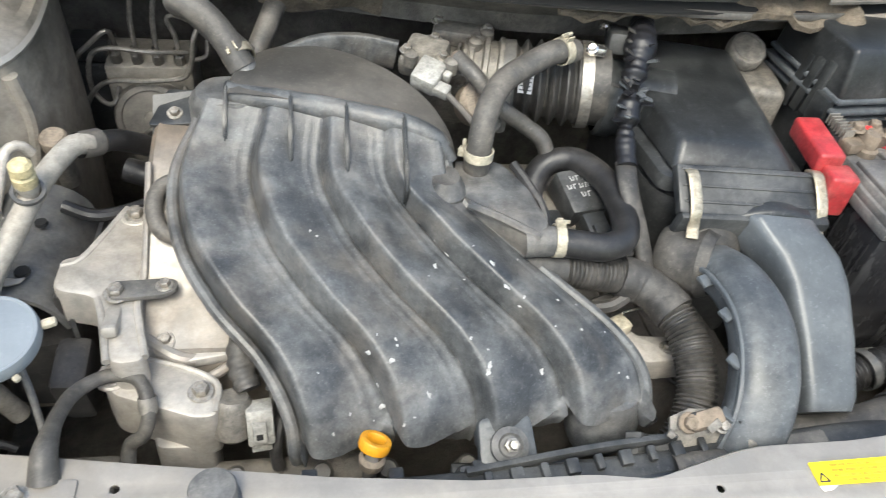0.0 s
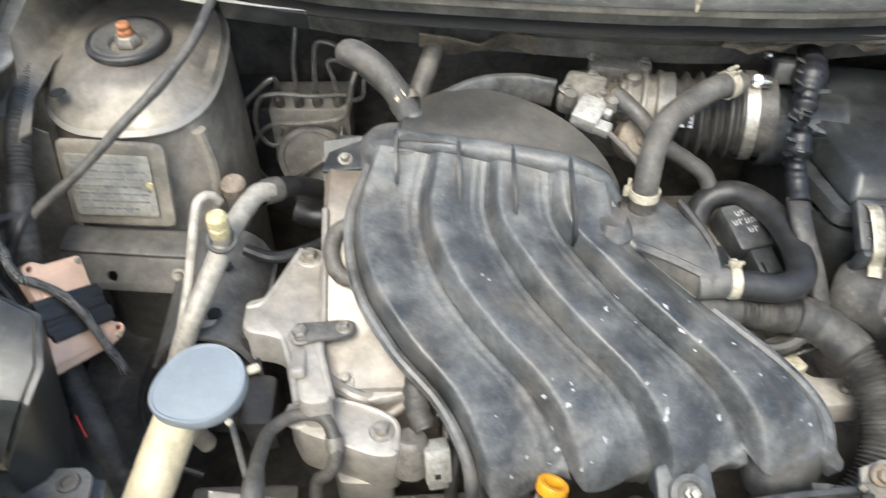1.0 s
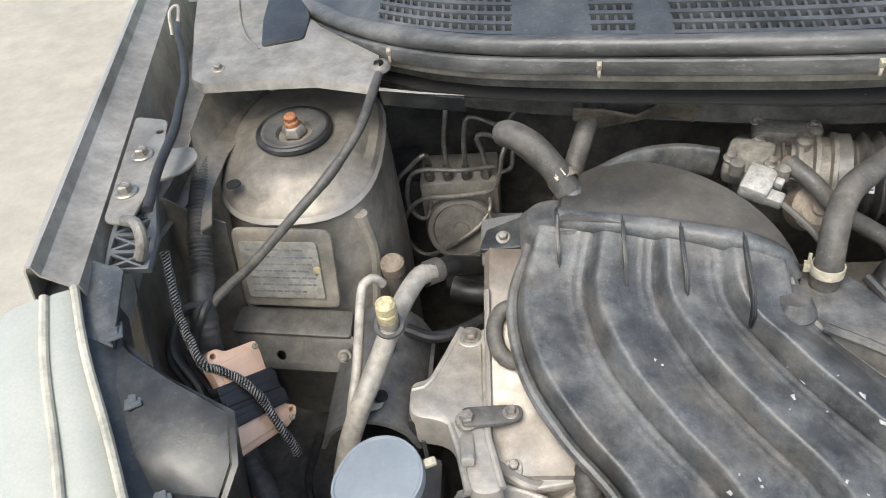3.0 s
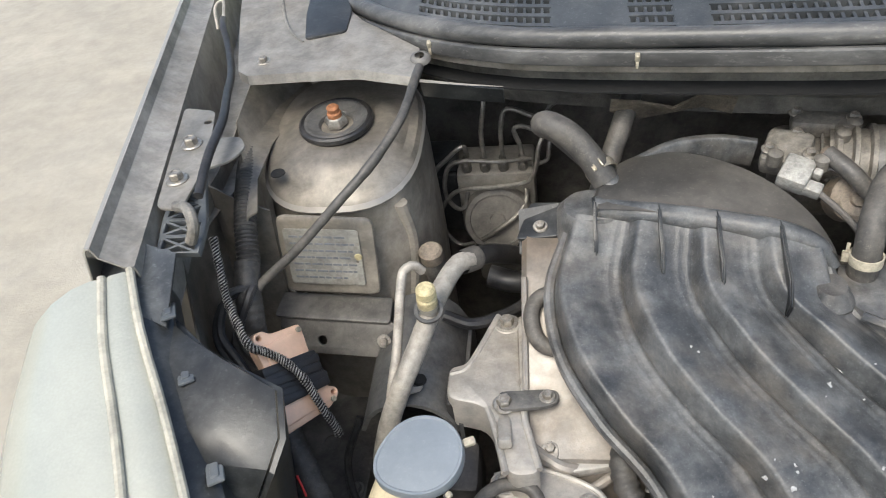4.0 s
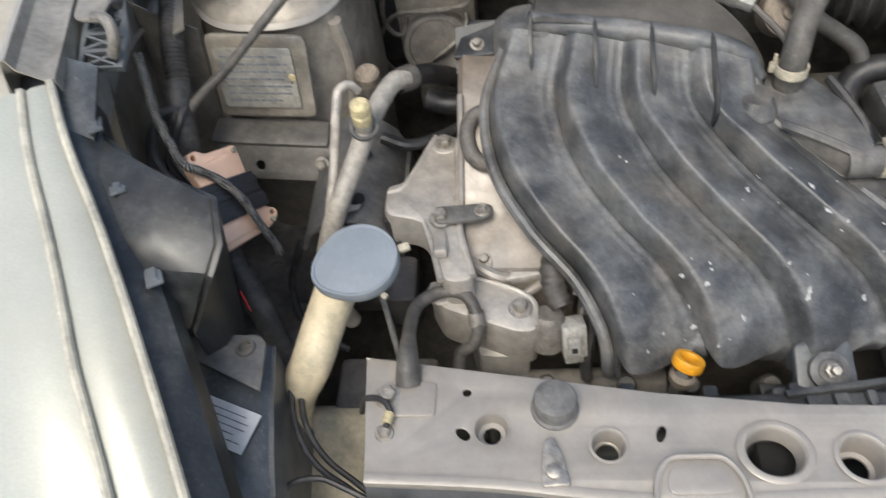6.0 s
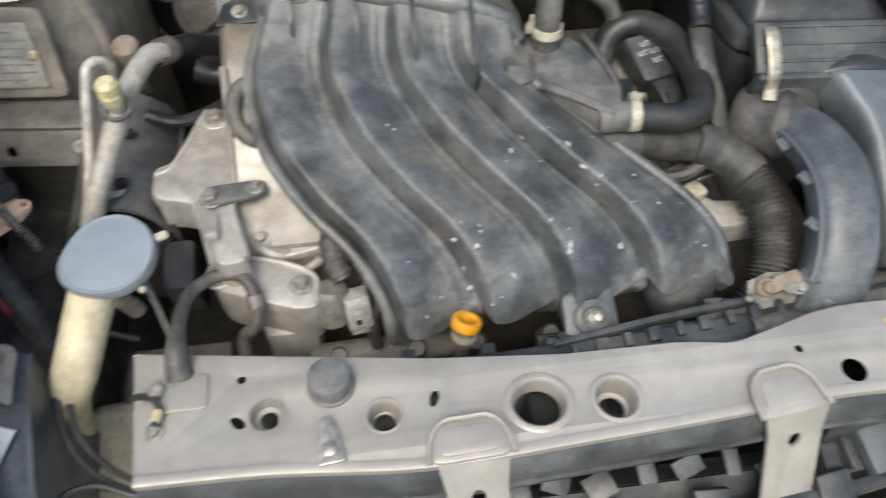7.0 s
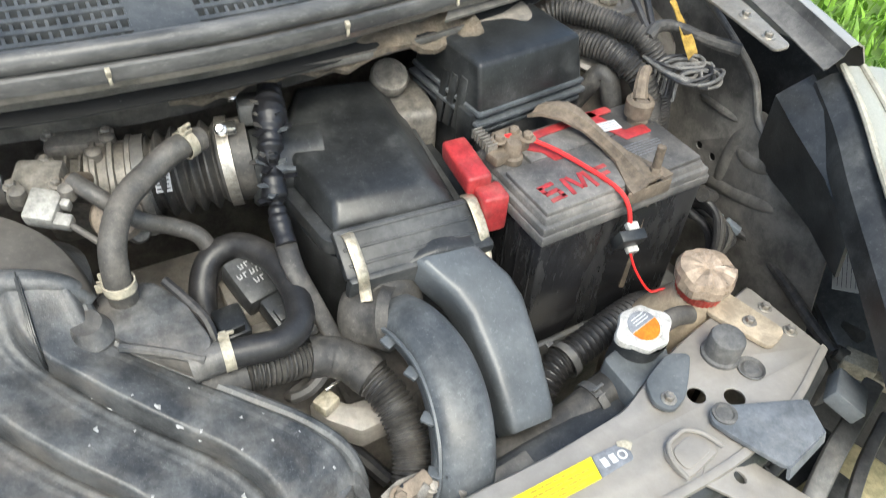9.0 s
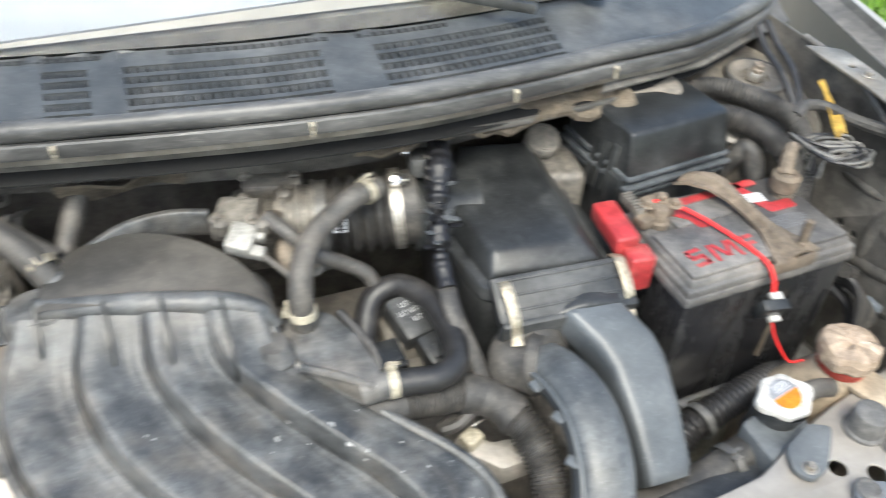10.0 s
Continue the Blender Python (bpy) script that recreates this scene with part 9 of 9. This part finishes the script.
# small fittings in front of the gearbox
fit = thing("earth_fitting", (0.12, -0.39, 0.69), "corroded pale fitting with a bolt in front of the gearbox", "fitting")
part("folded_bracket", sheet([[(0.066, -0.366, 0.726), (0.082, -0.362, 0.730), (0.100, -0.362, 0.728), (0.116, -0.370, 0.722)], [(0.064, -0.376, 0.722), (0.082, -0.374, 0.724), (0.102, -0.374, 0.722), (0.120, -0.384, 0.714)],
                              [(0.064, -0.384, 0.708), (0.082, -0.384, 0.708), (0.104, -0.384, 0.706), (0.124, -0.392, 0.700)]], 0.004), M_LIGHTGREY, fit, "corroded pale folded bracket")
part("side_leg", box((0.008, 0.026, 0.040), (0.120, -0.384, 0.706), (0, 14, 20), 0.002), M_LIGHTGREY, fit)
part("clamp_block", box((0.030, 0.014, 0.014), (0.092, -0.372, 0.728), (18, -6, 10), 0.003), M_RUST, fit)
bolt(fit, (0.078, -0.374, 0.728), (0, -0.6, 0.8), BOLT_RUST)
bolt(fit, (0.106, -0.376, 0.726), (0, -0.6, 0.8), BOLT_SMALL)
part("sleeve", turned([(0.010, 0), (0.0115, 0.003), (0.0115, 0.012), (0.0105, 0.014), (0.0115, 0.016), (0.0115, 0.040), (0.010, 0.043), (0, 0.043)], (0.064, -0.399, 0.704), (1, 0.02, 0.06), 18), M_RUBBER_OLD, fit)
part("torn_tape", sheet([[(0.030 + 0.010 * k, -0.372 - 0.004 * (k % 2), 0.716 + 0.006 * math.sin(2.1 * k)) for k in range(5)], [(0.028 + 0.010 * k, -0.388 + 0.003 * math.sin(3 * k), 0.700 + 0.005 * math.cos(1.7 * k)) for k in range(5)]], 0.002), M_BLACK_DUSTY, fit, "ragged black tape")
rnd = random.Random(31)
for k in range(7):
    x = rnd.uniform(0.062, 0.125)
    part("fragment", box((rnd.uniform(0.005, 0.012), rnd.uniform(0.004, 0.008), rnd.uniform(0.003, 0.006)), (x, -0.372 + rnd.uniform(-0.010, 0.004), 0.728 + rnd.uniform(-0.006, 0.004)),
                         (rnd.uniform(-40, 40), rnd.uniform(-30, 30), rnd.uniform(-50, 50)), 0.001), (M_LIGHTGREY, M_RUST, M_BLACK_DUSTY)[k % 3], fit)
part("tab", plate(soften([(-0.03, -0.008), (0.03, -0.008), (0.03, 0.008), (-0.03, 0.008)], 0.003), (), 0.003, 0.0008, pose(0.165, -0.392, 0.720, 6, 0, 6)), M_BODY_DARK, fit)
part("foot", box((0.06, 0.02, 0.05), (0.11, -0.385, 0.68), bevel=0.004), M_BLACK_DUSTY, fit)
